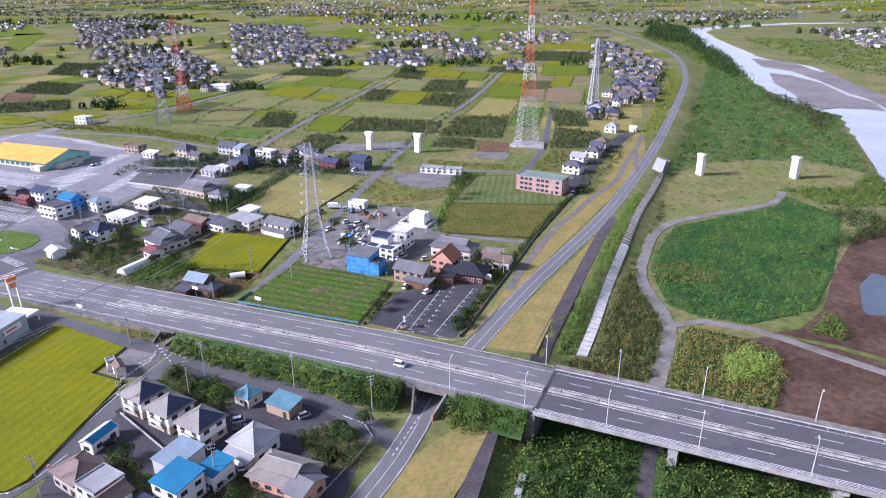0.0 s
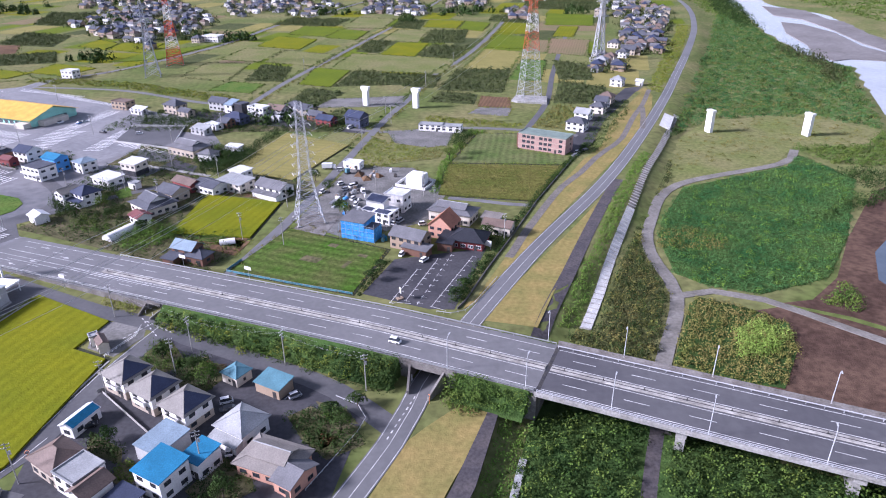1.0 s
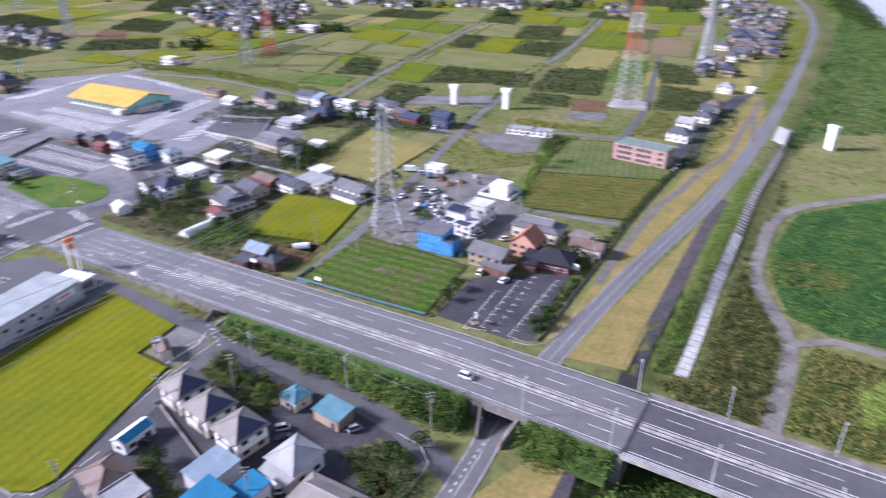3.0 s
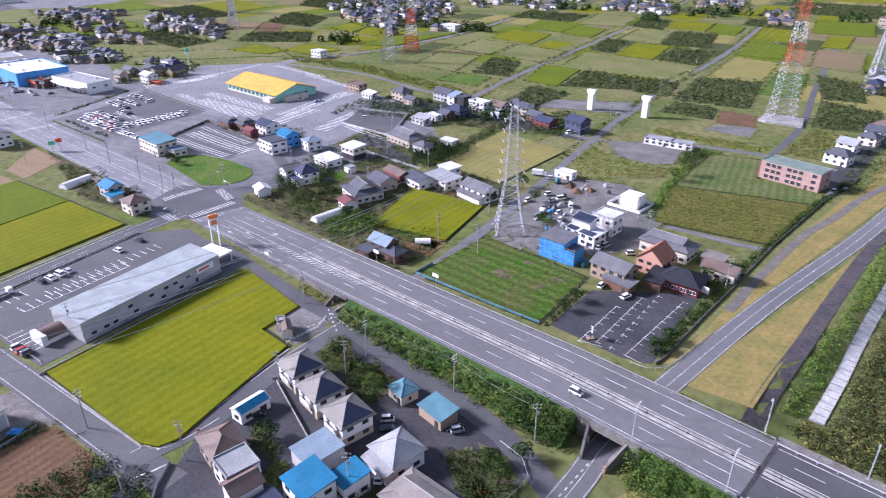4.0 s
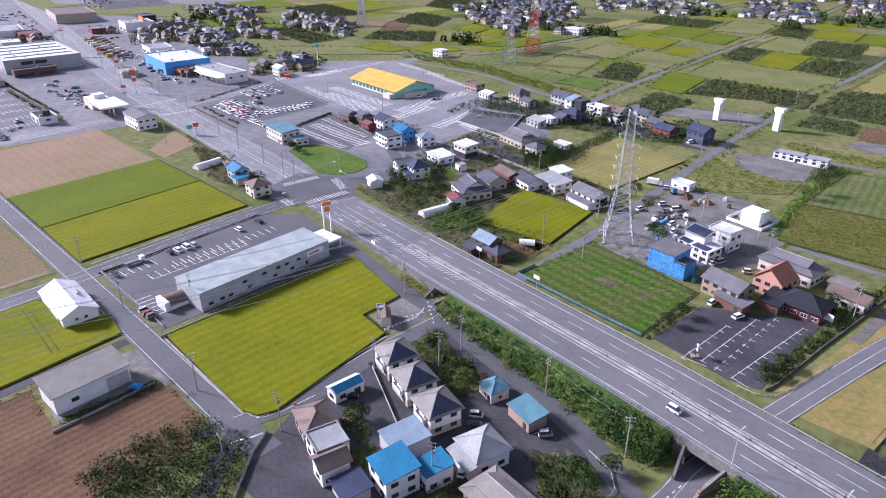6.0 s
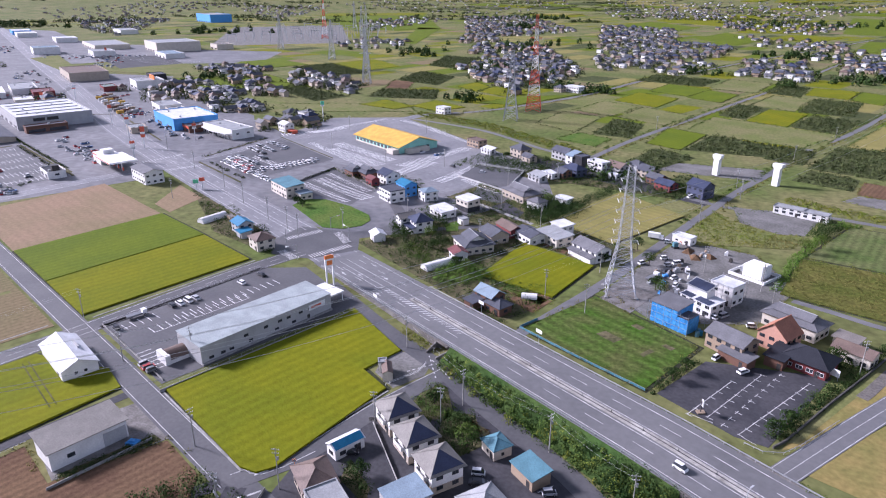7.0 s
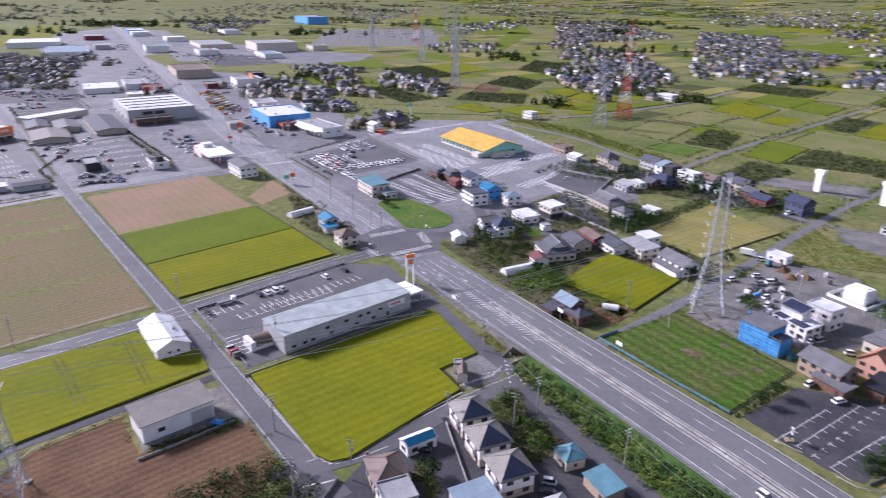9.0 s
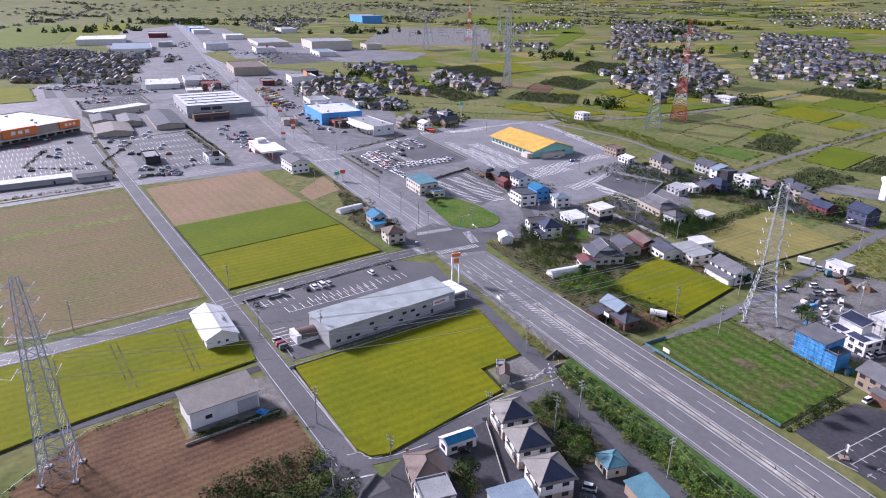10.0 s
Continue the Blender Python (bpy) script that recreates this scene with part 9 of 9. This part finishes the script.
thicket("flood_scrub", [(360, 900), (420, 1010), (470, 1215), (490, 1340), (550, 1600), (470, 1700), (425, 1380), (400, 1130)], 11, 6.4, 1.6, 36, 2.0, LEAF, "scrub on the far river flats")
thicket("river_trees", [(498, 1465), (502, 1392), (494, 1265), (482, 1180), (418, 970), (373, 812), (360, 840), (396, 1034)], 8.0, 4.2, 6.5, 90, 1.3, LEAF_DARK, "dark trees lining the river bank", keep=0.7)
thicket("river_trees", [(300, 520), (325, 548), (352, 640), (352, 700), (332, 700), (318, 590)], 8.0, 4.2, 5.5, 90, 1.2, LEAF_OLIVE_DARK, "brown-green trees at the water's edge")
thicket("river_trees", [(470, 1250), (540, 1420), (640, 1850), (560, 1900), (440, 1500)], 13, 8.0, 9.0, 80, 2.6, LEAF_DARK, "dark riverside woods in the distance", keep=0.6)
thicket("flood_scrub", [(560, 560), (700, 480), (1000, 700), (1200, 1200), (640, 1500), (560, 1060), (560, 780)], 22, 11, 1.6, 45, 2.6, LEAF, "scrub and grass beyond the river")
thicket("flood_scrub", [(640, 620), (760, 560), (900, 800), (820, 1000), (640, 900)], 26, 9, 6.0, 50, 3.0, LEAF_DARK, "dark trees beyond the river", keep=0.5)
thicket("levee_weeds", [(152, 506), (158, 493), (185, 558), (219, 642), (262, 752), (297, 847), (284, 852), (250, 757), (206, 647), (174, 564)], 3.4, 2.0, 0.9, 40, 0.7, LEAF_LIME, "lime-green weeds on the levee's inner slope")
thicket("levee_weeds", [(36, 186), (42, 186), (61, 232), (79, 275), (99, 320), (112, 352), (106, 352), (90, 318), (72, 277), (58, 240), (46, 212)], 1.8, 1.2, 0.8, 45, 0.42, LEAF_FRESH, "fresh green grass on the levee's outer slope")
thicket("levee_weeds", [(-28, 50), (8, 119), (16, 146), (22, 141), (15, 119), (-14, 52)], 1.7, 1.3, 1.0, 50, 0.42, LEAF_FRESH, "green weeds on the levee's outer slope south of the bridge")

# gardens and weeds among the houses
for poly, step, r, h, n, size, m, label in (
    ([(-84, 177), (-79, 176), (-70, 164), (-76, 160), (-84, 163)], 1.7, 1.2, 1.3, 60, 0.38, LEAF, "leafy garden behind the white houses"),
    ([(-74, 166), (-66, 168), (-58, 158), (-62, 150), (-70, 154)], 1.9, 1.6, 2.2, 80, 0.42, LEAF_DARK, "dark garden trees behind the white houses"),
    ([(-68, 166), (-60, 164), (-57, 160), (-62, 162)], 1.4, 0.9, 0.5, 40, 0.3, LEAF_RUST, "rusty brown weeds beside the lane"),
    ([(-33, 146), (-20, 138), (-18, 132), (-26, 127), (-33, 134), (-38, 142)], 1.8, 1.3, 1.6, 70, 0.4, LEAF_DARK, "overgrown garden beside the levee lane"),
    ([(-32, 148), (-24, 145), (-20, 139), (-28, 141)], 1.5, 1.0, 0.6, 45, 0.35, LEAF_FRESH, "bright green lawn edge by the lane"),
    ([(-30, 138), (-24, 134), (-28, 130)], 2.0, 0.9, 0.9, 40, 0.35, LEAF_RUST, "reddish shrubs in a garden"),
    ([(-50, 128), (-43, 126), (-40, 118), (-48, 112), (-55, 118)], 2.0, 1.3, 1.5, 60, 0.4, LEAF_DARK, "dark garden shrubs between houses"),
    ([(-84, 137), (-74, 131), (-72, 126), (-82, 130)], 1.6, 1.4, 1.7, 70, 0.4, LEAF_DARK, "dark hedge beside a yard"),
    ([(-72, 128), (-66, 124), (-68, 118), (-73, 122)], 1.7, 1.0, 1.2, 55, 0.4, LEAF, "garden shrubs between roofs"),
    ([(-99, 114), (-94, 112), (-74, 72), (-60, 40), (-100, 40), (-112, 92)], 2.2, 1.8, 1.8, 70, 0.5, LEAF_DARK, "dark overgrown plot beside the lane"),
    ([(-121, 88), (-117.5, 103), (-113, 113), (-106, 115), (-104, 104), (-108, 84)], 2.2, 1.9, 2.6, 80, 0.5, LEAF_DARK, "dark green trees and scrub at the field's end"),
    ([(-140.5, 98), (-137.8, 97.2), (-130, 119), (-133.6, 119.4)], 1.3, 1.0, 0.9, 60, 0.35, LEAF_DARK, "weeds along the barn's yard wall"),
    ([(-27, 201), (-18, 226), (-20, 228), (-29, 204)], 1.5, 0.9, 1.0, 50, 0.35, LEAF_DARK, "shrubs along the car park's edge"),
    ([(2, 196), (5, 196), (19, 232), (15, 234), (9, 214)], 1.9, 1.2, 1.4, 60, 0.4, LEAF_DARK, "dark shrubs at the car park's edge"),
    ([(15, 243), (20, 242), (24, 248), (18, 250)], 1.6, 1.5, 2.4, 80, 0.42, LEAF_DARK, "dark tree beside the restaurant"),
    ([(-40, 252), (-34, 244), (-30, 246), (-37, 256)], 1.7, 1.2, 1.3, 60, 0.4, LEAF_RUST, "brown shrubs beside the tower pad"),
    ([(-104, 240), (-95, 237), (-76, 250), (-78, 256), (-108, 252)], 2.2, 1.3, 1.0, 50, 0.4, LEAF, "leafy vegetable garden"),
    ([(-150, 258), (-128, 246), (-108, 246), (-108, 262), (-128, 260), (-150, 270)], 2.6, 1.6, 1.6, 60, 0.45, LEAF, "leafy garden strip beside the highway"),
    ([(-160, 272), (-148, 262), (-132, 268), (-140, 284), (-154, 280)], 2.6, 1.6, 1.9, 60, 0.45, LEAF_DARK, "dark garden trees among houses"),
    ([(-112, 318), (-108, 330), (-93, 396), (-98, 398), (-116, 336)], 2.4, 1.9, 2.2, 70, 0.5, LEAF_DARK, "dark hedge beside a pale rice field"),
    ([(-128, 338), (-112, 332), (-106, 352), (-118, 362)], 3.0, 2.3, 3.0, 80, 0.55, LEAF_DARK, "garden trees beside a large house"),
    ([(-5, 294), (-2, 294), (4, 336), (12, 368), (7, 368), (0, 338)], 1.7, 1.2, 1.2, 60, 0.42, LEAF_FRESH, "tall fresh green weeds round a lot"),
    ([(7, 197), (16, 221), (37, 273), (57, 318), (83, 368), (80, 370), (54.5, 319), (34.5, 274), (13.5, 222), (4.5, 198)], 1.5, 1.1, 1.2, 55, 0.42, LEAF_DARK, "long dark hedge at the levee's foot"),
    ([(41, 284), (57, 318), (69, 344), (66, 345), (54, 318)], 2.0, 0.9, 0.7, 40, 0.4, LEAF, "weeds at the levee's foot"),
    ([(4, 334), (61, 329.5), (41, 285), (-1, 293)], 2.6, 1.6, 0.7, 40, 0.45, LEAF_OLIVE, "rough tall grass in a fallow lot"),
    ([(-46, 334), (-39, 382), (-27, 370), (-9, 361), (-9, 345), (-22, 339), (-36, 331)], 2.6, 1.5, 0.7, 38, 0.5, LEAF_LIME, "yellow-green weeds in a vacant lot"),
    ([(-12, 342), (-10, 360), (1, 363), (-1, 346)], 2.4, 1.5, 0.9, 45, 0.45, LEAF_OLIVE, "brownish-green weeds at a lot's end"),
    ([(4, 366), (9, 388), (18, 392), (17, 382), (11, 366)], 2.2, 2.2, 3.0, 80, 0.5, LEAF_DARK, "dark round bushes beside a mown lot"),
    ([(12, 386), (18, 396), (26, 394), (22, 388)], 2.2, 1.8, 1.6, 70, 0.5, LEAF_FRESH, "fresh green bushes at a lane's edge"),
    ([(-232, 250), (-210, 236), (-196, 224), (-198, 232), (-226, 256)], 2.4, 1.2, 1.2, 50, 0.45, LEAF_DARK, "hedge behind roadside houses"),
    ([(-282, 262), (-258, 250), (-246, 246), (-238, 256), (-262, 270)], 3.4, 1.1, 0.6, 40, 0.4, LEAF, "allotment garden by the highway"),
    ([(-127, 249), (-125, 259), (-105, 257), (-102, 252), (-112, 237), (-120, 239)], 2.2, 1.7, 1.7, 70, 0.5, LEAF_FRESH, "rank green garden bed beside a greenhouse"),
    ([(-132, 352), (-128, 372), (-110, 353), (-97, 361), (-99, 324), (-113, 325), (-119, 327)], 2.6, 2.3, 3.6, 90, 0.5, LEAF_DARK, "tall dark garden trees beside a large house"),
    ([(-164, 306), (-158, 311), (-146, 295), (-149, 284)], 2.4, 2.0, 3.4, 80, 0.5, LEAF_DARK, "dark garden trees between houses"),
    ([(-172, 286), (-169, 293), (-157, 274), (-161, 270)], 2.2, 1.7, 3.2, 80, 0.5, LEAF_DARK, "dark clipped trees beside a white house"),
    ([(-189, 430), (-157, 430), (-146, 424), (-150, 414), (-188, 416)], 2.8, 1.9, 2.2, 60, 0.5, LEAF_DARK, "dark hedge behind a walled plot"),
    ([(-212, 352), (-200, 340), (-192, 336), (-196, 350)], 2.6, 1.6, 1.8, 60, 0.5, LEAF_DARK, "dark garden hedge among houses"),
    ([(-240, 356), (-226, 358), (-230, 348), (-244, 346)], 2.6, 1.8, 2.2, 60, 0.5, LEAF_DARK, "old garden trees beside dark houses"),
    ([(-200, 420), (-120, 392), (-60, 396), (-50, 404), (-90, 416), (-196, 440)], 5.5, 1.6, 1.7, 55, 0.5, LEAF_DARK, "garden bushes among a row of houses"),
    ([(-330, 545), (-240, 520), (-170, 482), (-130, 462), (-150, 490), (-240, 540), (-320, 562)], 4.0, 2.2, 1.0, 45, 0.8, LEAF_LIME, "lime-green weeds along an irrigation ditch"),
    ([(-128, 455), (-90, 425), (-56, 405), (-48, 400), (-60, 425), (-90, 452)], 3.6, 2.0, 1.2, 50, 0.7, LEAF, "rough weeds beside a lane"),
    ([(-10, 420), (10, 410), (46, 402), (50, 410), (14, 424), (-8, 432)], 3.0, 1.6, 0.9, 45, 0.6, LEAF_LIME, "lime-green hedge along a lane"),
    ([(54, 402), (76, 396), (100, 450), (78, 458)], 3.2, 1.6, 0.9, 45, 0.6, LEAF_OLIVE, "rough garden plots beside a lane"),
):
    thicket("garden_bushes", poly, step, r, h, n, size, m, label)
    if -92 < poly[0][0] < -15 and poly[0][1] < 180:
        field("garden_ground", poly, 0.064, GARDEN, "dark garden soil under shrubs", "garden")

# gardens filling the ground between the houses
ROADS_NEAR = (ROAD_D, FRONT, ROAD_E, ROAD_G, HIGHWAY_WEST[:4], [(-178, 262), (-150, 291), (-118, 312), (-85, 306)], [(-182, 262), (-170, 290), (-205, 330)])
HOMES = [o.matrix_basis.translation.copy() for o in bpy.data.objects if o.parent is None and o.name.split(".")[0] in ("house", "cottage", "greenhouse", "shed")]
for poly, label in (([(-172, 258), (-140, 244), (-104, 228), (-84, 218), (-77, 234), (-76, 246), (-108, 252), (-108, 296), (-118, 330), (-112, 352), (-166, 372), (-176, 308), (-160, 290)], "dark leafy gardens between the roadside houses"), ([(-206, 402), (-150, 398), (-98, 398), (-50, 396), (-60, 420), (-132, 448), (-200, 446)], "dark gardens behind a row of houses"),
                    ([(-248, 345), (-214, 343), (-190, 336), (-186, 344), (-204, 362), (-246, 366)], "gardens between houses and car parks"), ([(-236, 262), (-200, 240), (-200, 228), (-240, 236), (-318, 288), (-300, 296)], "roadside allotments and hedges beside the highway"), ([(-106, 296), (-70, 286), (-58, 312), (-71, 312), (-107, 328)], "vegetable gardens beside a rice field"),
                    ([(72, 350), (84, 352), (122, 440), (128, 470), (112, 466)], "gardens of the levee houses")):
    field("garden_ground", poly, 0.025, GARDEN, label, "garden")
    spots = []
    for x, y in points_in(poly, 3.2):
        if min(abs(along(r, x, y)) for r in ROADS_NEAR) > 4.6 and abs(along(HIGHWAY_WEST, x, y)) > 13.5 and all((x - h.x) ** 2 + (y - h.y) ** 2 > 36 for h in HOMES):
            spots.append((x, y))
    half = len(spots) // 3
    RNG.shuffle(spots)
    thicket("garden_bushes", None, 0, 1.5, 1.6, 50, 0.48, LEAF_DARK, "dark garden shrubs between houses", pts=[tuple(p) for p in spots[half:int(2.6 * half)]])
    thicket("garden_bushes", None, 0, 1.5, 1.2, 50, 0.45, LEAF, "green garden plants between houses", pts=[tuple(p) for p in spots[:half]])

# orchards on the plain: dark low fruit trees
for step_up, poly in enumerate(([(-3, 506), (44, 495), (59, 584), (13, 584)], [(-82, 520), (-12, 527), (-22, 563), (-73, 583)], [(-22, 649), (13, 633), (29, 704), (-10, 716)], [(-83, 676), (-60, 667), (-51, 737), (-77, 748)], [(-22, 731), (22, 725), (31, 821), (-12, 823)],
             [(-155, 542), (-126, 541), (-129, 600), (-159, 615)], [(76, 463), (109, 458), (123, 512), (91, 534)], [(-110, 452), (-88, 448), (-70, 500), (-100, 516)], [(92, 540), (118, 536), (128, 600), (100, 625)], [(-420, 610), (-350, 630), (-380, 690), (-440, 665)],
             [(120, 870), (60, 900), (70, 960), (130, 950)], [(-60, 845), (-26, 830), (-20, 910), (-52, 925)], [(-470, 740), (-400, 720), (-420, 800), (-490, 830)], [(-330, 750), (-270, 760), (-260, 780), (-330, 800)], [(-210, 880), (-130, 860), (-120, 930), (-200, 950)],
             [(-560, 610), (-450, 560), (-440, 600), (-540, 640)], [(-680, 780), (-560, 720), (-540, 780), (-660, 850)], [(-520, 900), (-460, 880), (-500, 1020), (-570, 1040)], [(120, 1040), (220, 1010), (250, 1150), (140, 1190)], [(-30, 520), (-6, 512), (0, 560), (-20, 566)],
             [(-10, 470), (22, 461), (26, 490), (0, 500)], [(-75, 400), (-60, 395), (-50, 440), (-70, 450)])):
    # ground sheet with the trees' shade put into its dark colour
    field("orchard_ground", poly, 0.1 + 0.004 * step_up, ORCHARD, "orchard ground coloured dark for the shade under trees", "orchard")
    thicket("orchard_trees", poly, 4.6, 2.3, 2.0, 26, 1.15, LEAF_ORCHARD, "rows of dark green low orchard trees", "orchard")

# woods and lone trees in the distance
for (x, y), rad, k in (((-790, 1850), 40, 26), ((-262, 770), 18, 9), ((-215, 765), 20, 9), ((-45, 905), 14, 6), ((30, 1000), 50, 18), ((-150, 1000), 40, 10), ((-330, 860), 40, 10), ((-420, 900), 50, 14), ((-700, 640), 30, 8), ((-2200, 1200), 160, 40), ((-1900, 800), 120, 30),
                       ((-60, 1300), 80, 18), ((-500, 1300), 120, 24), ((-640, 1060), 80, 18), ((200, 1000), 40, 10), ((1000, 1600), 160, 36), ((700, 2000), 200, 46), ((1500, 1500), 200, 40), ((-1000, 2400), 200, 40), ((0, 2300), 250, 40), ((-1400, 1300), 120, 24), ((-330, 640), 30, 10), ((-100, 430), 18, 7)):
    q = [(x + RNG.normal(0, rad * 0.55), y + RNG.normal(0, rad * 0.45)) for _ in range(k)]
    far = math.hypot(x, y)
    thicket("far_trees", None, 0, 3.2 + far * 0.0014, 5.5 + far * 0.0022, 70, 1.5 + far * 0.0016, LEAF_DARK, "clump of dark trees among fields", "trees", pts=q)
thicket("village_trees", None, 0, 3.0, 4.4, 22, 2.0, LEAF_ORCHARD, "dark garden trees scattered through the villages", "trees", pts=[(x + RNG.uniform(-12, 12), y + RNG.uniform(-12, 12)) for x, y, *_ in PLACES for _k in range(5) if math.hypot(x, y) > 420])


def far_patchwork():
    """Strips of rice, stubble and meadow covering the far plain, bounded by thin green balks."""
    s = Mixed()
    c, q = math.cos(radians(-14)), math.sin(radians(-14))
    kinds = (RICE, RICE, RICE_GREEN, LOT_GREEN, LOT_GREEN, LOT_GREEN, RICE_PALE, STUBBLE_GREEN, RICE_GREEN, RICE_PALE, ORCHARD)
    polys = [v[:4] for v in VILLAGES]
    r = random.Random(12)

    def plot(x, y, w, d, kind, lift):
        t = radians(-14 + r.uniform(-1, 1))
        cc, ss = math.cos(t), math.sin(t)
        pts = [(x + cc * a * w / 2 - ss * b * d / 2, y + ss * a * w / 2 + cc * b * d / 2) for a, b in ((-1, -1), (1, -1), (1, 1), (-1, 1))]
        s.add(Shape().solid([(px, py, land(px, py) - 0.3) for px, py in pts] + [(px, py, land(px, py) + lift) for px, py in pts], BOX), Matrix(), kind)

    for j in range(36):
        for i in range(-80, 60):
            u, v = i * 42 + (j % 3) * 9, 560 + j * 74
            x, y = c * u - q * v, q * u + c * v
            if r.random() < 0.2 or y < 470 or math.hypot(x, y) > 3100 or (x > -1000 and y < 560 and x < -150) or (x < -350 and y < 1250 and abs(along(HIGHWAY_WEST, x, y)) < 260 and x < -380) or along(LEVEE, x, y) > -28 or any(inside(p, x, y) for p in polys):
                continue
            plot(x, y, 42 * r.choice((0.94, 0.94, 0.6)), 74 * r.choice((0.95, 0.95, 0.7)), r.choice(kinds), 0.025)
    for j in range(14):
        for i in range(-26, 22):
            u, v = i * 190 + (j % 3) * 40, 2500 + j * 180
            x, y = c * u - q * v, q * u + c * v
            if math.hypot(x, y) > 3000 and y > 0 and r.random() < 0.72:
                plot(x, y, r.choice((176, 140, 90)), r.choice((168, 120, 70)), r.choice(kinds), 3.0)
    tagged(new("far_fields", s.mesh("far_fields")), "patchwork of far rice fields and meadows", "fields", kind="stuff")


far_patchwork()


# belts of trees and farms on the far edge of the plain
BELT = []
for _ in range(150):
    a, d = RNG.uniform(radians(48), radians(172)), RNG.uniform(2300, 4850)
    bx, by, n = d * math.cos(a), d * math.sin(a), int(RNG.integers(5, 22))
    BELT += [(bx + k * 16 * math.cos(0.3) + RNG.normal(0, 9), by + k * 5 + RNG.normal(0, 12)) for k in range(n)]
thicket("far_trees", None, 0, 11, 8, 22, 6.5, LEAF_ORCHARD, "dark belts of trees far out on the plain", "trees", pts=BELT)


# hedges and rank weeds along roads, ditches and car parks
def hedge(line, r, h, leaves, size, material, label, step=2.2, wide=1.0, keep=1.0):
    pts = []
    for (ax, ay), (bx, by) in zip(line, line[1:]):
        n = max(1, int(math.hypot(bx - ax, by - ay) / step))
        pts += [(ax + (bx - ax) * (k + RNG.uniform(-0.4, 0.4)) / n + RNG.normal(0, wide), ay + (by - ay) * (k + RNG.uniform(-0.4, 0.4)) / n + RNG.normal(0, wide)) for k in range(n)]
    thicket("hedge", None, 0, r, h, leaves, size, material, label, "hedge", pts=pts, keep=keep)


for ln, w in ((ROAD_E[3:], 4.4), (ROAD_E[3:], -4.4), (ROAD_W, 4.6), (ROAD_W, -4.6), (ROAD_M, 5.4), (ROAD_M, -5.4)):
    hedge(offset_line(smooth_line(ln, 30), w), 1.7, 0.8, 22, 0.9, LEAF_OLIVE if w > 0 else LEAF, "rough grass and weeds along a farm road", 4.0, 0.7, 0.7)
for k, edge in enumerate(WEEDY):
    hedge(edge, 1.2, 0.5, 30, 0.42, (LEAF_OLIVE, LEAF, LEAF_LIME)[k % 3], "rank weeds along the edge of a plot", 2.4, 0.7, 0.75)
for k, (m, label, c) in enumerate(NORTH):
    if math.hypot(*c[0]) < 1000:
        hedge(list(c) + [c[0]], 1.7, 0.6, 22, 0.8, LEAF_ORCHARD if k % 2 else LEAF, "dark weedy balk round a field", 4.0, 0.6, 0.8)
for ln, m in (([(-494, 245), (-449, 205), (-412, 196)], LEAF_DARK), ([(-512, 192), (-470, 165), (-440, 190)], LEAF_DARK), ([(-405, 124), (-392, 186)], LEAF_OLIVE), ([(-398, 262), (-505, 294)], LEAF_OLIVE_DARK), ([(-392, 204), (-400, 246)], LEAF_DARK),
              ([(-550, 312), (-410, 272)], LEAF_DARK), ([(-725, 296), (-660, 278)], LEAF_DARK), ([(-360, 338), (-366, 404)], LEAF_DARK), ([(-345, 329), (-293, 309)], LEAF_OLIVE_DARK), ([(-264, 318), (-262, 356), (-214, 332)], LEAF_DARK)):
    hedge(ln, 1.2, 1.2, 40, 0.55, m, "clipped dark hedge between car parks", 2.0, 0.4, 0.85)


# single trees
def tree(seed, h, r, material, label):
    rr = random.Random(seed)
    root = empty("tree", Matrix(), label, "tree", "garden trees")
    t = Shape().tube((0, 0, -0.2), (0.1, 0.05, h * 0.5), 0.22, 0.13, 7)
    part("trunk", t, BARK, root)
    centres = []
    for i in range(6):
        a = i * 1.05 + rr.uniform(-0.3, 0.3)
        tip = (r * 0.62 * math.cos(a), r * 0.62 * math.sin(a), h * rr.uniform(0.5, 0.85))
        part("limb", Shape().tube((0.08, 0.04, h * 0.38), tip, 0.1, 0.04, 5), BARK, root)
        centres.append(tip)
    centres.append((0, 0, h * 0.86))
    me = leaf_mesh("crown", centres, [r * rr.uniform(0.4, 0.62) for _ in centres], [h * rr.uniform(0.16, 0.28) for _ in centres], 150, 0.36, material)
    part("crown", me, None, root)
    return root


KINDS = [tree(1, 5.5, 2.6, LEAF_DARK, "broad dark green garden tree"), tree(2, 6.5, 2.8, LEAF, "broad green leafy garden tree"), tree(3, 4.2, 2.2, LEAF_DARK, "low rounded dark green garden tree")]
SPOTS = [(-61.5, 155, 1), (-66, 160, 0), (-78, 167, 2), (-24, 137, 0), (-27, 142, 2), (-21, 146, 2), (-46, 116, 0), (-78, 133, 2), (17.5, 246, 0), (4.5, 199, 2), (7.5, 205, 2), (-21, 219, 2), (-23.5, 212, 2), (-43, 273, 0), (-40, 268, 1), (-154, 272, 0),
         (-145, 277, 1), (-138, 268, 2), (-112, 250, 1), (-120, 256, 2), (-117, 352, 1), (-111, 345, 0), (-108, 332, 2), (-228, 285, 2), (-234, 288, 2), (-196, 339, 0), (-190, 337, 2), (-238, 352, 0), (10, 352, 1), (4, 343, 1), (-150, 432, 0), (-133, 445, 1), (-180, 436, 2), (-60, 312, 0), (-68, 290, 2), (-51, 296, 0)]
for i, (x, y, k) in enumerate(SPOTS):
    if i < 3:
        continue
    copy_thing(KINDS[k], pose(x, y, 0, 0, 0, i * 47))
for i, k in enumerate((1, 0, 2)):
    KINDS[k].matrix_basis = pose(*SPOTS[i][:2], 0, 0, 0, 30 * i)
